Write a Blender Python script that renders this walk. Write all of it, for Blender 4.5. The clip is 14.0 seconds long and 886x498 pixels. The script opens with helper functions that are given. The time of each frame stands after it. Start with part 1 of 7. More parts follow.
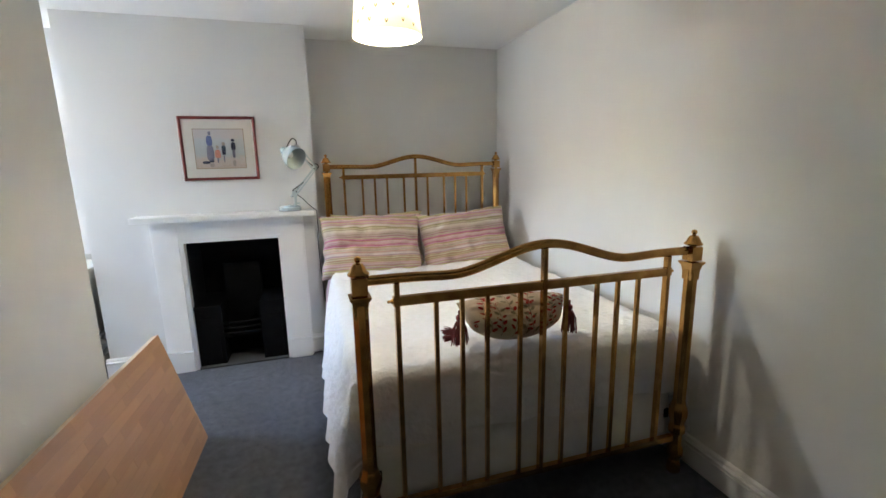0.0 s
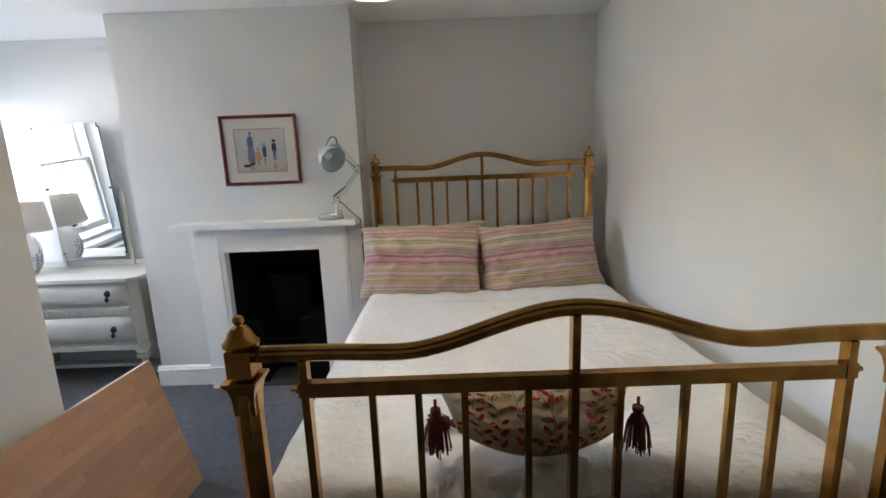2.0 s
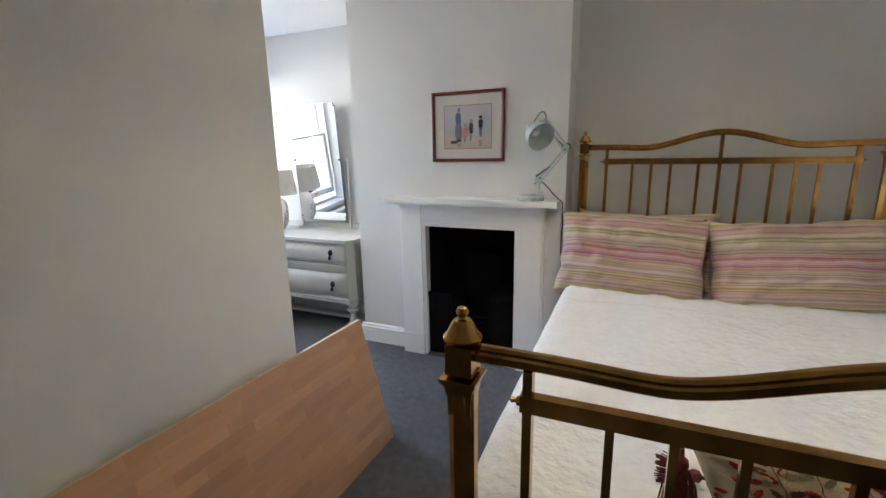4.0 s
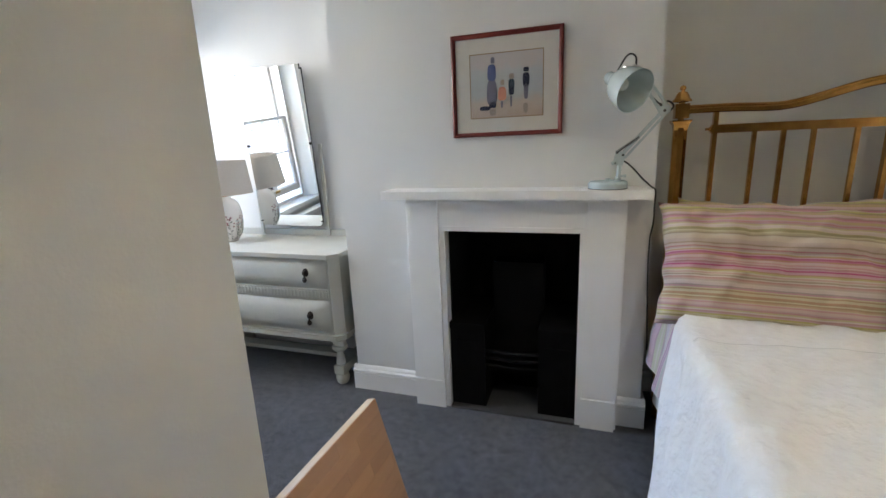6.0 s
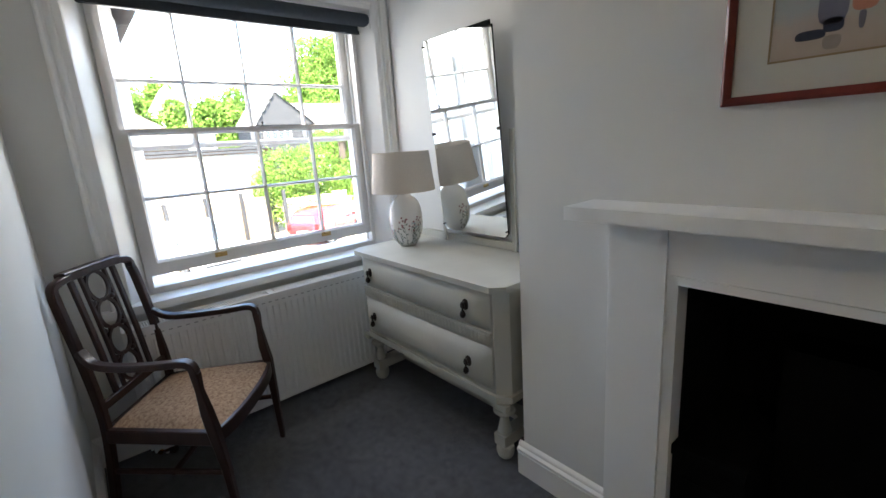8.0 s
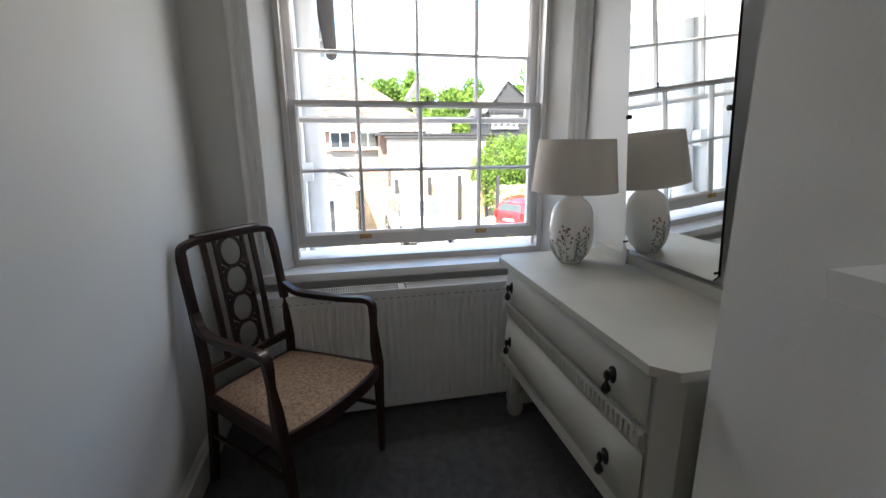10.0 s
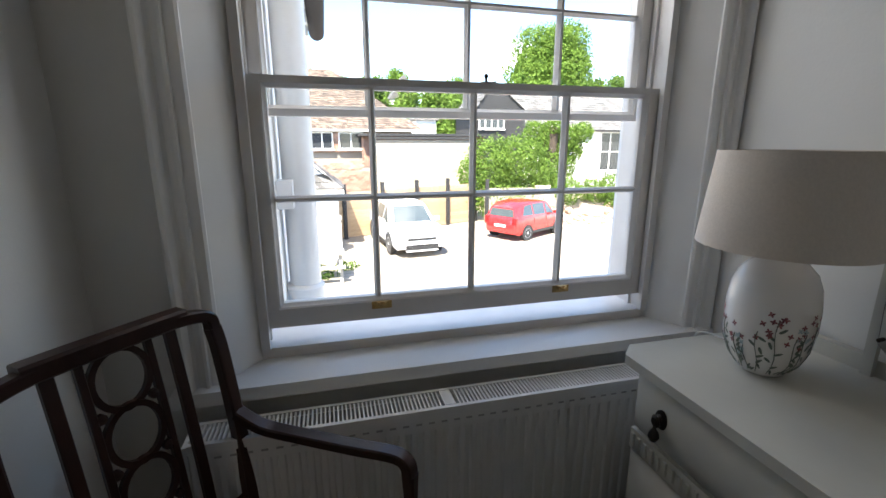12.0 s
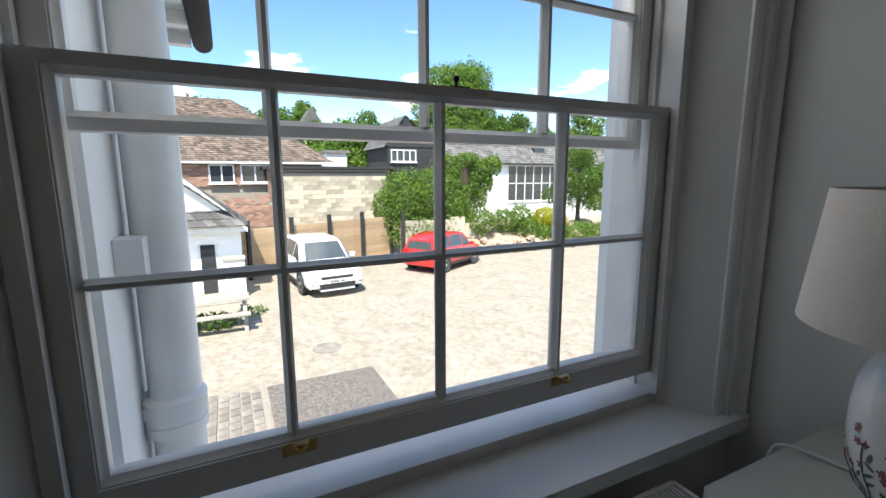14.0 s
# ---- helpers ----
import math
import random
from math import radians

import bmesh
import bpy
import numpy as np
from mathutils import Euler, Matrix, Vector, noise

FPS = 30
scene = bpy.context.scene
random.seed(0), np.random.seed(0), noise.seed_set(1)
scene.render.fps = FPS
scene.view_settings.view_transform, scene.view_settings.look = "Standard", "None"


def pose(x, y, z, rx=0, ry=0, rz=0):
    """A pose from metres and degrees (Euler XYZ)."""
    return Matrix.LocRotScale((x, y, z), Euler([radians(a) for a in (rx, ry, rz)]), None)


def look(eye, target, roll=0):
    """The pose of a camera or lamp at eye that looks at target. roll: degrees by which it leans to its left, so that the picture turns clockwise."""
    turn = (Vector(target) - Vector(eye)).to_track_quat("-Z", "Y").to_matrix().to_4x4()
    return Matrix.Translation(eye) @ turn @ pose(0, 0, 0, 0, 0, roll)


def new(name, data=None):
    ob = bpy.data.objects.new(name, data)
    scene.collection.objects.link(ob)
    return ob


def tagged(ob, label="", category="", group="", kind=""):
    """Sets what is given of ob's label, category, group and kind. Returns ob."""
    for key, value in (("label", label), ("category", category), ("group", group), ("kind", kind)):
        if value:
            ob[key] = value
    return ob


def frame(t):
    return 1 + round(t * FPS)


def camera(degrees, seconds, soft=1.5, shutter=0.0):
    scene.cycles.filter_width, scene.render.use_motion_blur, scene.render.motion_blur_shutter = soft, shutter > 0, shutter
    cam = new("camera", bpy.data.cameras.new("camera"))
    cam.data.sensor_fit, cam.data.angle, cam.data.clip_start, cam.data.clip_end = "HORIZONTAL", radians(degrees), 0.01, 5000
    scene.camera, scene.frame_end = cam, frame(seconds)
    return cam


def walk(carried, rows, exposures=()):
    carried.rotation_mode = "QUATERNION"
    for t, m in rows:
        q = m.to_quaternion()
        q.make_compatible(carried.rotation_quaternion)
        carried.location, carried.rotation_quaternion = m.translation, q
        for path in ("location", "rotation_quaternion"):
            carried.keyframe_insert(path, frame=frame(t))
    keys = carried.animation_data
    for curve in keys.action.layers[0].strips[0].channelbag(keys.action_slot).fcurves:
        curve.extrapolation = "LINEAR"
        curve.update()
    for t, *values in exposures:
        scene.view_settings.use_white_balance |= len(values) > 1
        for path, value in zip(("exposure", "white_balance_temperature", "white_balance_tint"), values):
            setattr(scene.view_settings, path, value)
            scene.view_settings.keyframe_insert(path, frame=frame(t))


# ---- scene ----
cam = camera(90.5, 14.0)
PATH = [
    (0, (-0.034, -0.081, 1.448), (0.527, 1.799, 1.06), -1.2),
    (0.5, (0.139, 0.1, 1.445), (0.689, 1.986, 1.069), -1.2),
    (1, (0.285, 0.258, 1.426), (0.787, 2.156, 1.039), -1.4),
    (1.5, (0.421, 0.431, 1.433), (0.793, 2.359, 1.052), -1.7),
    (2, (0.531, 0.497, 1.436), (0.524, 2.462, 1.061), -2.2),
    (2.5, (0.615, 0.507, 1.439), (0.209, 2.429, 1.066), -0.9),
    (3, (0.625, 0.5, 1.436), (-0.01, 2.357, 1.051), -1.6),
    (3.5, (0.543, 0.537, 1.419), (-0.206, 2.345, 1.006), -1.1),
    (4, (0.372, 0.644, 1.429), (-0.4, 2.436, 0.991), -1.1),
    (4.2, (0.304, 0.688, 1.422), (-0.469, 2.48, 0.985), -1.1),
    (6.3, (-0.29, 1.489, 1.327), (-0.893, 3.338, 0.864), -2.5),
    (6.5, (-0.294, 1.587, 1.327), (-0.929, 3.428, 0.871), -2.3),
    (7, (-0.322, 1.798, 1.325), (-1.207, 3.529, 0.854), -3.6),
    (7.5, (-0.414, 2.035, 1.326), (-1.531, 3.627, 0.86), -3.4),
    (8, (-0.461, 2.165, 1.318), (-1.959, 3.406, 0.854), -3.9),
    (8.5, (-0.444, 2.3, 1.325), (-2.211, 3.117, 0.87), -1.6),
    (8.7, (-0.442, 2.352, 1.319), (-2.257, 3.05, 0.853), -1.6),
    (11, (-1.238, 2.707, 1.271), (-3.145, 3.093, 0.807), -0.2),
    (11.5, (-1.465, 2.607, 1.287), (-3.361, 3.061, 0.842), -0.1),
    (12, (-1.685, 2.569, 1.304), (-3.567, 3.063, 0.84), 0.0),
    (12.5, (-1.86, 2.561, 1.311), (-3.738, 3.105, 0.891), 0.3),
    (13, (-2.021, 2.548, 1.322), (-3.87, 3.207, 0.943), 0.4),
    (13.5, (-2.13, 2.535, 1.324), (-3.953, 3.275, 0.962), 0.3),
    (14, (-2.183, 2.624, 1.311), (-3.957, 3.489, 0.986), -0.2),
]
EXPOSURES = [(0, 5.37, 6050, 9), (1.5, 4.93, 6150, 10), (2.5, 4.95, 6200, 10), (4, 4.95, 6250, 10), (6.5, 4.65, 6350, 9), (7.5, 4.02, 6450, 9), (8, 3.85, 6550, 9), (8.5, 3.62, 6600, 9), (11, 2.78, 6850, 11), (11.5, 2.58, 6800, 11), (12, 2.45, 6750, 10), (12.5, 2.0, 6600, 9), (13, 1.75, 6550, 8), (13.5, 1.48, 6500, 7), (14, 1.28, 6450, 7)]
walk(cam, [(t, look(eye, target, roll)) for t, eye, target, roll in PATH], EXPOSURES)

# ---------------------------------------------------------------- light
world = bpy.data.worlds.new("sky_world")
scene.world = world
world.use_nodes = True
wn = world.node_tree.nodes
wl = world.node_tree.links
bg = wn["Background"]
SUN_EL, SUN_AZ = radians(56), radians(-30)      # azimuth of the sun, from +x towards -y
sun_dir = Vector((math.cos(SUN_EL) * math.cos(SUN_AZ), math.cos(SUN_EL) * math.sin(SUN_AZ), math.sin(SUN_EL)))
sky = wn.new("ShaderNodeTexSky")
sky.sky_type, sky.sun_disc, sky.sun_elevation = "NISHITA", False, SUN_EL
sky.sun_rotation = math.atan2(sun_dir.x, sun_dir.y)
sky.air_density, sky.dust_density, sky.ozone_density = 0.9, 0.15, 2.2
# white fair-weather clouds mixed over the blue
tc = wn.new("ShaderNodeTexCoord")
mp = wn.new("ShaderNodeMapping")
mp.inputs["Scale"].default_value = (1.0, 1.0, 3.2)
cn = wn.new("ShaderNodeTexNoise")
cn.inputs["Scale"].default_value, cn.inputs["Detail"].default_value, cn.inputs["Roughness"].default_value = 4.2, 7, 0.55
cr = wn.new("ShaderNodeValToRGB")
cr.color_ramp.elements[0].position, cr.color_ramp.elements[1].position = 0.56, 0.67
mx = wn.new("ShaderNodeMix")
mx.data_type = "RGBA"
mx.inputs["B"].default_value = (9.5, 9.6, 9.8, 1)
wl.new(tc.outputs["Generated"], mp.inputs["Vector"])
wl.new(mp.outputs["Vector"], cn.inputs["Vector"])
wl.new(cn.outputs["Fac"], cr.inputs["Fac"])
wl.new(cr.outputs["Color"], mx.inputs["Factor"])
clear = wn.new("ShaderNodeHueSaturation")
clear.inputs["Saturation"].default_value, clear.inputs["Value"].default_value = 1.12, 0.85
wl.new(sky.outputs["Color"], clear.inputs["Color"])
wl.new(clear.outputs["Color"], mx.inputs["A"])
# bright summer haze low in the sky
sp = wn.new("ShaderNodeSeparateXYZ")
hz = wn.new("ShaderNodeMapRange")
hz.interpolation_type = "SMOOTHSTEP"
hz.inputs["From Min"].default_value, hz.inputs["From Max"].default_value = 0.0, 0.22
hz.inputs["To Min"].default_value, hz.inputs["To Max"].default_value = 0.16, 0.0
mh = wn.new("ShaderNodeMix")
mh.data_type = "RGBA"
mh.inputs["B"].default_value = (8.5, 10.0, 11.5, 1)
wl.new(tc.outputs["Generated"], sp.inputs[0])
wl.new(sp.outputs["Z"], hz.inputs["Value"])
wl.new(hz.outputs["Result"], mh.inputs["Factor"])
wl.new(mx.outputs["Result"], mh.inputs["A"])
wl.new(mh.outputs["Result"], bg.inputs["Color"])
bg.inputs["Strength"].default_value = 0.15
sun = new("sun", bpy.data.lights.new("sun", "SUN"))
sun.data.energy, sun.data.angle, sun.data.color = 4.8, radians(0.53), (1.0, 0.94, 0.84)
sun.matrix_world = look((0, 0, 30), Vector((0, 0, 30)) - sun_dir)

# added area lamp in the top of the window, boosts the sky's light indoors
fill_lamp = new("window_fill_lamp", bpy.data.lights.new("window_fill_lamp", "AREA"))
fill_lamp.data.shape, fill_lamp.data.size, fill_lamp.data.size_y = "RECTANGLE", 1.20, 0.22
fill_lamp.data.energy, fill_lamp.data.color = 0.85, (1.0, 0.975, 0.94)
fill_lamp.matrix_world = look((-3.125, 3.0, 1.925), (-2.35, 3.0, 1.15))
fill_lamp.data.spread = radians(150)

BULB_GLOW = 12.5
BOARD_FOOT, BOARD_UP, BOARD_ALONG = Vector((-0.730, 0.566, 0.0)), Vector((-0.170, 0.011, 0.626)), Vector((0.063, 1.800, 0.0))
BOARD_SIZE = (0.648, 1.80, 0.027)

# ---------------------------------------------------------------- helpers
def part(name, bm, mat, parent=None, label="", smooth=True, bevel=0.0, angle=35):
    """One bmesh as one mesh object, under a thing or a part if one is given."""
    me = bpy.data.meshes.new(name)
    if bevel:
        bmesh.ops.bevel(bm, geom=[e for e in bm.edges if len(e.link_faces) == 2 and e.calc_face_angle(0) > 0.6],
                        offset=bevel, segments=2, affect="EDGES", profile=0.6)
    bmesh.ops.recalc_face_normals(bm, faces=bm.faces)
    for f in bm.faces:
        f.smooth = smooth
    if smooth:
        for e in bm.edges:
            e.smooth = len(e.link_faces) == 2 and e.calc_face_angle(0) < radians(angle)
    bm.to_mesh(me)
    bm.free()
    for m in (mat if isinstance(mat, (list, tuple)) else [mat]):
        me.materials.append(m)
    ob = new(name, me)
    if parent:
        ob.parent = parent
    if label:
        ob["label"] = label
    return ob


def thing(name, at=(0, 0, 0), rz=0.0, label="", category="", group="", kind=""):
    """An Empty at a thing's base, which its parts hang under."""
    ob = new(name)
    ob.empty_display_size = 0.05
    ob.matrix_world = pose(*at, 0, 0, rz)
    return tagged(ob, label, category, group, kind)


def box(bm, x0, x1, y0, y1, z0, z1, m=None):
    """A box into bm; m: a pose for it."""
    vs = [bm.verts.new((x, y, z)) for x in (x0, x1) for y in (y0, y1) for z in (z0, z1)]
    for q in ((0, 1, 3, 2), (4, 6, 7, 5), (0, 4, 5, 1), (2, 3, 7, 6), (0, 2, 6, 4), (1, 5, 7, 3)):
        bm.faces.new([vs[i] for i in q])
    if m is not None:
        bmesh.ops.transform(bm, matrix=m, verts=vs)
    return vs


def boxes(*specs):
    bm = bmesh.new()
    for s in specs:
        box(bm, *s)
    return bm


def lathe(bm, prof, seg=20, m=None, sx=1.0, sy=1.0):
    """Revolves (radius, z) pairs about z."""
    rings = []
    for r, z in prof:
        rings.append([bm.verts.new((sx * r * math.cos(2 * math.pi * i / seg), sy * r * math.sin(2 * math.pi * i / seg), z)) for i in range(seg)])
    for a, b in zip(rings, rings[1:]):
        for i in range(seg):
            bm.faces.new((a[i], a[(i + 1) % seg], b[(i + 1) % seg], b[i]))
    bm.faces.new(rings[0][::-1])
    bm.faces.new(rings[-1])
    vs = [v for ring in rings for v in ring]
    if m is not None:
        bmesh.ops.transform(bm, matrix=m, verts=vs)
    return vs


def sweep(bm, pts, section, up=(0, 0, 1), closed=False, cap=True):
    """Sweeps a closed section of (side, up) pairs along points. section may be a function of the index."""
    pts = [Vector(p) for p in pts]
    n = len(pts)
    rings = []
    for i, p in enumerate(pts):
        a = pts[(i - 1) % n] if closed or i > 0 else p
        b = pts[(i + 1) % n] if closed or i < n - 1 else p
        t = (b - a).normalized()
        side = t.cross(Vector(up))
        if side.length < 1e-5:
            side = t.cross(Vector((1, 0, 0)))
        side.normalize()
        u = side.cross(t).normalized()
        sec = section(i) if callable(section) else section
        rings.append([bm.verts.new(p + side * s + u * w) for s, w in sec])
    k = len(rings[0])
    for i in range(n if closed else n - 1):
        a, b = rings[i], rings[(i + 1) % n]
        for j in range(k):
            bm.faces.new((a[j], a[(j + 1) % k], b[(j + 1) % k], b[j]))
    if cap and not closed:
        bm.faces.new(rings[0][::-1])
        bm.faces.new(rings[-1])
    return rings


def circle(r, k=10, ry=None):
    ry = r if ry is None else ry
    return [(r * math.cos(2 * math.pi * i / k), ry * math.sin(2 * math.pi * i / k)) for i in range(k)]


def tube(bm, pts, r, k=10, up=(0, 0, 1), closed=False):
    return sweep(bm, pts, circle(r, k), up, closed)


def spline(pts, n=8):
    """Catmull-Rom points through pts."""
    pts = [Vector(p) for p in pts]
    out = []
    for i in range(len(pts) - 1):
        p0, p1, p2, p3 = pts[max(i - 1, 0)], pts[i], pts[i + 1], pts[min(i + 2, len(pts) - 1)]
        for j in range(n):
            t = j / n
            out.append(0.5 * (2 * p1 + (p2 - p0) * t + (2 * p0 - 5 * p1 + 4 * p2 - p3) * t * t + (3 * p1 - p0 - 3 * p2 + p3) * t ** 3))
    return out + [pts[-1]]


# ---------------------------------------------------------------- materials
def material(name, color, rough=0.5, metal=0.0, color2=None, scale=8.0, detail=4.0, bump=0.0, bump_scale=60.0, stretch=(1, 1, 1), spec=0.5, coat=0.0, sheen=0.0, big=0.0, vary=0.0, fine=0.5, relief=0.004):
    """A noise-mottled surface: two colours at one scale, a faint large-scale drift (big), relief, and random shade by object (vary)."""
    m = bpy.data.materials.new(name)
    m.use_nodes = True
    n, l = m.node_tree.nodes, m.node_tree.links
    p = n["Principled BSDF"]
    p.inputs["Roughness"].default_value, p.inputs["Metallic"].default_value = rough, metal
    p.inputs["Specular IOR Level"].default_value = spec
    p.inputs["Coat Weight"].default_value = coat
    p.inputs["Sheen Weight"].default_value = sheen
    c = (*color, 1)
    c2 = (*(color2 or [v * 0.85 for v in color]), 1)
    co = n.new("ShaderNodeTexCoord")
    mapping = n.new("ShaderNodeMapping")
    mapping.inputs["Scale"].default_value = stretch
    l.new(co.outputs["Object"], mapping.inputs["Vector"])
    noise_node = n.new("ShaderNodeTexNoise")
    noise_node.inputs["Scale"].default_value, noise_node.inputs["Detail"].default_value, noise_node.inputs["Roughness"].default_value = scale, detail, fine
    l.new(mapping.outputs["Vector"], noise_node.inputs["Vector"])
    ramp = n.new("ShaderNodeValToRGB")
    ramp.color_ramp.elements[0].position, ramp.color_ramp.elements[1].position = 0.32, 0.68
    ramp.color_ramp.elements[0].color, ramp.color_ramp.elements[1].color = c2, c
    l.new(noise_node.outputs["Fac"], ramp.inputs["Fac"])
    out = ramp.outputs["Color"]
    if big:
        n2 = n.new("ShaderNodeTexNoise")
        n2.inputs["Scale"].default_value, n2.inputs["Detail"].default_value = 1.3, 3
        l.new(co.outputs["Object"], n2.inputs["Vector"])
        mr = n.new("ShaderNodeMapRange")
        mr.inputs["From Min"].default_value, mr.inputs["From Max"].default_value = 0.3, 0.7
        mr.inputs["To Min"].default_value, mr.inputs["To Max"].default_value = 1 - big, 1 + big
        l.new(n2.outputs["Fac"], mr.inputs["Value"])
        hs = n.new("ShaderNodeHueSaturation")
        l.new(mr.outputs["Result"], hs.inputs["Value"])
        l.new(out, hs.inputs["Color"])
        out = hs.outputs["Color"]
    if vary:
        oi = n.new("ShaderNodeObjectInfo")
        mr = n.new("ShaderNodeMapRange")
        mr.inputs["To Min"].default_value, mr.inputs["To Max"].default_value = 1 - vary, 1 + vary
        l.new(oi.outputs["Random"], mr.inputs["Value"])
        hs = n.new("ShaderNodeHueSaturation")
        l.new(mr.outputs["Result"], hs.inputs["Value"])
        l.new(out, hs.inputs["Color"])
        out = hs.outputs["Color"]
    l.new(out, p.inputs["Base Color"])
    if bump:
        nb = n.new("ShaderNodeTexNoise")
        nb.inputs["Scale"].default_value, nb.inputs["Detail"].default_value = bump_scale, 6
        l.new(mapping.outputs["Vector"], nb.inputs["Vector"])
        b = n.new("ShaderNodeBump")
        b.inputs["Strength"].default_value, b.inputs["Distance"].default_value = bump, relief
        l.new(nb.outputs["Fac"], b.inputs["Height"])
        l.new(b.outputs["Normal"], p.inputs["Normal"])
    return m


M_WALL = material("wall_paint", (0.71, 0.70, 0.672), 0.75, color2=(0.695, 0.685, 0.657), scale=3, bump=0.12, bump_scale=130, big=0.015)
M_CEIL = material("ceiling_paint", (0.86, 0.86, 0.85), 0.8, color2=(0.845, 0.845, 0.835), scale=3, bump=0.1, bump_scale=120)
M_WOODWORK = material("white_gloss_paint", (0.86, 0.85, 0.83), 0.32, color2=(0.83, 0.82, 0.80), scale=5, bump=0.05, bump_scale=25)
# white window paint, darkened in colour for its backlit shade
M_SASH = material("shaded_sash_paint", (0.74, 0.715, 0.69), 0.38, color2=(0.68, 0.655, 0.63), scale=7, bump=0.1, bump_scale=40)
M_CARPET = material("grey_carpet", (0.112, 0.117, 0.136), 0.95, color2=(0.042, 0.045, 0.055), scale=24, detail=5, fine=0.62, bump=1.0, bump_scale=420, spec=0.1, sheen=0.3, big=0.34, relief=0.009)
M_BRASS = material("aged_brass", (0.62, 0.345, 0.10), 0.17, 1.0, color2=(0.38, 0.19, 0.052), scale=14, bump=0.04, bump_scale=30, big=0.12)
M_SOOT = material("soot_black_iron", (0.006, 0.006, 0.0063), 0.75, color2=(0.004, 0.004, 0.004), scale=12, bump=0.4, bump_scale=60, spec=0.06)
M_STUCCO = material("white_stucco", (0.86, 0.86, 0.85), 0.8, color2=(0.80, 0.80, 0.79), scale=4, bump=0.25, bump_scale=70)

# ---------------------------------------------------------------- the room
FX0, FX1, CEIL = -2.82, 1.62, 2.40      # window wall, right-hand wall, ceiling height
YB, YA = 3.69, 3.79                     # back wall behind the bed, back wall of the window alcove
BX0, BX1, BY = -1.46, 0.01, 3.345       # chimney breast
NX, NY, DY = -0.93, 2.02, -1.00         # corner of the boxed-in stair, wall with the door
WY0, WY1, WZ0, WZ1 = 2.33, 3.67, 0.70, 2.10    # window opening
T = 0.30


def setting(name, bm, mat, label, bevel=0.0, category=""):
    ob = part(name, bm, mat, bevel=bevel)
    return tagged(ob, label, category or name.split("_")[0], kind="structure")


setting("floor", boxes((FX0 - 0.05, FX1 + 0.05, DY - 0.05, YA + 0.05, -0.12, 0)), M_CARPET, "blue-grey short pile fitted bedroom carpet", category="floor")
setting("ceiling", boxes((-2.93, FX1 + T, DY - T, YA + T, CEIL, CEIL + 0.15)), M_CEIL, "flat white painted plaster ceiling")
setting("wall_right", boxes((FX1, FX1 + T, DY - T, YB + T, -0.12, CEIL)), M_WALL, "plain pale warm-grey painted plaster wall")
setting("wall_back", boxes((BX1, FX1, YB, YB + T, -0.12, CEIL)), M_WALL, "pale grey painted wall behind the bed")
setting("wall_alcove", boxes((-2.93, BX0, YA, YA + T, -0.12, CEIL)), M_WALL, "pale grey painted wall of the window alcove")
setting("wall_door", boxes((NX - T, FX1, DY - T, DY, -0.12, CEIL)), M_WALL, "plain pale grey painted wall")
bm = boxes((-2.93, NX, DY - T, NY, -0.12, CEIL))
setting("wall_stair_box", bm, M_WALL, "pale grey painted wall boxing in the stairs", bevel=0.004)
# chimney breast with its fireplace opening
OX0, OX1, OZ = -0.894, -0.279, 0.935
bm = bmesh.new()
outline = [(BX0, -0.12), (OX0, -0.12), (OX0, OZ), (OX1, OZ), (OX1, -0.12), (BX1, -0.12), (BX1, CEIL), (BX0, CEIL)]
rings = [[bm.verts.new((x, y, z)) for x, z in outline] for y in (BY, YA)]
for j in range(8):
    bm.faces.new((rings[0][j], rings[0][(j + 1) % 8], rings[1][(j + 1) % 8], rings[1][j]))
bm.faces.new(rings[0])
bm.faces.new(rings[1])
setting("wall_chimney_breast", bm, M_WALL, "pale grey painted chimney breast")
setting("wall_flue", boxes((BX0, BX1, YA, YA + T, -0.12, CEIL)), M_WALL, "plain wall closing the flue")
# window wall in four pieces round the opening
bm = boxes((-2.93, FX0, NY, 2.265, -0.12, CEIL), (-2.93, FX0, 3.72, YA, -0.12, CEIL), (-2.93, FX0, 2.265, 3.72, -0.12, 0.668), (-2.93, FX0, 2.265, 3.72, 2.13, CEIL))
setting("wall_window", bm, M_WALL, "pale grey painted wall with a sash window")

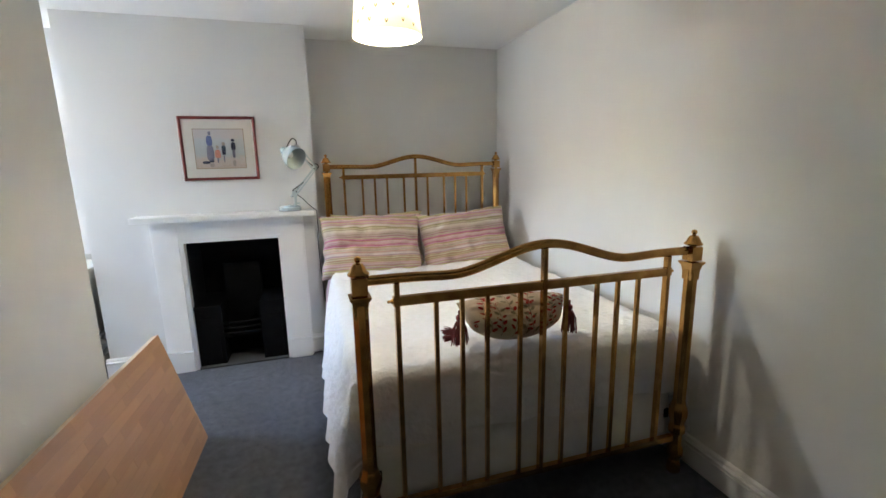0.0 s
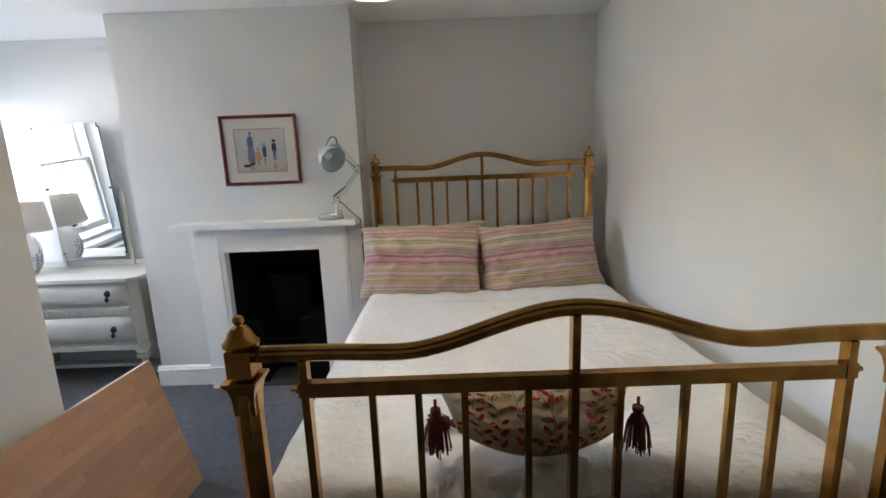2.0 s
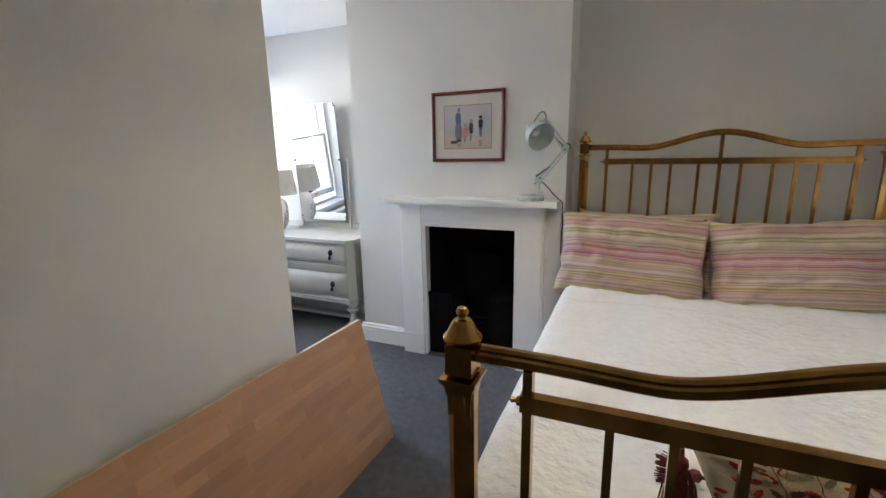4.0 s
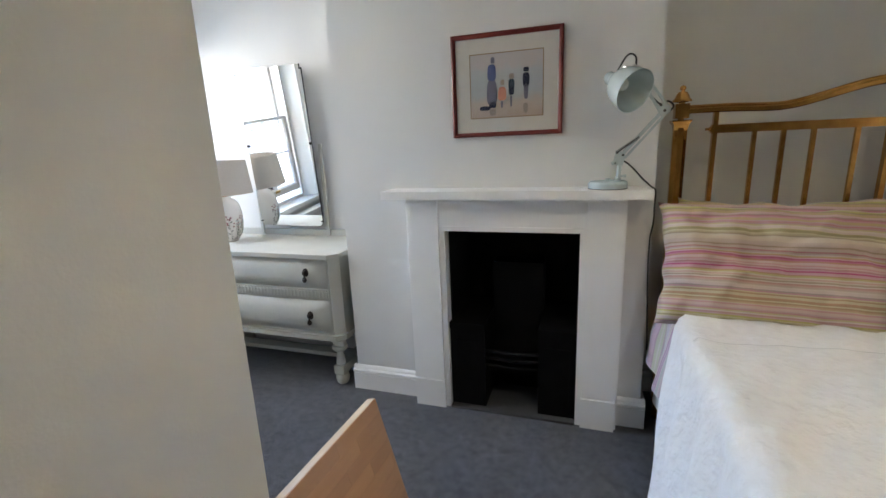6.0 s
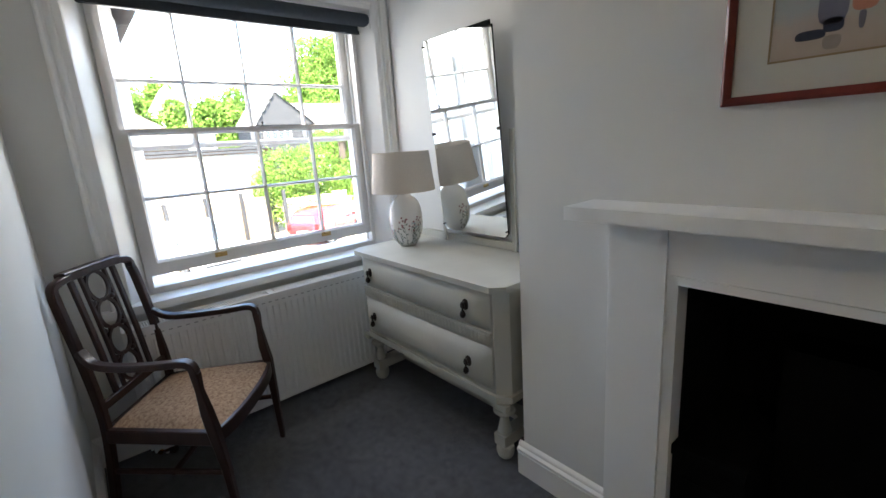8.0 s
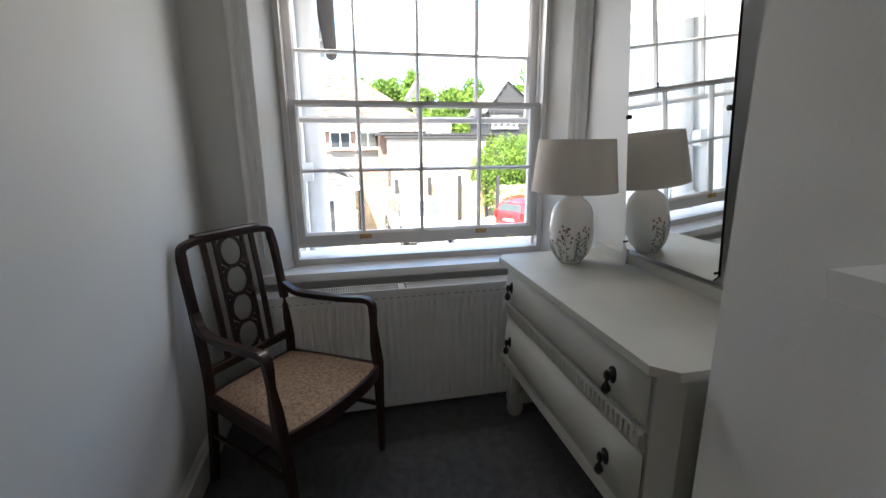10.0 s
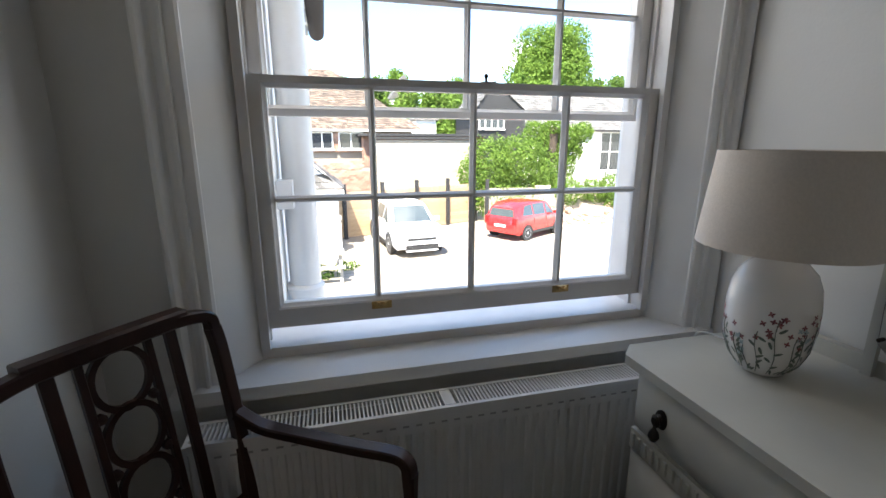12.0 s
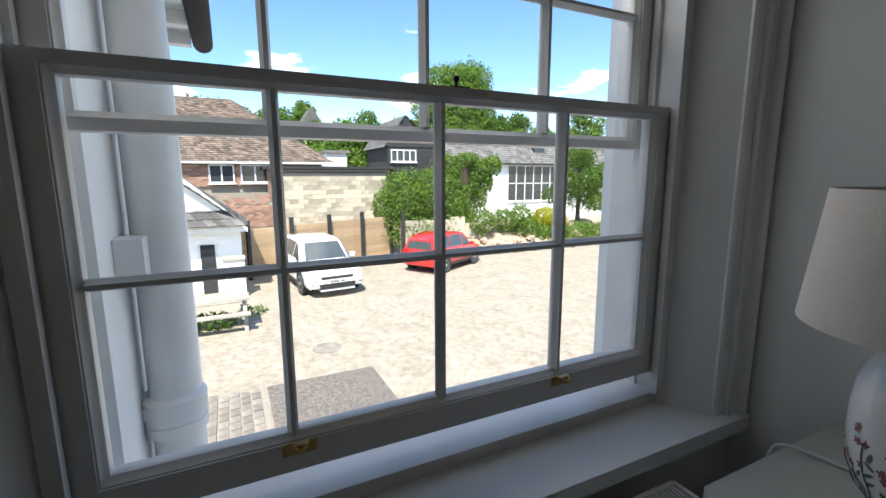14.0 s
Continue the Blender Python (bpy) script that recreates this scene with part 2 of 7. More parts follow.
# ---------------------------------------------------------------- more materials
def stripes(name, palette, bands, axis="Z", freq=55.0, rough=0.85, waviness=0.012):
    """Woven cloth with irregular coloured stripes across one object axis."""
    m = bpy.data.materials.new(name)
    m.use_nodes = True
    n, l = m.node_tree.nodes, m.node_tree.links
    p = n["Principled BSDF"]
    p.inputs["Roughness"].default_value, p.inputs["Specular IOR Level"].default_value, p.inputs["Sheen Weight"].default_value = rough, 0.2, 0.2
    co = n.new("ShaderNodeTexCoord")
    sep = n.new("ShaderNodeSeparateXYZ")
    l.new(co.outputs["Object"], sep.inputs[0])
    wob = n.new("ShaderNodeTexNoise")
    wob.inputs["Scale"].default_value = 5
    l.new(co.outputs["Object"], wob.inputs["Vector"])
    add = n.new("ShaderNodeMath")
    add.operation, add.inputs[1].default_value = "MULTIPLY_ADD", waviness
    l.new(wob.outputs["Fac"], add.inputs[0])
    l.new(sep.outputs[axis], add.inputs[2])
    mul = n.new("ShaderNodeMath")
    mul.operation, mul.inputs[1].default_value = "MULTIPLY", freq
    l.new(add.outputs[0], mul.inputs[0])
    fl = n.new("ShaderNodeMath")
    fl.operation = "FLOOR"
    l.new(mul.outputs[0], fl.inputs[0])
    wn_ = n.new("ShaderNodeTexWhiteNoise")
    wn_.noise_dimensions = "1D"
    l.new(fl.outputs[0], wn_.inputs["W"])
    ramp = n.new("ShaderNodeValToRGB")
    ramp.color_ramp.interpolation = "CONSTANT"
    els = ramp.color_ramp.elements
    for i, c in enumerate(palette):
        e = els[i] if i < 2 else els.new(i / len(palette))
        e.position, e.color = i / len(palette), (*c, 1)
    l.new(wn_.outputs["Value"], ramp.inputs["Fac"])
    # broad bands of ground colour behind the thin lines
    mul2 = n.new("ShaderNodeMath")
    mul2.operation, mul2.inputs[1].default_value = "MULTIPLY", freq * 0.21
    l.new(add.outputs[0], mul2.inputs[0])
    fl2 = n.new("ShaderNodeMath")
    fl2.operation = "FLOOR"
    l.new(mul2.outputs[0], fl2.inputs[0])
    wn2 = n.new("ShaderNodeTexWhiteNoise")
    wn2.noise_dimensions = "1D"
    l.new(fl2.outputs[0], wn2.inputs["W"])
    ramp2 = n.new("ShaderNodeValToRGB")
    ramp2.color_ramp.interpolation = "CONSTANT"
    els2 = ramp2.color_ramp.elements
    for i, c in enumerate(bands):
        e = els2[i] if i < 2 else els2.new(i / len(bands))
        e.position, e.color = i / len(bands), (*c, 1)
    l.new(wn2.outputs["Value"], ramp2.inputs["Fac"])
    both = n.new("ShaderNodeMix")
    both.data_type = "RGBA"
    both.inputs["Factor"].default_value = 0.45
    l.new(ramp.outputs["Color"], both.inputs["A"])
    l.new(ramp2.outputs["Color"], both.inputs["B"])
    l.new(both.outputs["Result"], p.inputs["Base Color"])
    nb = n.new("ShaderNodeTexNoise")
    nb.inputs["Scale"].default_value, nb.inputs["Detail"].default_value = 34, 6
    l.new(co.outputs["Object"], nb.inputs["Vector"])
    b = n.new("ShaderNodeBump")
    b.inputs["Strength"].default_value, b.inputs["Distance"].default_value = 0.55, 0.006
    l.new(nb.outputs["Fac"], b.inputs["Height"])
    l.new(b.outputs["Normal"], p.inputs["Normal"])
    return m


def glass(name="window_glass", tint=(0.97, 0.98, 0.98)):
    m = bpy.data.materials.new(name)
    m.use_nodes = True
    n, l = m.node_tree.nodes, m.node_tree.links
    n.remove(n["Principled BSDF"])
    tr, gl, mix, fr = n.new("ShaderNodeBsdfTransparent"), n.new("ShaderNodeBsdfGlossy"), n.new("ShaderNodeMixShader"), n.new("ShaderNodeFresnel")
    tr.inputs["Color"].default_value = (*tint, 1)
    gl.inputs["Roughness"].default_value = 0.02
    fr.inputs["IOR"].default_value = 1.45
    l.new(fr.outputs[0], mix.inputs[0])
    l.new(tr.outputs[0], mix.inputs[1])
    l.new(gl.outputs[0], mix.inputs[2])
    l.new(mix.outputs[0], n["Material Output"].inputs["Surface"])
    return m


M_GLASS = glass()
M_MIRROR = material("silvered_glass", (0.90, 0.92, 0.91), 0.015, 1.0, color2=(0.89, 0.91, 0.90), scale=2)
M_COVER = material("white_quilted_cotton", (0.86, 0.85, 0.84), 0.9, color2=(0.82, 0.805, 0.79), scale=30, bump=1.0, bump_scale=30, spec=0.15, sheen=0.2, relief=0.011)
M_VALANCE = material("cream_cotton", (0.76, 0.735, 0.70), 0.92, color2=(0.70, 0.675, 0.64), scale=9, bump=0.4, bump_scale=28, spec=0.15)
M_SEAM = material("seam_shade_grey", (0.70, 0.69, 0.68), 0.9)
M_STRIPE = stripes("striped_pillow_cotton", [(0.58, 0.49, 0.46), (0.38, 0.10, 0.19), (0.56, 0.45, 0.44), (0.20, 0.16, 0.17), (0.60, 0.53, 0.48), (0.42, 0.33, 0.36), (0.54, 0.44, 0.42), (0.40, 0.38, 0.14), (0.30, 0.12, 0.18), (0.59, 0.51, 0.48), (0.17, 0.14, 0.15), (0.56, 0.47, 0.44), (0.48, 0.25, 0.30), (0.28, 0.20, 0.17)], [(0.52, 0.44, 0.28), (0.46, 0.10, 0.22), (0.58, 0.48, 0.45), (0.40, 0.32, 0.34), (0.50, 0.47, 0.16), (0.56, 0.36, 0.33), (0.50, 0.20, 0.26), (0.36, 0.28, 0.20), (0.58, 0.50, 0.42)], "Z", 215)
M_STRIPE_SIDE = stripes("striped_duvet_cotton", [(0.62, 0.58, 0.60), (0.42, 0.24, 0.34), (0.66, 0.62, 0.62), (0.50, 0.50, 0.36), (0.36, 0.36, 0.42), (0.64, 0.58, 0.58), (0.54, 0.36, 0.44)], [(0.62, 0.58, 0.62), (0.50, 0.24, 0.38), (0.58, 0.60, 0.48), (0.46, 0.48, 0.58), (0.64, 0.60, 0.60)], "Y", 130)
M_OAT = material("oatmeal_cotton", (0.60, 0.50, 0.36), 0.9, color2=(0.53, 0.43, 0.30), scale=40, bump=0.4, bump_scale=300, spec=0.15)
M_REDPRINT = material("red_printed_leaf", (0.40, 0.045, 0.035), 0.9, color2=(0.30, 0.035, 0.03), scale=60, spec=0.1)
M_OLIVEPRINT = material("olive_printed_leaf", (0.21, 0.18, 0.115), 0.9, color2=(0.27, 0.23, 0.15), scale=60, spec=0.1)
M_STEMPRINT = material("brown_printed_stem", (0.17, 0.12, 0.075), 0.9, spec=0.1)
M_TASSEL = material("dark_red_cord", (0.22, 0.042, 0.040), 0.85, color2=(0.13, 0.024, 0.026), scale=60, bump=0.5, bump_scale=200)
M_MAHOGANY = material("dark_mahogany", (0.040, 0.016, 0.012), 0.33, color2=(0.020, 0.008, 0.007), scale=16, stretch=(1, 1, 0.15), bump=0.1, bump_scale=60, coat=0.1, spec=0.35)
M_SEAT = material("beige_floral_seat_cloth", (0.50, 0.36, 0.25), 0.95, color2=(0.20, 0.125, 0.085), scale=75, detail=6, fine=0.7, bump=0.7, bump_scale=200, spec=0.1)
M_CHALK = material("grey_cream_chalk_paint", (0.50, 0.49, 0.435), 0.5, color2=(0.455, 0.445, 0.395), scale=6, bump=0.12, bump_scale=50, big=0.03)
M_IRON = material("dark_bronze", (0.05, 0.042, 0.036), 0.4, 0.8, color2=(0.03, 0.025, 0.022), scale=30)
M_CERAMIC = material("white_glazed_ceramic", (0.80, 0.785, 0.76), 0.25, color2=(0.77, 0.755, 0.73), scale=7, coat=0.2)
M_LINEN = material("cream_linen", (0.66, 0.60, 0.54), 0.95, color2=(0.61, 0.555, 0.50), scale=180, bump=0.12, bump_scale=350, spec=0.1)
M_LAMPPAINT = material("pale_duck_egg_enamel", (0.52, 0.59, 0.59), 0.25, color2=(0.48, 0.55, 0.55), scale=6, coat=0.3)
M_LIFTBRASS = material("pale_worn_brass", (0.62, 0.42, 0.16), 0.45, 0.6, color2=(0.42, 0.27, 0.10), scale=60, bump=0.2, bump_scale=90)
M_STEEL = material("brushed_steel", (0.55, 0.55, 0.55), 0.3, 1.0, scale=30)
M_STEELDARK = material("dull_dark_steel", (0.10, 0.095, 0.09), 0.45, 0.7, scale=40)
M_TRIMBLACK = material("black_rubber", (0.02, 0.02, 0.02), 0.8)
M_BLACKFLEX = material("black_cable", (0.02, 0.02, 0.02), 0.5)
M_WHITEFLEX = material("white_cable", (0.72, 0.72, 0.70), 0.5)
M_FRAMEWOOD = material("red_stained_frame", (0.20, 0.030, 0.020), 0.42, color2=(0.12, 0.018, 0.013), scale=14, stretch=(0.3, 1, 1), coat=0.08, spec=0.3)
M_GILT = material("gilt_slip", (0.35, 0.24, 0.13), 0.5, 0.4)
M_MOUNT = material("cream_mount_board", (0.70, 0.655, 0.585), 0.9, color2=(0.68, 0.635, 0.565), scale=20)
M_RAD = material("radiator_enamel", (0.78, 0.78, 0.775), 0.3, color2=(0.76, 0.76, 0.755), scale=4)
M_BLIND = material("slate_blue_blind_cloth", (0.045, 0.055, 0.068), 0.8, color2=(0.036, 0.044, 0.055), scale=50, bump=0.3, bump_scale=250)
M_STAVE = material("beech_stave", (0.60, 0.335, 0.175), 0.42, color2=(0.51, 0.27, 0.130), scale=18, stretch=(1, 0.10, 1), detail=8, bump=0.08, bump_scale=70, vary=0.12)
M_RAWEDGE = material("pale_cut_timber", (0.66, 0.52, 0.36), 0.6, color2=(0.56, 0.43, 0.29), scale=25, stretch=(1, 0.2, 1))

# ---------------------------------------------------------------- window
XO = -3.20                                  # outer face of the wall
OY0, OY1 = 2.375, 3.622                     # sash opening
bm = boxes((XO, -2.93, -2.0, OY0 - 0.045, -2.6, 3.45), (XO, -2.93, OY1 + 0.048, 4.12, -2.6, 3.45), (XO, -2.93, OY0 - 0.045, OY1 + 0.048, -2.6, 0.598), (XO, -2.93, OY0 - 0.045, OY1 + 0.048, 2.10, 3.45))
setting("wall_outside", bm, M_STUCCO, "white stuccoed outside wall of the house")
window = thing("window_1", (-2.95, 3.0, 0.70), 0, "white painted sash window of sixteen panes, lower sash slightly raised", "window", kind="structure")


def under(ob, parent):
    """Parents ob, keeping its place."""
    ob.parent = parent
    ob.matrix_parent_inverse = parent.matrix_world.inverted()
    return ob


def wpart(name, bm, mat, label="", bevel=0.0, parent=None):
    return under(part(name, bm, mat, None, label, bevel=bevel), parent or window)


def matrix_ready():
    bpy.context.view_layer.update()


matrix_ready()
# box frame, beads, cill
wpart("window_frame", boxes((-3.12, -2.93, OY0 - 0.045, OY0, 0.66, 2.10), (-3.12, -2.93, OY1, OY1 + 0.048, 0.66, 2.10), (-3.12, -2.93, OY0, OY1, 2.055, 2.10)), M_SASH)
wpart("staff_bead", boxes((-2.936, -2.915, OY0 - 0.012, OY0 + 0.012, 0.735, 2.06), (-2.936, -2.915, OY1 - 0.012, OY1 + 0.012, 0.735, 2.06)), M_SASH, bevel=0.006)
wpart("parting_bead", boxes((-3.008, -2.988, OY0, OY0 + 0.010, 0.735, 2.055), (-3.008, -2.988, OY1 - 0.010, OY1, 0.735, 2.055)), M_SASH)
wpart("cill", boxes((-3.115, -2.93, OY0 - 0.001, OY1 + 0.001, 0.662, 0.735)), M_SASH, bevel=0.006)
bm = boxes((-3.27, -3.116, OY0 - 0.044, OY1 + 0.047, 0.60, 0.69))
for v in bm.verts:
    if v.co.x < -3.2 and v.co.z > 0.65:
        v.co.z -= 0.03
wpart("outer_sill", bm, M_STUCCO)


def sash(name, x0, x1, z0, z1, rails, zm, label):
    """One sash: stiles, rails, glazing bars and eight panes."""
    xm = (x0 + x1) / 2
    ya, yb, za, zb = OY0 + 0.055, OY1 - 0.055, z0 + rails[0], z1 - rails[1]
    mo = 0.013
    bm = boxes((x0, x1, OY0 + 0.003, ya - mo, z0, z1), (x0, x1, yb + mo, OY1 - 0.003, z0, z1),
               (x0, x1, ya - mo, yb + mo, z0, za - mo), (x0, x1, ya - mo, yb + mo, zb + mo, z1))
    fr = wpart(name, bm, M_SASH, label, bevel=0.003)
    matrix_ready()
    # moulded inner edge of the frame, stepped back to the glass
    bm = bmesh.new()
    steps = [(mo, x0 + 0.002), (mo, x1 - 0.004), (mo * 0.78, x1 - 0.004), (mo * 0.55, x1 - 0.009), (mo * 0.22, x1 - 0.013), (0.0, x1 - 0.016), (0.0, x0 + 0.002)]
    rings = []
    for sy, sz in ((0, 0), (1, 0), (1, 1), (0, 1)):
        y_, z_ = (ya, yb)[sy], (za, zb)[sz]
        rings.append([bm.verts.new((px, y_ + (d if sy else -d), z_ + (d if sz else -d))) for d, px in steps])
    for i in range(4):
        a_, b_ = rings[i], rings[(i + 1) % 4]
        for j in range(7):
            bm.faces.new((a_[j], a_[(j + 1) % 7], b_[(j + 1) % 7], b_[j]))
    wpart("sash_moulding", bm, M_SASH, parent=fr)
    ys = [OY0 + 0.055, 2.700, 2.997, 3.297, OY1 - 0.055]
    for y in ys[1:4]:
        bm = bmesh.new()
        # moulded bar: a thin web with a rounded inner face
        prof = [(-0.017, -0.0035), (-0.006, -0.0095), (0.003, -0.0095), (0.008, -0.0060), (0.019, -0.0040), (0.019, 0.0040), (0.008, 0.0060), (0.003, 0.0095), (-0.006, 0.0095), (-0.017, 0.0035)]
        rings = [[bm.verts.new((xm + a, y + b, z)) for a, b in prof] for z in (z0 + rails[0], z1 - rails[1])]
        for j in range(10):
            bm.faces.new((rings[0][j], rings[0][(j + 1) % 10], rings[1][(j + 1) % 10], rings[1][j]))
        wpart("glazing_bar", bm, M_SASH, parent=fr)
    for a, b in zip(ys, ys[1:]):
        bm = bmesh.new()
        prof = [(-0.0165, -0.0033), (-0.0055, -0.0090), (0.0028, -0.0090), (0.0076, -0.0057), (0.0185, -0.0037), (0.0185, 0.0037), (0.0076, 0.0057), (0.0028, 0.0090), (-0.0055, 0.0090), (-0.0165, 0.0033)]
        rings = [[bm.verts.new((xm + p_, y, zm + q_)) for p_, q_ in prof] for y in (a + 0.002, b - 0.002)]
        for j in range(10):
            bm.faces.new((rings[0][j], rings[0][(j + 1) % 10], rings[1][(j + 1) % 10], rings[1][j]))
        wpart("glazing_bar", bm, M_SASH, parent=fr)
        # thin putty edge and pane
        for c, d in ((z0 + rails[0], zm), (zm, z1 - rails[1])):
            bm = bmesh.new()
            vs = [bm.verts.new((xm - 0.006, y, z)) for y, z in ((a, c), (b, c), (b, d), (a, d))]
            bm.faces.new(vs)
            pane = wpart("pane", bm, M_GLASS, parent=fr)
            pane.visible_shadow = False
    return fr


lower = sash("lower_sash", -2.985, -2.942, 0.790, 1.476, (0.068, 0.028), 1.157, "lower sash raised a hand's breadth")
upper = sash("upper_sash", -3.055, -3.012, 1.380, 2.062, (0.030, 0.05), 1.700, "upper sash")
for y in (2.708, 3.305):
    bm = boxes((-2.942, -2.938, y - 0.030, y + 0.030, 0.822, 0.846), (-2.940, -2.925, y - 0.015, y + 0.015, 0.834, 0.848))
    bmesh.ops.bevel(bm, geom=bm.edges[:], offset=0.0015, segments=1, affect="EDGES")
    tube(bm, [(-2.925, y - 0.013, 0.845), (-2.918, y, 0.838), (-2.925, y + 0.013, 0.845)], 0.004, 6)
    wpart("sash_lift", bm, M_LIFTBRASS, "worn brass sash lift", parent=lower)
bm = bmesh.new()
lathe(bm, [(0.011, 0), (0.011, 0.004), (0.004, 0.007), (0.004, 0.014), (0.007, 0.018), (0.006, 0.024), (0.002, 0.027)], 12, pose(-2.965, 3.035, 1.476))
box(bm, -2.99, -2.945, 3.015, 3.055, 1.476, 1.479)
wpart("sash_fastener", bm, M_IRON, "dark bronze sash fastener", parent=lower)

# splayed linings and architrave
for s, yo, yi in ((-1, OY0, 2.285), (1, OY1, 3.700)):
    bm = bmesh.new()
    a = [(-2.93, yo + s * 0.012), (-2.822, yi), (-2.822, yi + s * 0.02), (-2.93, yo + s * 0.045)]
    r = [[bm.verts.new((x, y, z)) for x, y in a] for z in (0.70, 2.10)]
    for j in range(4):
        bm.faces.new((r[0][j], r[0][(j + 1) % 4], r[1][(j + 1) % 4], r[1][j]))
    bm.faces.new(r[0])
    bm.faces.new(r[1])
    wpart("reveal_lining", bm, M_WOODWORK)
wpart("head_lining", boxes((-2.93, -2.822, 2.27, 3.71, 2.10, 2.13)), M_WOODWORK)


def moulding(bm, pts, prof):
    """Runs a flat moulding profile of (across, proud) pairs up a vertical or along a level line in the window wall."""
    (y0, z0), (y1, z1) = pts
    if abs(y1 - y0) < 1e-6:
        rings = [[bm.verts.new((FX0 + p_, y0 + a, z)) for a, p_ in prof] for z in (z0, z1)]
    else:
        rings = [[bm.verts.new((FX0 + p_, y, z0 + a)) for a, p_ in prof] for y in (y0, y1)]
    k = len(prof)
    for j in range(k):
        bm.faces.new((rings[0][j], rings[0][(j + 1) % k], rings[1][(j + 1) % k], rings[1][j]))
    bm.faces.new(rings[0])
    bm.faces.new(rings[1])


ARCH = [(0, -0.002), (0, 0.034), (0.006, 0.040), (0.013, 0.040), (0.019, 0.034), (0.022, 0.020), (0.030, 0.014), (0.040, 0.016), (0.048, 0.022), (0.055, 0.022), (0.057, 0.012), (0.080, 0.010), (0.086, 0.004), (0.086, -0.002)]
for y, s in ((2.285, -1), (3.700, 1)):
    bm = bmesh.new()
    moulding(bm, ((y, 0.70), (y, 2.21)), [(s * (0.086 - a), p_) for a, p_ in ARCH])
    wpart("architrave", bm, M_WOODWORK)
bm = bmesh.new()
moulding(bm, ((2.287, 2.125), (3.698, 2.125)), [(0.086 - a, p_) for a, p_ in ARCH])
wpart("architrave", bm, M_WOODWORK)
bm = boxes((-2.934, -2.775, 2.168, 3.787, 0.668, 0.705))
wpart("window_sill", bm, M_WOODWORK, "deep white painted sill board with a rounded nose", bevel=0.012)

blind = thing("roller_blind", (-2.86, 2.98, 1.98), 0, "slate blue roller blind rolled up at the window head", "blind")
matrix_ready()
bm = bmesh.new()
tube(bm, [(-2.868, 2.295, 2.05), (-2.868, 3.69, 2.05)], 0.036, 20)
under(part("roll", bm, M_BLIND), blind)
under(part("cloth", boxes((-2.905, -2.902, 2.31, 3.675, 1.985, 2.05)), M_BLIND), blind)
under(part("bottom_bar", boxes((-2.912, -2.896, 2.31, 3.675, 1.978, 1.998)), M_BLIND, bevel=0.004), blind)
for y in (2.288, 3.694):
    under(part("bracket", boxes((-2.92, -2.83, y - 0.003, y + 0.003, 2.00, 2.10)), M_WHITEFLEX), blind)

# ---------------------------------------------------------------- skirting
SK = [(0, 0), (0.018, 0), (0.018, 0.096), (0.014, 0.099), (0.014, 0.103), (0.023, 0.107), (0.023, 0.118), (0.012, 0.124), (0.012, 0.130), (0.008, 0.138), (0, 0.145)]


def skirting(name, a, b, side):
    """A moulded skirting from a to b on the plan; side: the way it stands proud."""
    bm = bmesh.new()
    rings = [[bm.verts.new((p[0] + side[0] * d, p[1] + side[1] * d, z)) for d, z in SK] for p in (a, b)]
    k = len(SK)
    for j in range(k):
        bm.faces.new((rings[0][j], rings[0][(j + 1) % k], rings[1][(j + 1) % k], rings[1][j]))
    bm.faces.new(rings[0])
    bm.faces.new(rings[1])
    return tagged(part(name, bm, M_WOODWORK), "white gloss moulded skirting board", "skirting", kind="structure")


skirting("baseboard_right", (FX1, DY), (FX1, YB), (-1, 0))
skirting("baseboard_back", (BX1 + 0.023, YB), (FX1 - 0.023, YB), (0, -1))
skirting("baseboard_breast_1", (BX0 - 0.020, BY), (-1.075, BY), (0, -1))
skirting("baseboard_breast_2", (-0.108, BY), (BX1 + 0.020, BY), (0, -1))
skirting("baseboard_breast_3", (BX0, BY), (BX0, YA - 0.023), (-1, 0))
skirting("baseboard_breast_4", (BX1, BY), (BX1, YB - 0.023), (1, 0))
skirting("baseboard_alcove", (FX0 + 0.023, YA), (BX0 - 0.023, YA), (0, -1))
skirting("baseboard_chair_wall", (FX0 + 0.023, NY), (NX + 0.020, NY), (0, 1))
skirting("baseboard_stair", (NX, DY), (NX, NY), (1, 0))
skirting("baseboard_window", (FX0, NY), (FX0, YA), (1, 0))
skirting("baseboard_door", (NX + 0.023, DY), (FX1 - 0.023, DY), (0, 1))

# ---------------------------------------------------------------- fireplace
fire = thing("fireplace", (-0.59, BY, 0), 0, "white painted wooden fireplace surround with a black cast-iron hob grate", "fireplace")
matrix_ready()


def fp(name, bm, mat, label="", bevel=0.003):
    return under(part(name, bm, mat, None, label, bevel=bevel), fire)


FY = 3.275
fp("mantel_shelf", boxes((-1.167, -0.014, 3.190, BY, 1.092, 1.129)), M_WOODWORK, bevel=0.004)
for x0, x1, xe, xo in ((-1.073, -0.922, -0.894, -1), (-0.251, -0.110, -0.279, 1)):
    fp("pilaster", boxes((x0, x1, FY, BY, 0.152, 1.092)), M_WOODWORK)
    fp("plinth_block", boxes((x0 - 0.004, x1 + 0.004, FY - 0.008, BY, 0.0, 0.150)), M_WOODWORK)
    a, b = (x1 + 0.0005, xe) if xo < 0 else (xe, x0 - 0.0005)
    fp("slip", boxes((a, b, FY + 0.010, BY, 0.0, 0.955)), M_WOODWORK, bevel=0.002)
    e0, e1 = (x0 - 0.014, x0 - 0.0005) if xo < 0 else (x1 + 0.0005, x1 + 0.014)
    fp("side_bead", boxes((e0, e1, FY + 0.014, BY, 0.0, 1.092)), M_WOODWORK, bevel=0.004)
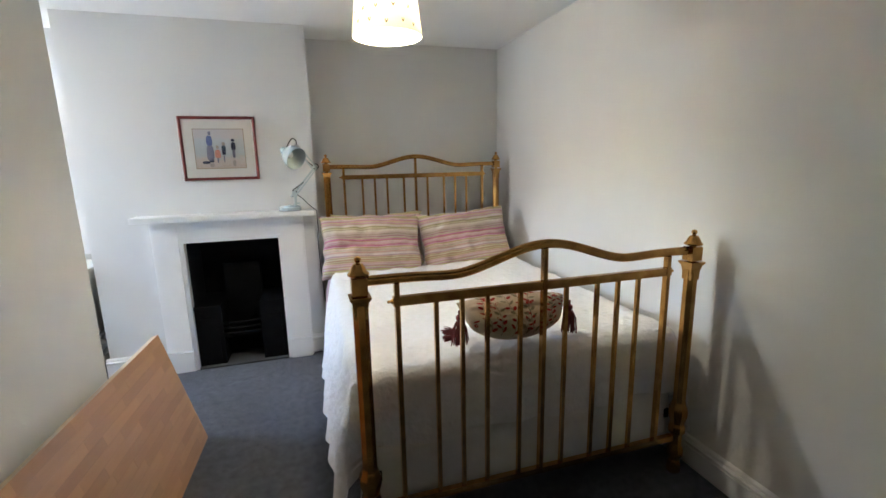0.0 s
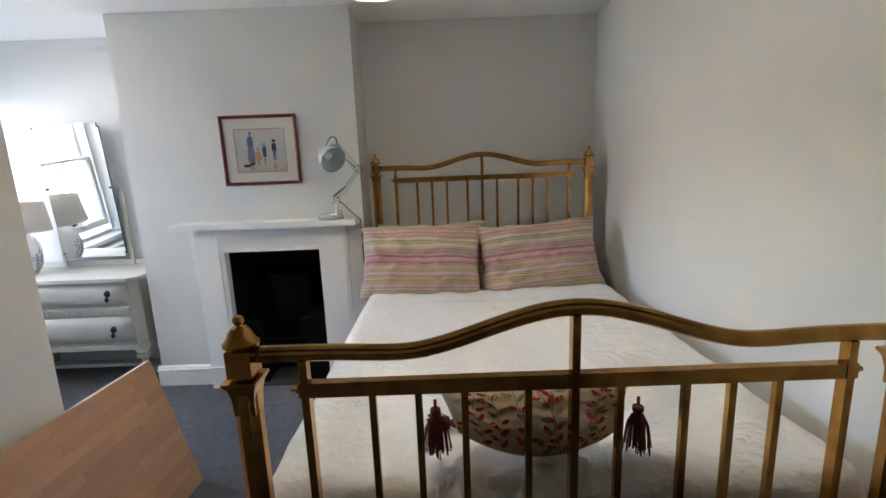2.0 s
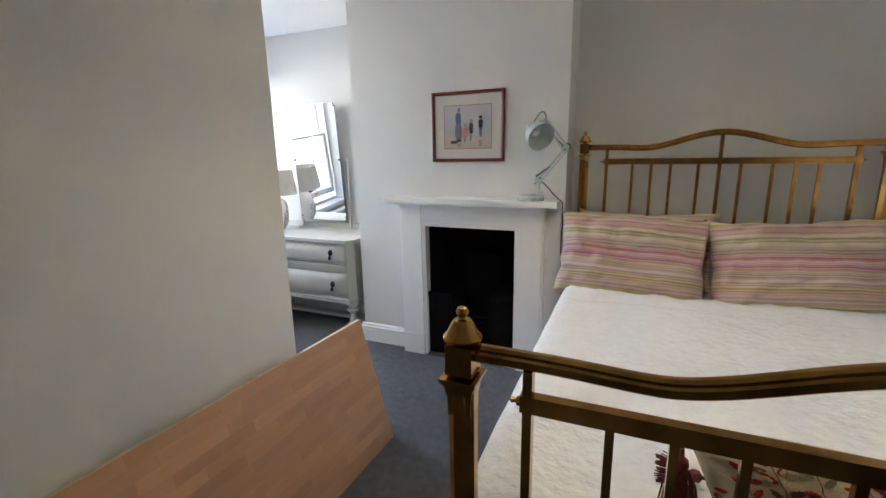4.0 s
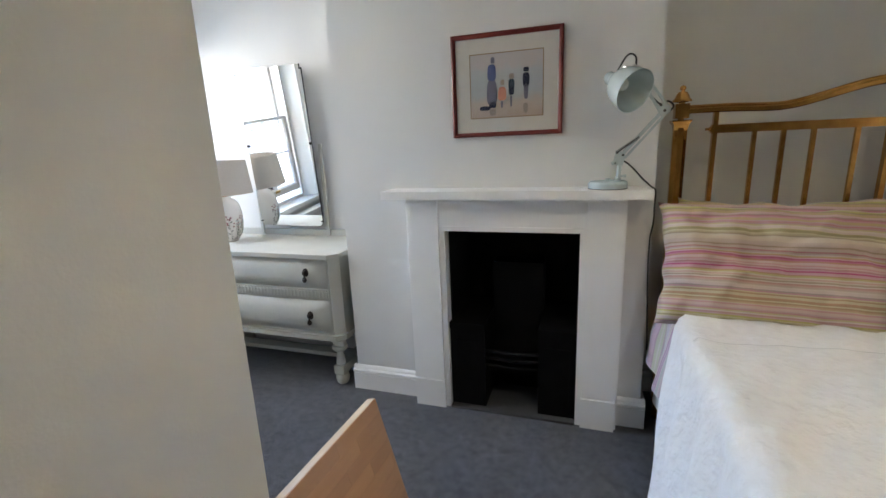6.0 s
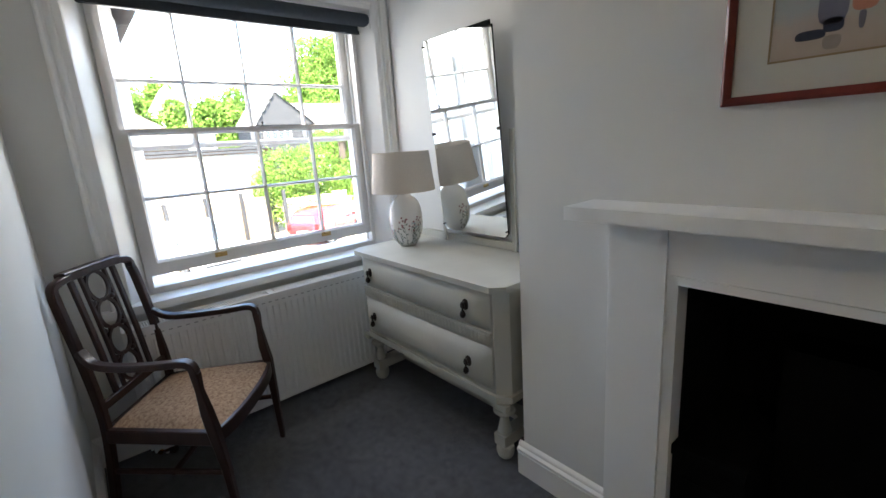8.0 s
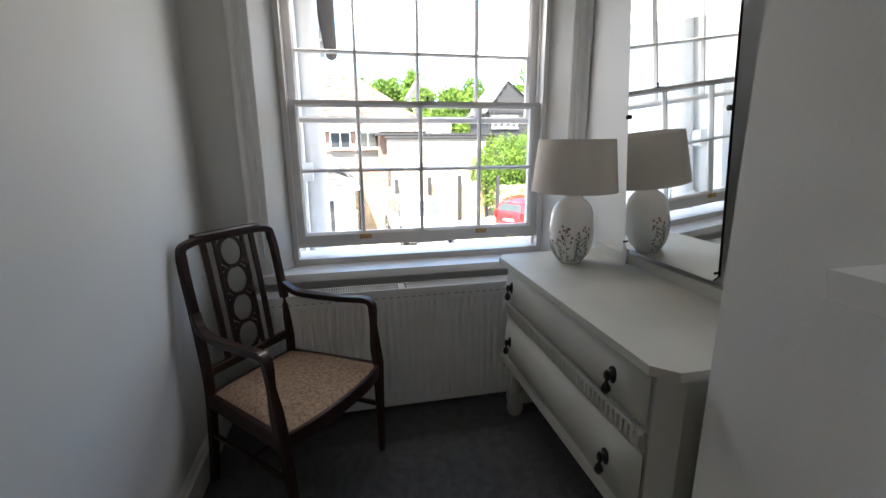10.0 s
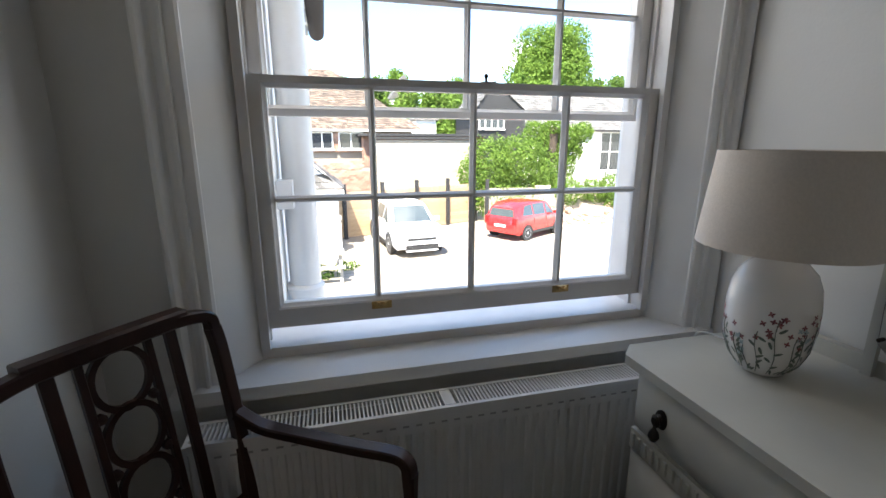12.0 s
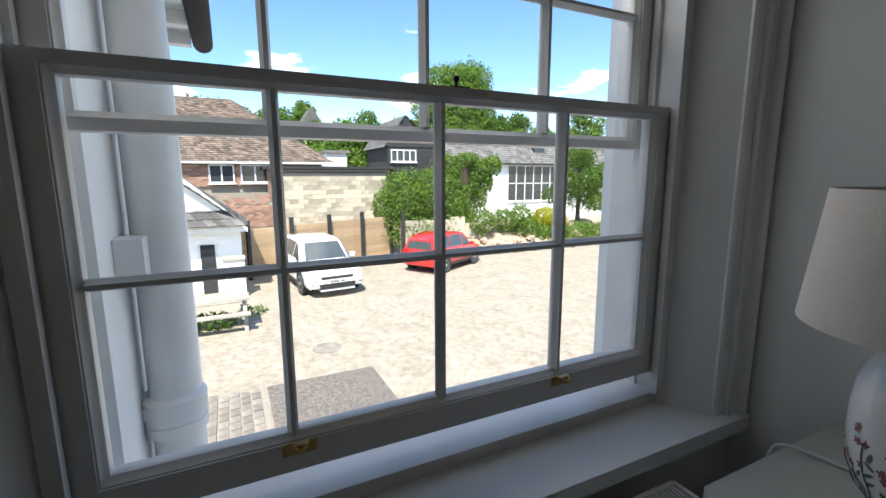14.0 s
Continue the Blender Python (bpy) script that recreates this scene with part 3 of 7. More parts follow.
fp("frieze", boxes((-0.9215, -0.2515, FY + 0.006, BY, 0.9575, 1.092)), M_WOODWORK)
fp("frieze_bead", boxes((-0.8935, -0.2795, FY + 0.001, FY + 0.04, 0.935, 0.9565)), M_WOODWORK, bevel=0.005)
# iron grate in the opening: side hobs, back plate, front bars, basket
for x0, x1 in ((OX0 + 0.001, -0.715), (-0.455, OX1 - 0.001)):
    hob = fp("hob", boxes((x0, x1, 3.312, 3.70, 0.0, 0.43), (x0 - 0.0, x1 + 0.0, 3.302, 3.70, 0.432, 0.462)), M_SOOT, "black cast-iron hob box", bevel=0.006)
    fp("hob_panel", boxes((x0 + 0.03, x1 - 0.03, 3.304, 3.311, 0.06, 0.37)), M_SOOT, bevel=0.004)
for z in (0.235, 0.275, 0.315):
    bm = bmesh.new()
    tube(bm, [(-0.716, 3.34, z), (-0.585, 3.322, z), (-0.454, 3.34, z)], 0.009, 8)
    fp("grate_bar", bm, M_SOOT, bevel=0)
fp("fire_back", boxes((-0.714, -0.456, 3.55, 3.69, 0.0, 0.72)), M_SOOT, bevel=0.02)
fp("basket_floor", boxes((-0.714, -0.456, 3.345, 3.549, 0.200, 0.222)), M_SOOT)
for lining in ((OX0 + 0.001, OX1 - 0.001, 3.700, 3.712, 0, OZ), (OX0 + 0.001, OX0 + 0.008, BY + 0.001, 3.700, 0, OZ), (OX1 - 0.008, OX1 - 0.001, BY + 0.001, 3.700, 0, OZ), (OX0 + 0.008, OX1 - 0.008, BY + 0.001, 3.70, OZ - 0.008, OZ - 0.001)):
    fp("firebox_lining", boxes(lining), M_SOOT, bevel=0)
tagged(part("hearth", boxes((OX0 + 0.002, OX1 - 0.002, 3.275, 3.70, 0.0, 0.012)), material("grey_hearth_stone", (0.06, 0.057, 0.055), 0.8, bump=0.3)), "grey stone hearth slab in the fireplace opening", "hearth", kind="structure")

# ---------------------------------------------------------------- bed
bed = thing("bed", (0.80, 2.40, 0), 0, "antique brass double bed frame with square rails and finials", "bed")
matrix_ready()


def bp(name, bm, mat=None, label="", bevel=0.0, parent=None):
    return under(part(name, bm, mat or M_BRASS, None, label, bevel=bevel), parent or bed)


BAR_X = [0.226, 0.366, 0.464, 0.562, 0.698, 0.796, 0.894, 1.034, 1.132, 1.230, 1.372]


def arch_line(z_end, z_peak, y):
    """The top rail's line: level at the ends, a hump in the middle."""
    pts = []
    for i in range(61):
        x = 0.115 + (1.485 - 0.115) * i / 60
        d = abs(x - 0.80)
        h = 0.5 + 0.5 * math.cos(math.pi * min(d / 0.37, 1.0))
        sag = -0.006 * math.exp(-((d - 0.38) / 0.10) ** 2)
        pts.append((x, y, z_end + (z_peak - z_end) * h + sag))
    return pts


def bed_end(y, zoff, low_rail, z_top, z_peak, post_h, rail_bot, bottom_rail):
    for x in (0.10, 1.50):
        bm = bmesh.new()
        # octagonal post with rings low down, flared cap, cube and stepped finial
        w = 0.029
        lathe(bm, [(0.020, 0.0), (0.030, 0.012), (0.030, 0.05), (0.022, 0.07), (0.036, 0.10), (0.036, 0.13), (0.026, 0.15), (0.026, 0.20), (0.037, 0.215), (0.037, 0.24), (0.030, 0.255), (0.042, 0.30), (0.042, 0.325), (0.032, 0.35), (0.028, 0.37), (0.028, post_h - 0.145)], 8, pose(x, y, 0, 0, 0, 22.5))
        bp("post", bm, bevel=0)
        bm = bmesh.new()
        lathe(bm, [(0.032, post_h - 0.20), (0.033, post_h - 0.165), (0.040, post_h - 0.140), (0.051, post_h - 0.128), (0.051, post_h - 0.122), (0.030, post_h - 0.121)], 4, pose(x, y, 0, 0, 0, 45))
        bp("flared_cap", bm)
        bm = boxes((x - 0.026, x + 0.026, y - 0.026, y + 0.026, post_h - 0.116, post_h - 0.058))
        bp("corner_block", bm, bevel=0.004)
        bm = bmesh.new()
        lathe(bm, [(0.012, post_h - 0.121), (0.012, post_h - 0.054), (0.036, post_h - 0.050), (0.037, post_h - 0.045), (0.029, post_h - 0.036), (0.023, post_h - 0.022), (0.016, post_h - 0.012), (0.008, post_h - 0.010), (0.007, post_h - 0.006), (0.011, post_h - 0.001), (0.012, post_h + 0.004), (0.009, post_h + 0.011), (0.003, post_h + 0.014)], 18, pose(x, y, 0))
        bp("finial", bm)
    # moulded top rail
    bm = bmesh.new()
    sec = [(-0.013, -0.012), (-0.008, -0.016), (0.008, -0.016), (0.013, -0.012), (0.014, 0.002), (0.010, 0.006), (0.011, 0.012), (0.005, 0.017), (-0.005, 0.017), (-0.011, 0.012), (-0.010, 0.006), (-0.014, 0.002)]
    sweep(bm, arch_line(z_top, z_peak, y), sec)
    bp("top_rail", bm)
    bp("lower_rail", boxes((0.212, 1.388, y - 0.011, y + 0.011, low_rail - 0.0165, low_rail + 0.0165)), bevel=0.003)
    for i, x in enumerate(BAR_X):
        top = low_rail - 0.0165
        if i in (0, 10):
            top = z_top - 0.016
            bm = boxes((x - 0.0085, x + 0.0085, y - 0.0125, y + 0.0125, bottom_rail + 0.013, top))
        elif i == 5:
            bm = boxes((x - 0.0085, x + 0.0085, y - 0.0125, y + 0.0125, bottom_rail + 0.013, z_peak - 0.016))
        else:
            bm = boxes((x - 0.0075, x + 0.0075, y - 0.0075, y + 0.0075, bottom_rail + 0.013, top))
        bp("bar", bm, bevel=0.0025)
    for s, x in ((-1, BAR_X[0]), (1, BAR_X[10])):
        bm = bmesh.new()
        lathe(bm, [(0.009, 0), (0.009, 0.012), (0.004, 0.014), (0.006, 0.022), (0.002, 0.026)], 8, pose(x + s * 0.0085, y, low_rail, 0, s * 90, 0))
        bp("rail_knob", bm)
    bp("bottom_rail", boxes((0.128, 1.472, y - 0.012, y + 0.012, bottom_rail - 0.013, bottom_rail + 0.013)), bevel=0.003)


bed_end(1.36, 0, 0.980, 1.062, 1.140, 1.135, 0.0, 0.185)
bed_end(3.435, 0, 1.347, 1.428, 1.497, 1.510, 0.0, 0.40)
for x in (0.135, 1.465):
    bp("side_rail", boxes((x - 0.012, x + 0.012, 1.39, 3.405, 0.27, 0.31)), M_SOOT, "dark iron side rail", bevel=0.003)
divan = bp("divan_base", boxes((0.155, 1.445, 1.40, 3.395, 0.16, 0.375)), M_VALANCE, "cream cloth bed base", bevel=0.03)
mattress = tagged(part("mattress", boxes((0.145, 1.455, 1.415, 3.395, 0.377, 0.640)), M_STRIPE_SIDE, bevel=0.05), "double mattress in a striped pink and grey cotton sheet", "mattress")


def drape(name, x0, x1, y0, y1, ztop, hang_l, hang_r, hang_f, flare, mat, seed, hem=0.0, thick=0.0, fold=0.012, wrinkle=0.006, slant=0.0):
    """A cloth laid over the bed from y0 (foot) to y1, hanging at both sides and the foot, with wrinkles and hanging folds."""
    bm = bmesh.new()
    rr = 0.05
    us, vs_ = [], []
    step = 0.022
    a = -hang_l
    while a < (x1 - x0) + hang_r:
        us.append(a)
        a += step
    us.append((x1 - x0) + hang_r)
    b = -hang_f
    while b < (y1 - y0):
        vs_.append(b)
        b += step
    vs_.append(y1 - y0)
    grid = []
    for b in vs_:
        row = []
        for a in us:
            dx = max(-a, a - (x1 - x0), 0.0)
            dy = max(-b, 0.0)
            sx = -1 if a < 0 else 1
            d = max(dx, dy) + 0.35 * min(dx, dy)
            # rounded shoulder, then down
            ang = min(d / rr, math.pi / 2)
            down = rr * (1 - math.cos(ang)) + max(0.0, d - rr * math.pi / 2)
            out = rr * math.sin(ang) + (flare if dx >= dy else 0.0) * max(0.0, d - rr * math.pi / 2)
            tot = math.hypot(dx, dy) or 1.0
            ox, oy = out * dx / tot, out * dy / tot
            x = x0 + min(max(a, 0), x1 - x0) + sx * ox
            y = y0 + max(b, 0) - oy
            z = ztop - down
            p = Vector((a * 2.2, b * 2.2, seed))
            w = noise.fractal(p * 1.6, 1.0, 2.0, 4) * wrinkle
            if d > 0.05:
                along = y if dx > dy else x
                amp = fold * min((d - 0.05) / 0.15, 1.0)
                wv = math.sin(along * 23 + 2.0 * noise.noise(Vector((along * 3, seed, 0)))) * amp + noise.noise(Vector((along * 6, d * 5, seed))) * amp
                x += sx * wv * (1 if dx > dy else 0.2)
                y -= wv * (0.35 if dy >= dx else 0.1)
                z += hem * noise.noise(Vector((along * 4, seed, 3))) * min(d / 0.3, 1)
            else:
                z += w + 0.007 * noise.noise(Vector((x * 5, y * 4, seed))) + 0.0035 * noise.noise(Vector((x * 17, y * 13, seed)))
            if a < 0:
                y -= slant * dx * max(0.0, b / (y1 - y0))
            row.append(bm.verts.new((x, y, max(z, 0.015))))
        grid.append(row)
    for r0, r1 in zip(grid, grid[1:]):
        for j in range(len(r0) - 1):
            bm.faces.new((r0[j], r0[j + 1], r1[j + 1], r1[j]))
    ob = part(name, bm, mat, angle=80)
    if thick:
        md = ob.modifiers.new("thickness", "SOLIDIFY")
        md.thickness, md.offset = thick, 1.0
    return ob


tagged(drape("valance", 0.150, 1.450, 1.450, 3.38, 0.410, 0.31, 0.31, 0.25, 0.10, M_VALANCE, 4.2, hem=0.03, thick=0.003, fold=0.010), "cream cotton valance hanging round the bed base", "valance")
tagged(drape("striped_duvet", 0.130, 1.470, 2.72, 3.36, 0.655, 0.33, 0.30, 0.0, 0.14, M_STRIPE_SIDE, 8.4, hem=0.04, thick=0.012, fold=0.018, wrinkle=0.012), "pink and grey striped duvet under the white bedspread", "duvet")
spread = tagged(drape("bedspread", 0.115, 1.470, 1.462, 3.05, 0.682, 0.52, 0.42, 0.31, 0.20, M_COVER, 1.7, hem=0.05, thick=0.010, fold=0.016, wrinkle=0.014, slant=0.75), "crumpled white quilted cotton bedspread", "bedspread")
seam = sorted({round(v.co.x, 3): v.co.copy() for v in spread.data.vertices if abs(v.co.y - 2.83) < 0.0115 and 0.08 < v.co.x < 1.50}.items())
# thin grey cord along the seam, the crease's shade put into its colour
bm = bmesh.new()
tube(bm, [p + Vector((0, 0, 0.0095)) for _, p in seam], 0.0022, 5)
matrix_ready()
under(part("seam", bm, M_SEAM), spread)


def pillow_mesh(w, h, d, seed, nx=40, nz=28, taper=0.0, crease_h=0.012):
    """A soft rectangular pillow standing in x and z, with pinched corners and creases."""
    bm = bmesh.new()
    faces = []
    for side in (-1, 1):
        g = []
        for j in range(nz + 1):
            row = []
            for i in range(nx + 1):
                u, v = 2 * i / nx - 1, 2 * j / nz - 1
                e = (1 - abs(u) ** 3.2) * (1 - abs(v) ** 3.2)
                thick = d * (max(e, 0) ** 0.42)
                pin = 1 - 0.10 * (1 - abs(u) ** 2) * abs(v) ** 2
                pinx = (1 - taper * ((1 - v) / 2) ** 2) * (1 - 0.075 * (1 - abs(v) ** 2) * abs(u) ** 2)
                crease = crease_h * noise.fractal(Vector((u * 3.5, v * 4.5, seed + side)), 1.0, 2.0, 3) * min(1, e * 3)
                edge = max(abs(u), abs(v)) ** 4
                ox = edge * 0.014 * noise.noise(Vector((u * 2.2, v * 3.1, seed + 7)))
                oz = edge * 0.018 * noise.noise(Vector((u * 3.4, v * 1.5, seed + 13)))
                sag = 0.014 * math.sin(5.2 * u + 3.1 * v + seed) * min(1, e * 2)
                row.append(bm.verts.new((u * w / 2 * pinx + ox, side * (thick / 2 + crease) + sag, v * h / 2 * pin + oz)))
            g.append(row)
        for a, b in zip(g, g[1:]):
            for i in range(nx):
                bm.faces.new((a[i], a[i + 1], b[i + 1], b[i]))
        faces.append(g)
    bmesh.ops.remove_doubles(bm, verts=bm.verts[:], dist=0.0012)
    return bm


def put(name, bm, mat, m, label, category, group=""):
    ob = part(name, bm, mat, angle=70)
    ob.matrix_world = m
    return tagged(ob, label, category, group)


put("pillow", pillow_mesh(0.76, 0.47, 0.19, 2.0, crease_h=0.034), M_STRIPE, pose(0.385, 3.145, 0.848, -22, 2, 0), "plump pink, cream and olive striped pillow leaning on the headboard", "pillow", "striped pillows")
put("pillow", pillow_mesh(0.75, 0.47, 0.19, 5.0, crease_h=0.034), M_STRIPE, pose(1.115, 3.150, 0.858, -22, -4, 2), "plump pink, cream and olive striped pillow leaning on the headboard", "pillow", "striped pillows")
put("pillow", pillow_mesh(0.72, 0.44, 0.13, 8.0), M_STRIPE, pose(0.45, 3.295, 0.862, -12, 1, 0), "striped pillow behind the front pillow", "pillow", "striped pillows")

cushion = thing("cushion", (0.72, 1.475, 0.68), 0, "oatmeal cushion printed with red leaves, dark red tassels at its corners", "cushion")
matrix_ready()

def cushion_point(u, v, side, lift=0.0):
    """A point of the sagging cushion: wide pinched top corners, rounded bowl of a bottom."""
    e = (1 - abs(u) ** 3.0) * (1 - abs(v) ** 3.0)
    thick = 0.185 * max(e, 0) ** 0.45
    crease = 0.006 * noise.fractal(Vector((u * 3.5, v * 4.5, 11.0 + side)), 1.0, 2.0, 3) * min(1, e * 3)
    low = (1 - v) / 2
    x = u * 0.245 * (1 - 0.22 * low ** 1.6) * (1 - 0.05 * (1 - v * v) * u * u)
    z = v * 0.094 + 0.055 * u * u * low - 0.020 * u * u * (1 - low) + 0.002
    return Vector((x, side * (thick / 2 + crease + lift), z))


bm = bmesh.new()
for side in (-1, 1):
    g = [[bm.verts.new(cushion_point(2 * i / 40 - 1, 2 * j / 28 - 1, side)) for i in range(41)] for j in range(29)]
    for ra, rb in zip(g, g[1:]):
        for i in range(40):
            bm.faces.new((ra[i], ra[i + 1], rb[i + 1], rb[i]))
bmesh.ops.remove_doubles(bm, verts=bm.verts[:], dist=0.0012)
cu = part("cover", bm, M_OAT, angle=70)
CUSHION_AT = pose(0.740, 1.490, 0.816, -34, 2, 0)
cu.matrix_world = CUSHION_AT
# printed vines: stems with red and olive lobed leaves on both faces
rnd = random.Random(23)
bm = bmesh.new()


def printed(pts, side, mat):
    vs = [bm.verts.new(cushion_point(min(max(u, -0.985), 0.985), min(max(v, -0.985), 0.985), side, 0.0009)) for u, v in pts]
    f = bm.faces.new(vs)
    f.material_index = mat


UX, VZ = 1 / 0.215, 1 / 0.12
for side in (-1, 1):
    for k in range(9):
        u, v, ang, n = -0.94 + k * 0.235, -0.98, math.pi / 2 + rnd.uniform(-0.3, 0.3), 0
        while v < 0.98 and n < 60:
            ang += rnd.uniform(-0.26, 0.26) + 0.10 * (math.pi / 2 - ang)
            du, dv = math.cos(ang) * 0.006 * UX, math.sin(ang) * 0.006 * VZ
            w = 0.0009
            nu, nv = -math.sin(ang) * w * UX, math.cos(ang) * w * VZ
            if abs(u) < 0.96:
                printed([(u - nu, v - nv), (u + du - nu, v + dv - nv), (u + du + nu, v + dv + nv), (u + nu, v + nv)], side, 2)
            if n % 3 == 1:
                s = 1 if (n // 3) % 2 else -1
                la = ang + s * rnd.uniform(0.6, 1.1)
                ln, wd = rnd.uniform(0.021, 0.030), rnd.uniform(0.0055, 0.0075)
                bu, bv = u + math.cos(la) * 0.005 * UX, v + math.sin(la) * 0.005 * VZ
                rim = [(0, 0.15), (0.14, 0.8), (0.24, 0.62), (0.38, 1.05), (0.50, 0.75), (0.66, 0.95), (0.76, 0.55), (0.88, 0.5), (1.0, 0.0)]
                out = [(q, p_) for q, p_ in rim] + [(q, -p_) for q, p_ in rim[-2::-1]]
                if abs(bu) < 0.97 and abs(bv) < 0.97:
                    printed([(bu + (math.cos(la) * q * ln - math.sin(la) * p_ * wd) * UX, bv + (math.sin(la) * q * ln + math.cos(la) * p_ * wd) * VZ) for q, p_ in out], side, 0 if rnd.random() < 0.68 else 1)
            u, v, n = u + du, v + dv, n + 1
bmesh.ops.triangulate(bm, faces=[f for f in bm.faces if len(f.verts) > 4])
vine = part("leaf_pattern", bm, [M_REDPRINT, M_OLIVEPRINT, M_STEMPRINT], None, "red and olive leaves on thin brown stems")
vine.matrix_world = CUSHION_AT
matrix_ready()
under(cu, cushion)
tagged(under(vine, cushion), kind="stuff")
for k, (tx, tz, lay) in enumerate(((-0.240, 0.048, 0), (0.243, 0.052, 0), (-0.285, 0.0, 1))):
    bm = bmesh.new()
    rnd = random.Random(k)
    top = cu.matrix_world @ Vector((tx, 0, tz))
    if lay:
        d = Vector((-1, 0.1, -0.05))
        top = Vector((0.545, 1.62, 0.722))
    else:
        d = Vector((0, 0, -1))
        top += Vector((math.copysign(-0.008, tx), -0.035, -0.02))
    d.normalize()
    m = Matrix.Translation(top) @ d.to_track_quat("Z", "X").to_matrix().to_4x4()
    lathe(bm, [(0.004, -0.03), (0.004, -0.012), (0.013, -0.006), (0.014, 0.006), (0.009, 0.014), (0.012, 0.020), (0.016, 0.030)], 10, m)
    for i in range(70):
        a, r = rnd.uniform(0, 6.28), rnd.uniform(0.2, 1.0)
        ln = rnd.uniform(0.095, 0.118) * (0.7 if lay else 1.0)
        pts = [m @ Vector((math.cos(a) * q * r, math.sin(a) * q * r, z)) for q, z in ((0.015, 0.018), (0.029, 0.045), (0.036 + rnd.uniform(-0.003, 0.003), ln))]
        tube(bm, pts, 0.0016, 4)
    under(part("tassel", bm, M_TASSEL, None, "dark red cord tassel"), cushion)

# ---------------------------------------------------------------- dressing chest
chest = thing("dressing_chest", (-2.06, 3.53, 0), 0, "grey-cream painted two-drawer dressing chest on turned legs", "chest of drawers")
matrix_ready()


def cp(name, bm, mat=None, label="", bevel=0.002, parent=None):
    return under(part(name, bm, mat or M_CHALK, None, label, bevel=bevel), parent or chest)


def canted(bm, x0, x1, y0, y1, z0, z1, c):
    """A slab with its two front corners cut off."""
    pts = [(x0 + c, y0), (x1 - c, y0), (x1, y0 + c), (x1, y1), (x0, y1), (x0, y0 + c)]
    r = [[bm.verts.new((x, y, z)) for x, y in pts] for z in (z0, z1)]
    for j in range(6):
        bm.faces.new((r[0][j], r[0][(j + 1) % 6], r[1][(j + 1) % 6], r[1][j]))
    bm.faces.new(r[0][::-1])
    bm.faces.new(r[1])


bm = bmesh.new()
canted(bm, -2.590, -1.500, 3.268, 3.770, 0.768, 0.792, 0.045)
cp("top", bm, bevel=0.006)
bm = bmesh.new()
canted(bm, -2.566, -1.525, 3.312, 3.760, 0.300, 0.766, 0.045)
cp("carcass", bm)
bm = bmesh.new()
canted(bm, -2.577, -1.513, 3.298, 3.762, 0.288, 0.318, 0.045)
cp("base_moulding", bm, bevel=0.006)
cp("upstand", boxes((-2.56, -1.545, 3.742, 3.766, 0.7925, 0.832)), bevel=0.008)
for z0, z1 in ((0.596, 0.758), (0.338, 0.522)):
    bm = bmesh.new()
    # cushion-shaped drawer front with bevelled ends
    nx, nz = 24, 8
    g = []
    for j in range(nz + 1):
        row = []
        for i in range(nx + 1):
            u, v = i / nx, j / nz
            e = min(u, 1 - u) * 1.0
            px = min(e / 0.055, 1.0)
            pz = math.sin(math.pi * v) ** 0.5 if 0 < v < 1 else 0.0
            row.append(bm.verts.new((-2.535 + u * 0.955, 3.311 - 0.004 - 0.030 * min(px, 1) * pz, z0 + (z1 - z0) * v)))
        g.append(row)
    for a, b in zip(g, g[1:]):
        for i in range(nx):
            bm.faces.new((a[i], a[i + 1], b[i + 1], b[i]))
    dr = cp("drawer", bm, bevel=0)
    matrix_ready()
    for x in (-2.417, -1.690):
        zc = (z0 + z1) / 2 + 0.012
        bm = bmesh.new()
        lathe(bm, [(0.019, 0), (0.019, 0.004), (0.012, 0.007), (0.009, 0.014), (0.013, 0.019), (0.008, 0.024)], 14, pose(x, 3.281, zc, 90, 0, 0), sy=1.25)
        lathe(bm, [(0.003, 0.0), (0.004, -0.012), (0.011, -0.024), (0.013, -0.034), (0.008, -0.044), (0.003, -0.047)], 12, pose(x, 3.262, zc - 0.006))
        cp("drop_handle", bm, M_IRON, "dark bronze drop handle", parent=dr, bevel=0)
band = cp("carved_band", boxes((-2.535, -1.580, 3.300, 3.3115, 0.532, 0.588)), bevel=0.002)
matrix_ready()
flute = boxes((-0.0065, 0.0065, -0.006, 0.0, -0.019, 0.019))
bmesh.ops.bevel(flute, geom=flute.edges[:], offset=0.0025, segments=1, affect="EDGES")
fl0 = under(part("flute", flute, M_CHALK), band)
fl0.matrix_world = pose(-2.522, 3.300, 0.560)
for i in range(1, 42):
    f = fl0.copy()
    scene.collection.objects.link(f)
    f.matrix_world = pose(-2.522 + i * 0.0227, 3.300, 0.560)
for x, y in ((-2.545, 3.365), (-1.580, 3.365), (-2.545, 3.71), (-1.580, 3.71)):
    bm = boxes((x - 0.032, x + 0.032, y - 0.032, y + 0.032, 0.262, 0.288))
    lathe(bm, [(0.028, 0.262), (0.020, 0.252), (0.044, 0.236), (0.047, 0.222), (0.030, 0.206), (0.020, 0.198), (0.019, 0.180), (0.026, 0.150), (0.030, 0.128), (0.020, 0.118)], 18, pose(x, y, 0))
    lathe(bm, [(0.022, 0.068), (0.036, 0.058), (0.040, 0.036), (0.034, 0.012), (0.024, 0.0)], 18, pose(x, y, 0))
    cp("leg", bm, bevel=0)
for x in (-2.545, -1.580):
    cp("sled_rail", boxes((x - 0.030, x + 0.030, 3.33, 3.745, 0.068, 0.118)), bevel=0.008)
cp("stretcher", boxes((-2.515, -1.610, 3.50, 3.575, 0.080, 0.104)), bevel=0.004)
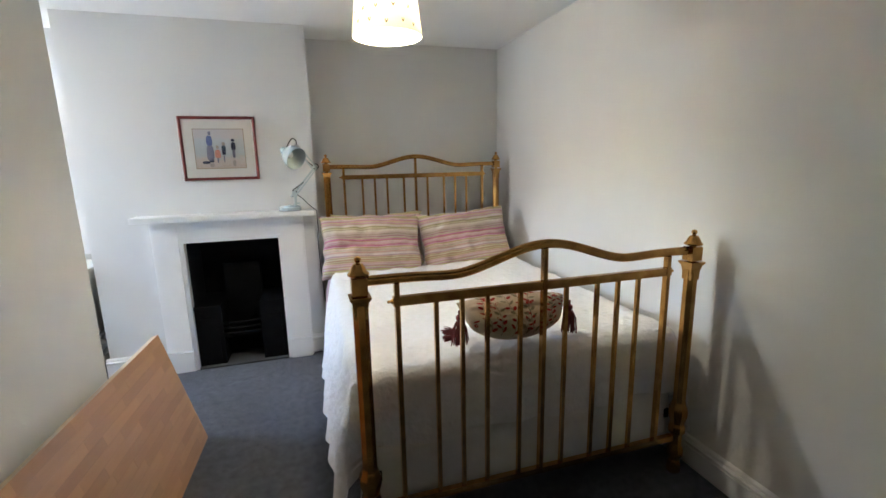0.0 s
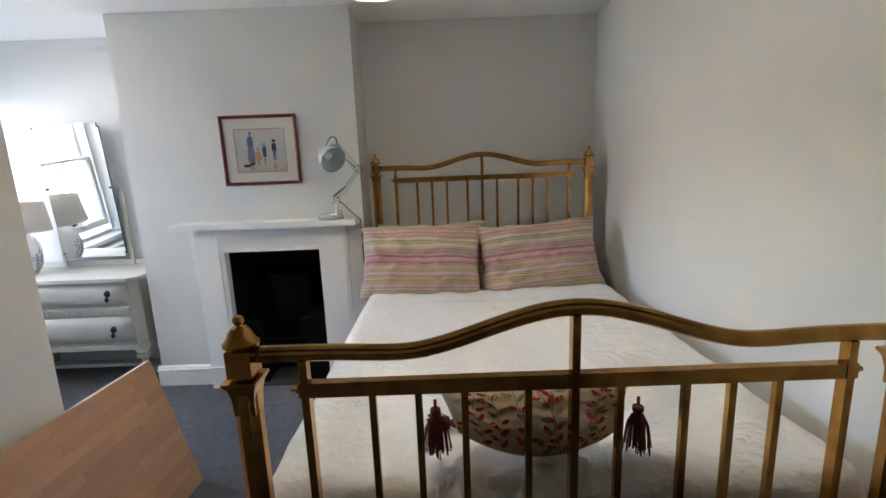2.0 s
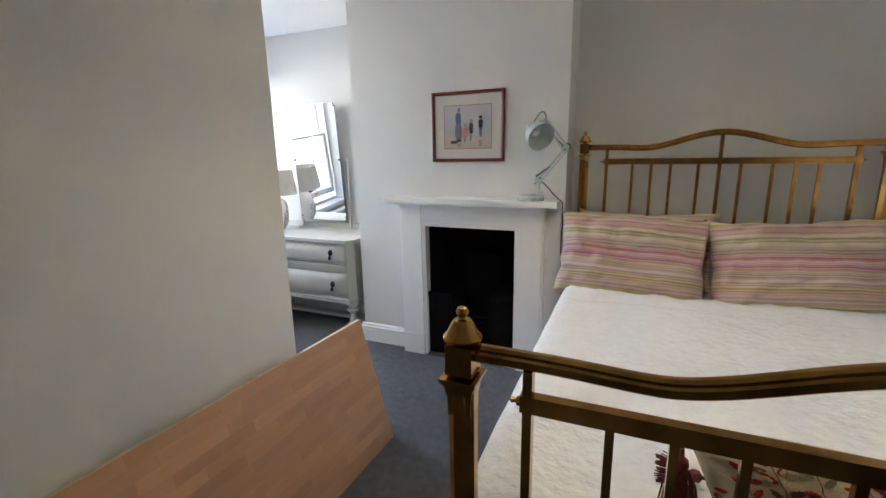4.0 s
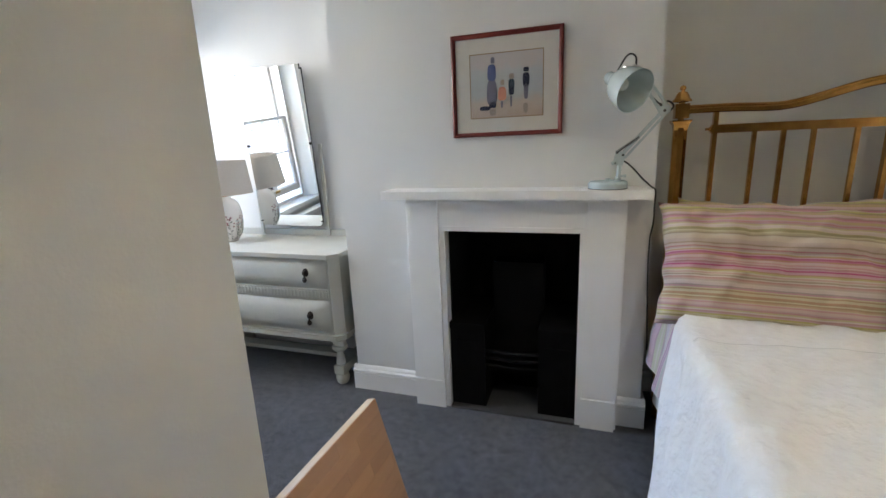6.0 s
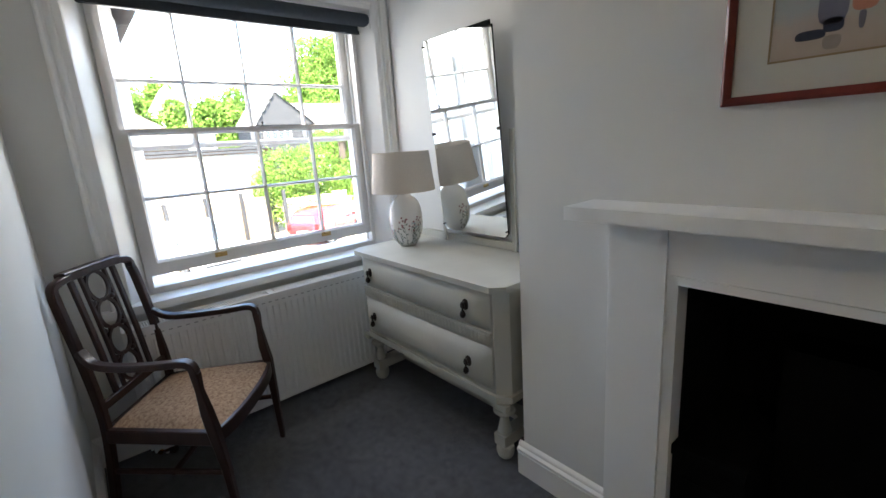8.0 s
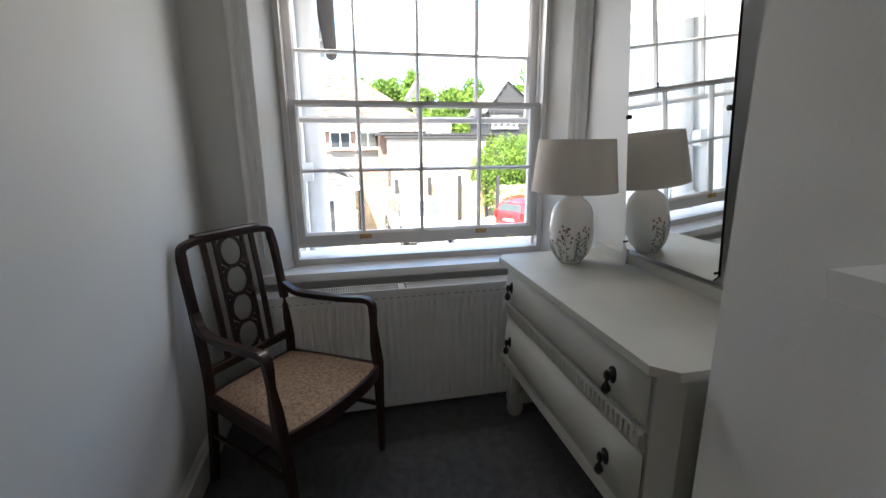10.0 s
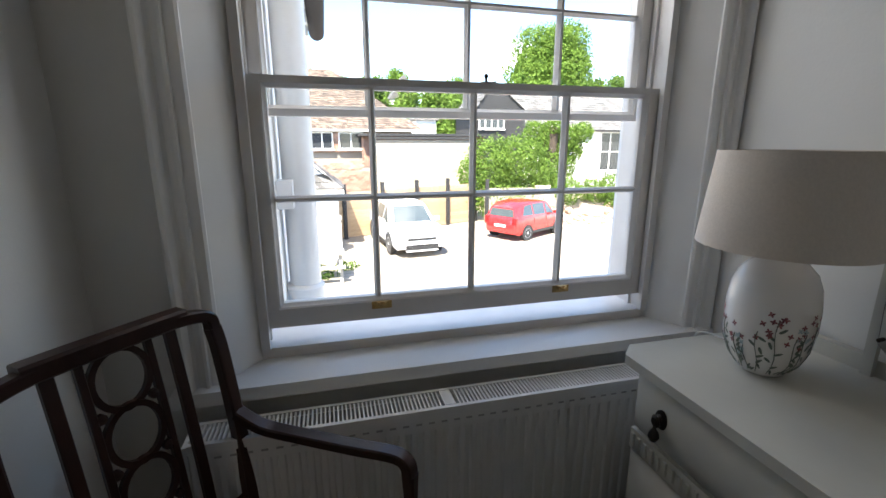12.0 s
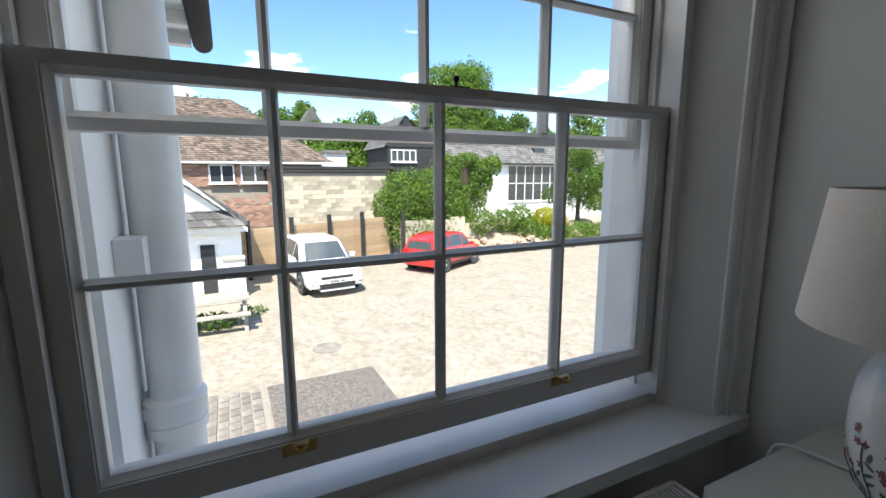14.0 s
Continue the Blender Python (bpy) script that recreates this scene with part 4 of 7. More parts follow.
for x in (-2.575, -1.545):
    cp("bracket", boxes((x - 0.03, x + 0.03, 3.302, 3.33, 0.262, 0.287)), bevel=0.008)

mirror = thing("dressing_mirror", (-2.06, 3.72, 0.792), 0, "tall frameless dressing mirror resting on a painted chest", "mirror")
matrix_ready()
MT = pose(-2.067, 3.715, 0.862, 4.0, 0, 0)
W2, MH = 0.232, 0.955
outline = [(-W2, 0.02), (-W2 + 0.02, 0), (W2 - 0.02, 0), (W2, 0.02), (W2, MH - 0.02), (W2 - 0.012, MH - 0.02), (W2 - 0.012, MH), (-W2 + 0.012, MH), (-W2 + 0.012, MH - 0.02), (-W2, MH - 0.02)]
bm = bmesh.new()
f = bm.faces.new([bm.verts.new((x, -0.006, z)) for x, z in outline])
r = bmesh.ops.inset_region(bm, faces=[f], thickness=0.013, depth=0.0)
for v in bm.verts:
    if any(abs(v.co.x - x) < 1e-5 and abs(v.co.z - z) < 1e-5 for x, z in outline):
        v.co.y = -0.003
gl = part("glass", bm, M_MIRROR, smooth=False)
gl.matrix_world = MT
matrix_ready()
under(gl, mirror)
bm = bmesh.new()
vs0 = [bm.verts.new((x * 1.004, -0.0028, z)) for x, z in outline]
vs1 = [bm.verts.new((x * 1.004, 0.006, z)) for x, z in outline]
for j in range(10):
    bm.faces.new((vs0[j], vs0[(j + 1) % 10], vs1[(j + 1) % 10], vs1[j]))
bm.faces.new(vs1)
bk = part("backing", bm, M_SOOT, None, "dark backing edge", smooth=False)
bk.matrix_world = MT
matrix_ready()
under(bk, mirror)
for s in (-1, 1):
    x = -2.067 + s * (W2 + 0.020)
    under(part("post", boxes((x - 0.011, x + 0.011, 3.728, 3.741, 0.7925, 1.365)), M_CHALK, bevel=0.004), mirror)
    for zz in (0.51, 0.03, 0.93):
        bm = bmesh.new()
        q_ = 0.008 if zz == 0.51 else 0.0045
        lathe(bm, [(q_, 0), (q_, 0.007), (q_ * 0.4, 0.010)], 12, MT @ pose(s * (W2 - 0.004), -0.004, zz, 90, 0, 0))
        k = part("clip" if zz != 0.51 else "screw_knob", bm, M_IRON)
        matrix_ready()
        under(k, mirror)

lamp = thing("table_lamp", (-2.405, 3.530, 0.792), 0, "white ceramic table lamp painted with wild flowers, cream linen shade", "lamp")
matrix_ready()
VASE = [(0.042, 0.0), (0.046, 0.003), (0.050, 0.010), (0.070, 0.036), (0.084, 0.075), (0.0885, 0.120), (0.0885, 0.165), (0.084, 0.205), (0.072, 0.238), (0.054, 0.258), (0.038, 0.268), (0.033, 0.280)]
bm = bmesh.new()
lathe(bm, VASE, 36, pose(-2.405, 3.530, 0.792))
vase = under(part("vase", bm, M_CERAMIC, angle=60), lamp)
matrix_ready()
M_PETAL = material("painted_red_petal", (0.34, 0.11, 0.11), 0.4, color2=(0.13, 0.028, 0.05), scale=90)
M_SPRIG = material("painted_green_leaf", (0.17, 0.21, 0.16), 0.4, color2=(0.09, 0.12, 0.105), scale=90)
M_BLUEP = material("painted_blue_petal", (0.42, 0.52, 0.54), 0.4, color2=(0.30, 0.40, 0.44), scale=90)


def vase_r(z):
    for (r0, z0), (r1, z1) in zip(VASE, VASE[1:]):
        if z0 <= z <= z1:
            return r0 + (r1 - r0) * (z - z0) / (z1 - z0)
    return 0.03


def on_vase(a, z):
    r = vase_r(z) + 0.0012
    return Vector((-2.405 + r * math.cos(a), 3.530 + r * math.sin(a), 0.792 + z))


def petal(bm, a, z, la, lz, turn, wide):
    """A leaf-shaped patch lying on the vase."""
    ring = []
    for q in range(8):
        t = 2 * math.pi * q / 8
        u, v = math.cos(t), math.sin(t) * wide * (1 - 0.25 * math.cos(t))
        ring.append(bm.verts.new(on_vase(a + la * (u * math.cos(turn) - v * math.sin(turn)), z + lz * (u * math.sin(turn) + v * math.cos(turn)))))
    bm.faces.new(ring)


rnd = random.Random(5)
for k in range(11):
    a0 = radians(-172 + k * 19 + rnd.uniform(-5, 5))
    top = rnd.uniform(0.07, 0.15)
    bms, bmp = bmesh.new(), bmesh.new()
    tube(bms, [on_vase(a0 + 0.05 * math.sin(i), 0.012 + (top - 0.012) * i / 6) for i in range(7)], 0.0010, 4)
    for i in range(7):
        z = 0.018 + (top - 0.02) * i / 7
        petal(bms, a0 + rnd.choice((-1, 1)) * 0.10, z, 0.105, 0.0095, rnd.uniform(0.4, 1.2) * rnd.choice((-1, 1)), 0.34)
    for i in range(rnd.randint(4, 6)):
        fa, fz, ft = a0 + rnd.uniform(-0.24, 0.24), top + rnd.uniform(-0.026, 0.026), rnd.uniform(0, 1.5)
        for q in range(4):
            ta = ft + q * math.pi / 2
            petal(bmp, fa + 0.040 * math.cos(ta), fz + 0.0036 * math.sin(ta), 0.036, 0.0034, ta, 0.62)
    under(part("painted_sprig", bms, M_SPRIG), vase)
    under(part("painted_flower", bmp, M_BLUEP if k in (1, 5, 9) else M_PETAL), vase)
bm = bmesh.new()
lathe(bm, [(0.014, 0.280), (0.014, 0.300), (0.020, 0.303), (0.020, 0.32), (0.015, 0.35), (0.004, 0.355)], 14, pose(-2.405, 3.530, 0.792))
under(part("lamp_holder", bm, M_BRASS), lamp)
bm = bmesh.new()
rings = []
for r, z in ((0.168, 0.298), (0.170, 0.296), (0.148, 0.500), (0.146, 0.500), (0.166, 0.299)):
    rings.append([bm.verts.new((-2.405 + r * math.cos(2 * math.pi * i / 48), 3.530 + r * math.sin(2 * math.pi * i / 48), 0.792 + z)) for i in range(48)])
for a, b in zip(rings, rings[1:]):
    for i in range(48):
        bm.faces.new((a[i], a[(i + 1) % 48], b[(i + 1) % 48], b[i]))
under(part("shade", bm, M_LINEN, angle=40), lamp)
bm = bmesh.new()
for k in range(3):
    a = 2 * math.pi * k / 3
    tube(bm, [(-2.405 + 0.018 * math.cos(a), 3.530 + 0.018 * math.sin(a), 1.092), (-2.405 + 0.165 * math.cos(a), 3.530 + 0.165 * math.sin(a), 1.094)], 0.0018, 5)
under(part("shade_ring", bm, M_STEEL), lamp)
bm = bmesh.new()
tube(bm, spline([(-2.43, 3.59, 0.796), (-2.49, 3.58, 0.796), (-2.545, 3.565, 0.800), (-2.585, 3.545, 0.803), (-2.603, 3.535, 0.785), (-2.615, 3.53, 0.70), (-2.62, 3.56, 0.5), (-2.62, 3.60, 0.3)], 8), 0.003, 6)
under(part("flex", bm, M_WHITEFLEX), lamp)

# ---------------------------------------------------------------- radiator
rad = thing("radiator", (-2.72, 2.80, 0), 0, "white enamelled panel radiator with a slotted top grille", "radiator")
matrix_ready()


def rp(name, bm, bevel=0.0, label=""):
    return under(part(name, bm, M_RAD, None, label, bevel=bevel), rad)


RY0, RY1, RZ0, RZ1, RXF = 2.215, 3.480, 0.045, 0.635, -2.668
bm = bmesh.new()
n_f = 38
prof = [(RY0 + 0.012, 0.0)]
pitch = (RY1 - RY0 - 0.024) / n_f
for i in range(n_f):
    y = RY0 + 0.012 + i * pitch
    prof += [(y + 0.24 * pitch, 0.0), (y + 0.38 * pitch, -0.007), (y + 0.72 * pitch, -0.007), (y + 0.86 * pitch, 0.0)]
prof.append((RY1 - 0.012, 0.0))
levels = [(RZ0, 0.0), (RZ0 + 0.035, 0.0), (RZ0 + 0.05, 1.0), (RZ1 - 0.075, 1.0), (RZ1 - 0.06, 0.0), (RZ1 - 0.004, 0.0)]
rows = [[bm.verts.new((RXF + d * k, y, z)) for y, d in prof] for z, k in levels]
for a, b in zip(rows, rows[1:]):
    for i in range(len(prof) - 1):
        bm.faces.new((a[i], a[i + 1], b[i + 1], b[i]))
rp("front_panel", bm)
rp("rear_panel", boxes((-2.752, -2.742, RY0 + 0.012, RY1 - 0.012, RZ0, RZ1 - 0.01)))
rp("bottom_channel", boxes((-2.742, RXF - 0.001, RY0 + 0.012, RY1 - 0.012, RZ0, RZ0 + 0.012)))
for y in (RY0, RY1 - 0.010):
    rp("end_cover", boxes((-2.755, RXF + 0.003, y, y + 0.010, RZ0 + 0.02, RZ1)), bevel=0.003)
grille = rp("top_grille", boxes((-2.757, -2.747, RY0 + 0.011, RY1 - 0.011, RZ1 - 0.012, RZ1 + 0.003), (-2.676, RXF + 0.004, RY0 + 0.011, RY1 - 0.011, RZ1 - 0.020, RZ1 + 0.003), (-2.746, -2.677, 2.835, 2.865, RZ1 - 0.006, RZ1 + 0.003)), bevel=0.002)
matrix_ready()
slat0 = under(part("slat", boxes((-0.034, 0.034, -0.0022, 0.0022, -0.006, 0.002)), M_RAD), grille)
slat0.matrix_world = pose(-2.7115, RY0 + 0.022, RZ1)
k = 1
y = RY0 + 0.022 + 0.0105
while y < RY1 - 0.015:
    if not 2.83 < y < 2.87:
        s_ = slat0.copy()
        scene.collection.objects.link(s_)
        s_.matrix_world = pose(-2.7115, y, RZ1)
    y += 0.0105
# pressed slots as raised bars, their shade painted in grey
bm = bmesh.new()
y = RY0 + 0.03
while y < RY1 - 0.03:
    box(bm, RXF - 0.002, RXF + 0.0012, y, y + 0.016, RZ1 - 0.040, RZ1 - 0.035)
    y += 0.034
under(part("slot_shade", bm, material("shadowed_seam", (0.42, 0.42, 0.42), 0.5), None, "row of short pressed slots drawn as shade-grey bars"), rad)
for y in (RY0 + 0.06, RY1 - 0.06):
    bm = bmesh.new()
    tube(bm, [(-2.71, y, 0.0), (-2.71, y, RZ0 + 0.01)], 0.0075, 8)
    rp("pipe", bm)
bm = bmesh.new()
lathe(bm, [(0.012, 0), (0.012, 0.03), (0.017, 0.034), (0.017, 0.062), (0.010, 0.070)], 12, pose(-2.71, RY0 + 0.06, 0.012))
tube(bm, [(-2.71, RY0 + 0.06, 0.04), (-2.66, RY0 + 0.03, 0.045)], 0.010, 10)
under(part("valve", bm, M_BRASS, None, "small brass radiator valve"), rad)
for y in (2.5, 3.2):
    rp("wall_bracket", boxes((FX0, -2.750, y, y + 0.03, 0.15, 0.55)))

# ---------------------------------------------------------------- armchair
chair = thing("armchair", (0, 0, 0), 0, "dark mahogany open armchair with a ring-pierced splat and beige upholstered seat", "chair")


def ch(name, bm, mat=None, label="", bevel=0.003):
    return part(name, bm, mat or M_MAHOGANY, chair, label, bevel=bevel)


def rail(bm, pts, w, h, up=(0, 0, 1)):
    """A square-section member along points; w across, h along up, both may be lists."""
    n_ = len(pts)
    def sec(i):
        a = (w[i] if isinstance(w, (list, tuple)) else w) / 2
        b = (h[i] if isinstance(h, (list, tuple)) else h) / 2
        c = 0.28 * min(a, b)
        return [(-a, -b + c), (-a + c, -b), (a - c, -b), (a, -b + c), (a, b - c), (a - c, b), (-a + c, b), (-a, b - c)]
    sweep(bm, pts, sec, up)


BW, FW = 0.200, 0.262
for s in (-1, 1):
    # back leg and back post in one sweep
    bm = bmesh.new()
    pts = spline([(s * (BW - 0.01), -0.262, 0.0), (s * (BW - 0.004), -0.225, 0.22), (s * (BW - 0.002), -0.205, 0.42), (s * BW, -0.218, 0.62), (s * BW, -0.250, 0.84), (s * (BW - 0.004), -0.262, 0.905)], 5)
    rail(bm, pts, 0.030, 0.030, (0, 1, 0))
    ch("back_leg", bm, bevel=0)
    # turned corner into the top rail
    bm = bmesh.new()
    rail(bm, spline([(s * (BW - 0.004), -0.262, 0.900), (s * (BW - 0.010), -0.264, 0.930), (s * (BW - 0.045), -0.266, 0.944), (s * 0.08, -0.272, 0.950), (0, -0.275, 0.952)], 5), 0.026, 0.030, (0, 1, 0))
    ch("top_rail", bm, bevel=0)
    # front leg, tapering, up to the arm support
    bm = bmesh.new()
    pts = [(s * (FW - 0.02), 0.232, 0.0), (s * (FW - 0.012), 0.225, 0.24), (s * FW, 0.215, 0.40), (s * FW, 0.205, 0.47), (s * (FW + 0.004), 0.198, 0.56), (s * (FW + 0.006), 0.196, 0.625)]
    rail(bm, pts, [0.022, 0.030, 0.038, 0.036, 0.024, 0.030], [0.022, 0.030, 0.038, 0.036, 0.024, 0.030], (0, 1, 0))
    ch("front_leg", bm, bevel=0)
    # shaped arm
    bm = bmesh.new()
    pts = spline([(s * (FW + 0.006), 0.196, 0.618), (s * (FW + 0.006), 0.190, 0.648), (s * (FW + 0.004), 0.160, 0.662), (s * (FW - 0.004), 0.06, 0.655), (s * (FW - 0.02), -0.08, 0.652), (s * (BW + 0.022), -0.17, 0.662), (s * BW, -0.222, 0.700)], 5)
    rail(bm, pts, 0.034, 0.024, (0, 0.3, 1))
    ch("arm", bm, bevel=0)
    # side seat rail and side stretcher
    bm = bmesh.new()
    rail(bm, [(s * FW, 0.215, 0.368), (s * BW, -0.205, 0.368)], 0.024, 0.055)
    ch("seat_rail", bm, bevel=0)
    bm = bmesh.new()
    rail(bm, [(s * (FW - 0.014), 0.226, 0.215), (s * (BW - 0.004), -0.225, 0.215)], 0.014, 0.018)
    ch("stretcher", bm, bevel=0)
bm = bmesh.new()
rail(bm, spline([(-FW, 0.215, 0.368), (-0.12, 0.245, 0.368), (0.12, 0.245, 0.368), (FW, 0.215, 0.368)], 6), 0.024, 0.055)
ch("seat_rail", bm, bevel=0)
bm = bmesh.new()
rail(bm, [(-BW, -0.205, 0.368), (BW, -0.205, 0.368)], 0.024, 0.055)
ch("seat_rail", bm, bevel=0)
bm = bmesh.new()
rail(bm, [(-0.235, 0.02, 0.215), (0.235, 0.02, 0.215)], 0.014, 0.018)
ch("stretcher", bm, bevel=0)
# lower back rail, splat bars, rings
def back_y(z):
    return -0.205 - 0.070 * max(0.0, (z - 0.42) / 0.53) ** 1.25


bm = bmesh.new()
rail(bm, [(-BW, back_y(0.475), 0.475), (BW, back_y(0.475), 0.475)], 0.020, 0.034, (0, 0, 1))
ch("lower_back_rail", bm, bevel=0)
for x in (-0.105, -0.060, 0.060, 0.105):
    bm = bmesh.new()
    rail(bm, [(x, back_y(z), z) for z in (0.480, 0.64, 0.80, 0.945)], 0.022 if abs(x) > 0.1 else 0.014, 0.014, (0, 1, 0))
    ch("splat_bar", bm, bevel=0)
for k in range(4):
    zc = 0.548 + k * 0.111
    bm = bmesh.new()
    pts = [(0.050 * math.cos(t), back_y(zc + 0.057 * math.sin(t)), zc + 0.057 * math.sin(t)) for t in [2 * math.pi * i / 24 for i in range(24)]]
    sweep(bm, pts, [(-0.006, -0.005), (0.006, -0.005), (0.006, 0.005), (-0.006, 0.005)], (0, 1, 0), closed=True)
    ch("splat_ring", bm, bevel=0)
    if k < 3:
        zj = zc + 0.0555
        for s in (-1, 1):
            bm = bmesh.new()
            lathe(bm, [(0.003, -0.008), (0.010, -0.005), (0.010, 0.005), (0.003, 0.008)], 10, pose(s * 0.048, back_y(zj), zj, 90, 0, 0))
            ch("splat_boss", bm, bevel=0)
bm = bmesh.new()
rail(bm, [(x, -0.2745, 0.9525 - 0.06 * x * x) for x in (-0.138, -0.07, 0.0, 0.07, 0.138)], 0.036, 0.040, (0, 1, 0))
ch("crest_block", bm, bevel=0)
bm = bmesh.new()
nx, ny = 16, 16
top, bot = [], []
for j in range(ny + 1):
    v = j / ny
    y = -0.200 + v * 0.425
    half = (BW + (FW - BW) * v) - 0.008
    y_extra = 0.024 * v
    ra, rb = [], []
    for i in range(nx + 1):
        u = 2 * i / nx - 1
        yy = y + y_extra * (1 - u * u)
        dome = 0.034 * (max(0, (1 - abs(u) ** 3) * (1 - abs(2 * v - 1) ** 3)) ** 0.5)
        ra.append(bm.verts.new((u * half, yy, 0.393 + dome)))
        rb.append(bm.verts.new((u * half, yy, 0.380)))
    top.append(ra)
    bot.append(rb)
for g, flip in ((top, False), (bot, True)):
    for a, b in zip(g, g[1:]):
        for i in range(nx):
            q = (a[i], a[i + 1], b[i + 1], b[i])
            bm.faces.new(q[::-1] if flip else q)
for a, b in ((top[0], bot[0]), (top[-1], bot[-1])):
    for i in range(nx):
        bm.faces.new((a[i], a[i + 1], b[i + 1], b[i]))
for j in range(ny):
    for i in (0, nx):
        bm.faces.new((top[j][i], top[j + 1][i], bot[j + 1][i], bot[j][i]))
ch("seat", bm, M_SEAT, "beige floral upholstered drop-in seat", bevel=0)
chair.matrix_world = pose(-2.386, 2.382, 0, 0, 0, -39)

# ---------------------------------------------------------------- picture
pic = thing("framed_picture", (-0.605, BY, 1.358), 0, "red-brown framed beach print in a cream mount", "picture")
matrix_ready()
PX0, PX1, PZ0, PZ1 = -0.845, -0.366, 1.357, 1.785


def pp(name, bm, mat, label="", parent=None, bevel=0.0):
    return under(part(name, bm, mat, None, label, bevel=bevel), parent or pic)


corners = [(PX0, PZ0), (PX1, PZ0), (PX1, PZ1), (PX0, PZ1)]
fprof = [(0.0, 0.0), (0.0, 0.017), (0.006, 0.021), (0.013, 0.019), (0.019, 0.013), (0.019, 0.0)]
for i in range(4):
    (xa, za), (xb, zb) = corners[i], corners[(i + 1) % 4]
    sgn = [((1, 1), (-1, 1)), ((-1, 1), (-1, -1)), ((-1, -1), (1, -1)), ((1, -1), (1, 1))][i]
    bm = bmesh.new()
    rings = [[bm.verts.new((x + s[0] * a, BY - 0.001 - p_, z + s[1] * a)) for a, p_ in fprof] for (x, z), s in (((xa, za), sgn[0]), ((xb, zb), sgn[1]))]
    for j in range(6):
        bm.faces.new((rings[0][j], rings[0][(j + 1) % 6], rings[1][(j + 1) % 6], rings[1][j]))
    bm.faces.new(rings[0])
    bm.faces.new(rings[1])
    pp("frame_side", bm, M_FRAMEWOOD)
IX0, IX1, IZ0, IZ1 = PX0 + 0.085, PX1 - 0.083, PZ0 + 0.082, PZ1 - 0.085
bm = boxes((PX0 + 0.018, IX0, BY - 0.008, BY - 0.005, PZ0 + 0.018, PZ1 - 0.018), (IX1, PX1 - 0.018, BY - 0.008, BY - 0.005, PZ0 + 0.018, PZ1 - 0.018), (IX0, IX1, BY - 0.008, BY - 0.005, PZ0 + 0.018, IZ0), (IX0, IX1, BY - 0.008, BY - 0.005, IZ1, PZ1 - 0.018))
pp("mount", bm, M_MOUNT)
bm = boxes((IX0 - 0.004, IX0, BY - 0.0086, BY - 0.0082, IZ0 - 0.004, IZ1 + 0.004), (IX1, IX1 + 0.004, BY - 0.0086, BY - 0.0082, IZ0 - 0.004, IZ1 + 0.004), (IX0, IX1, BY - 0.0086, BY - 0.0082, IZ0 - 0.004, IZ0), (IX0, IX1, BY - 0.0086, BY - 0.0082, IZ1, IZ1 + 0.004))
pp("gilt_line", bm, M_GILT)
printm = bpy.data.materials.new("watercolour_beach")
printm.use_nodes = True
n_, l_ = printm.node_tree.nodes, printm.node_tree.links
gco, sep = n_.new("ShaderNodeTexCoord"), n_.new("ShaderNodeSeparateXYZ")
l_.new(gco.outputs["Generated"], sep.inputs[0])
nz_ = n_.new("ShaderNodeTexNoise")
nz_.inputs["Scale"].default_value = 7
l_.new(gco.outputs["Generated"], nz_.inputs["Vector"])
ad = n_.new("ShaderNodeMath")
ad.operation, ad.inputs[1].default_value = "MULTIPLY_ADD", 0.35
l_.new(nz_.outputs["Fac"], ad.inputs[0])
l_.new(sep.outputs["Z"], ad.inputs[2])
rp_ = n_.new("ShaderNodeValToRGB")
for i, (pos, c) in enumerate(((0.15, (0.52, 0.40, 0.32)), (0.38, (0.57, 0.47, 0.40)), (0.55, (0.47, 0.49, 0.48)), (0.9, (0.52, 0.53, 0.53)), (1.15, (0.58, 0.52, 0.50)))):
    e = rp_.color_ramp.elements[i] if i < 2 else rp_.color_ramp.elements.new(min(pos, 1))
    e.position, e.color = min(pos, 1), (*c, 1)
l_.new(ad.outputs[0], rp_.inputs["Fac"])
l_.new(rp_.outputs["Color"], n_["Principled BSDF"].inputs["Base Color"])
n_["Principled BSDF"].inputs["Roughness"].default_value = 0.9
prt = pp("print", boxes((IX0, IX1, BY - 0.006, BY - 0.003, IZ0, IZ1)), printm, "pale watercolour of plain shapes on a beach")
matrix_ready()
inks = {k: material("ink_" + k, c, 0.9, scale=120) for k, c in (("blue", (0.12, 0.15, 0.33)), ("slate", (0.22, 0.21, 0.27)), ("coral", (0.60, 0.25, 0.17)), ("navy", (0.03, 0.035, 0.07)), ("teal", (0.05, 0.08, 0.11)), ("sand", (0.40, 0.33, 0.28)))}


def blot(u, v, du, dv, ink, taper=1.0, depth=0):
    """A soft rounded patch of colour in the print, in shares of its width and height."""
    bm = bmesh.new()
    w, h = IX1 - IX0, IZ1 - IZ0
    vs = []
    for q in range(14):
        t = 2 * math.pi * q / 14
        c, s = math.cos(t), math.sin(t)
        px = math.copysign(abs(c) ** 0.6, c) * (1 + (taper - 1) * (-s * 0.5 + 0.5))
        pz = math.copysign(abs(s) ** 0.6, s)
        vs.append(bm.verts.new((IX0 + w * (u + du * px), BY - 0.0064 - 0.0003 * depth, IZ0 + h * (v + dv * pz))))
    bm.faces.new(vs)
    pp("colour_patch", bm, inks[ink], parent=prt)


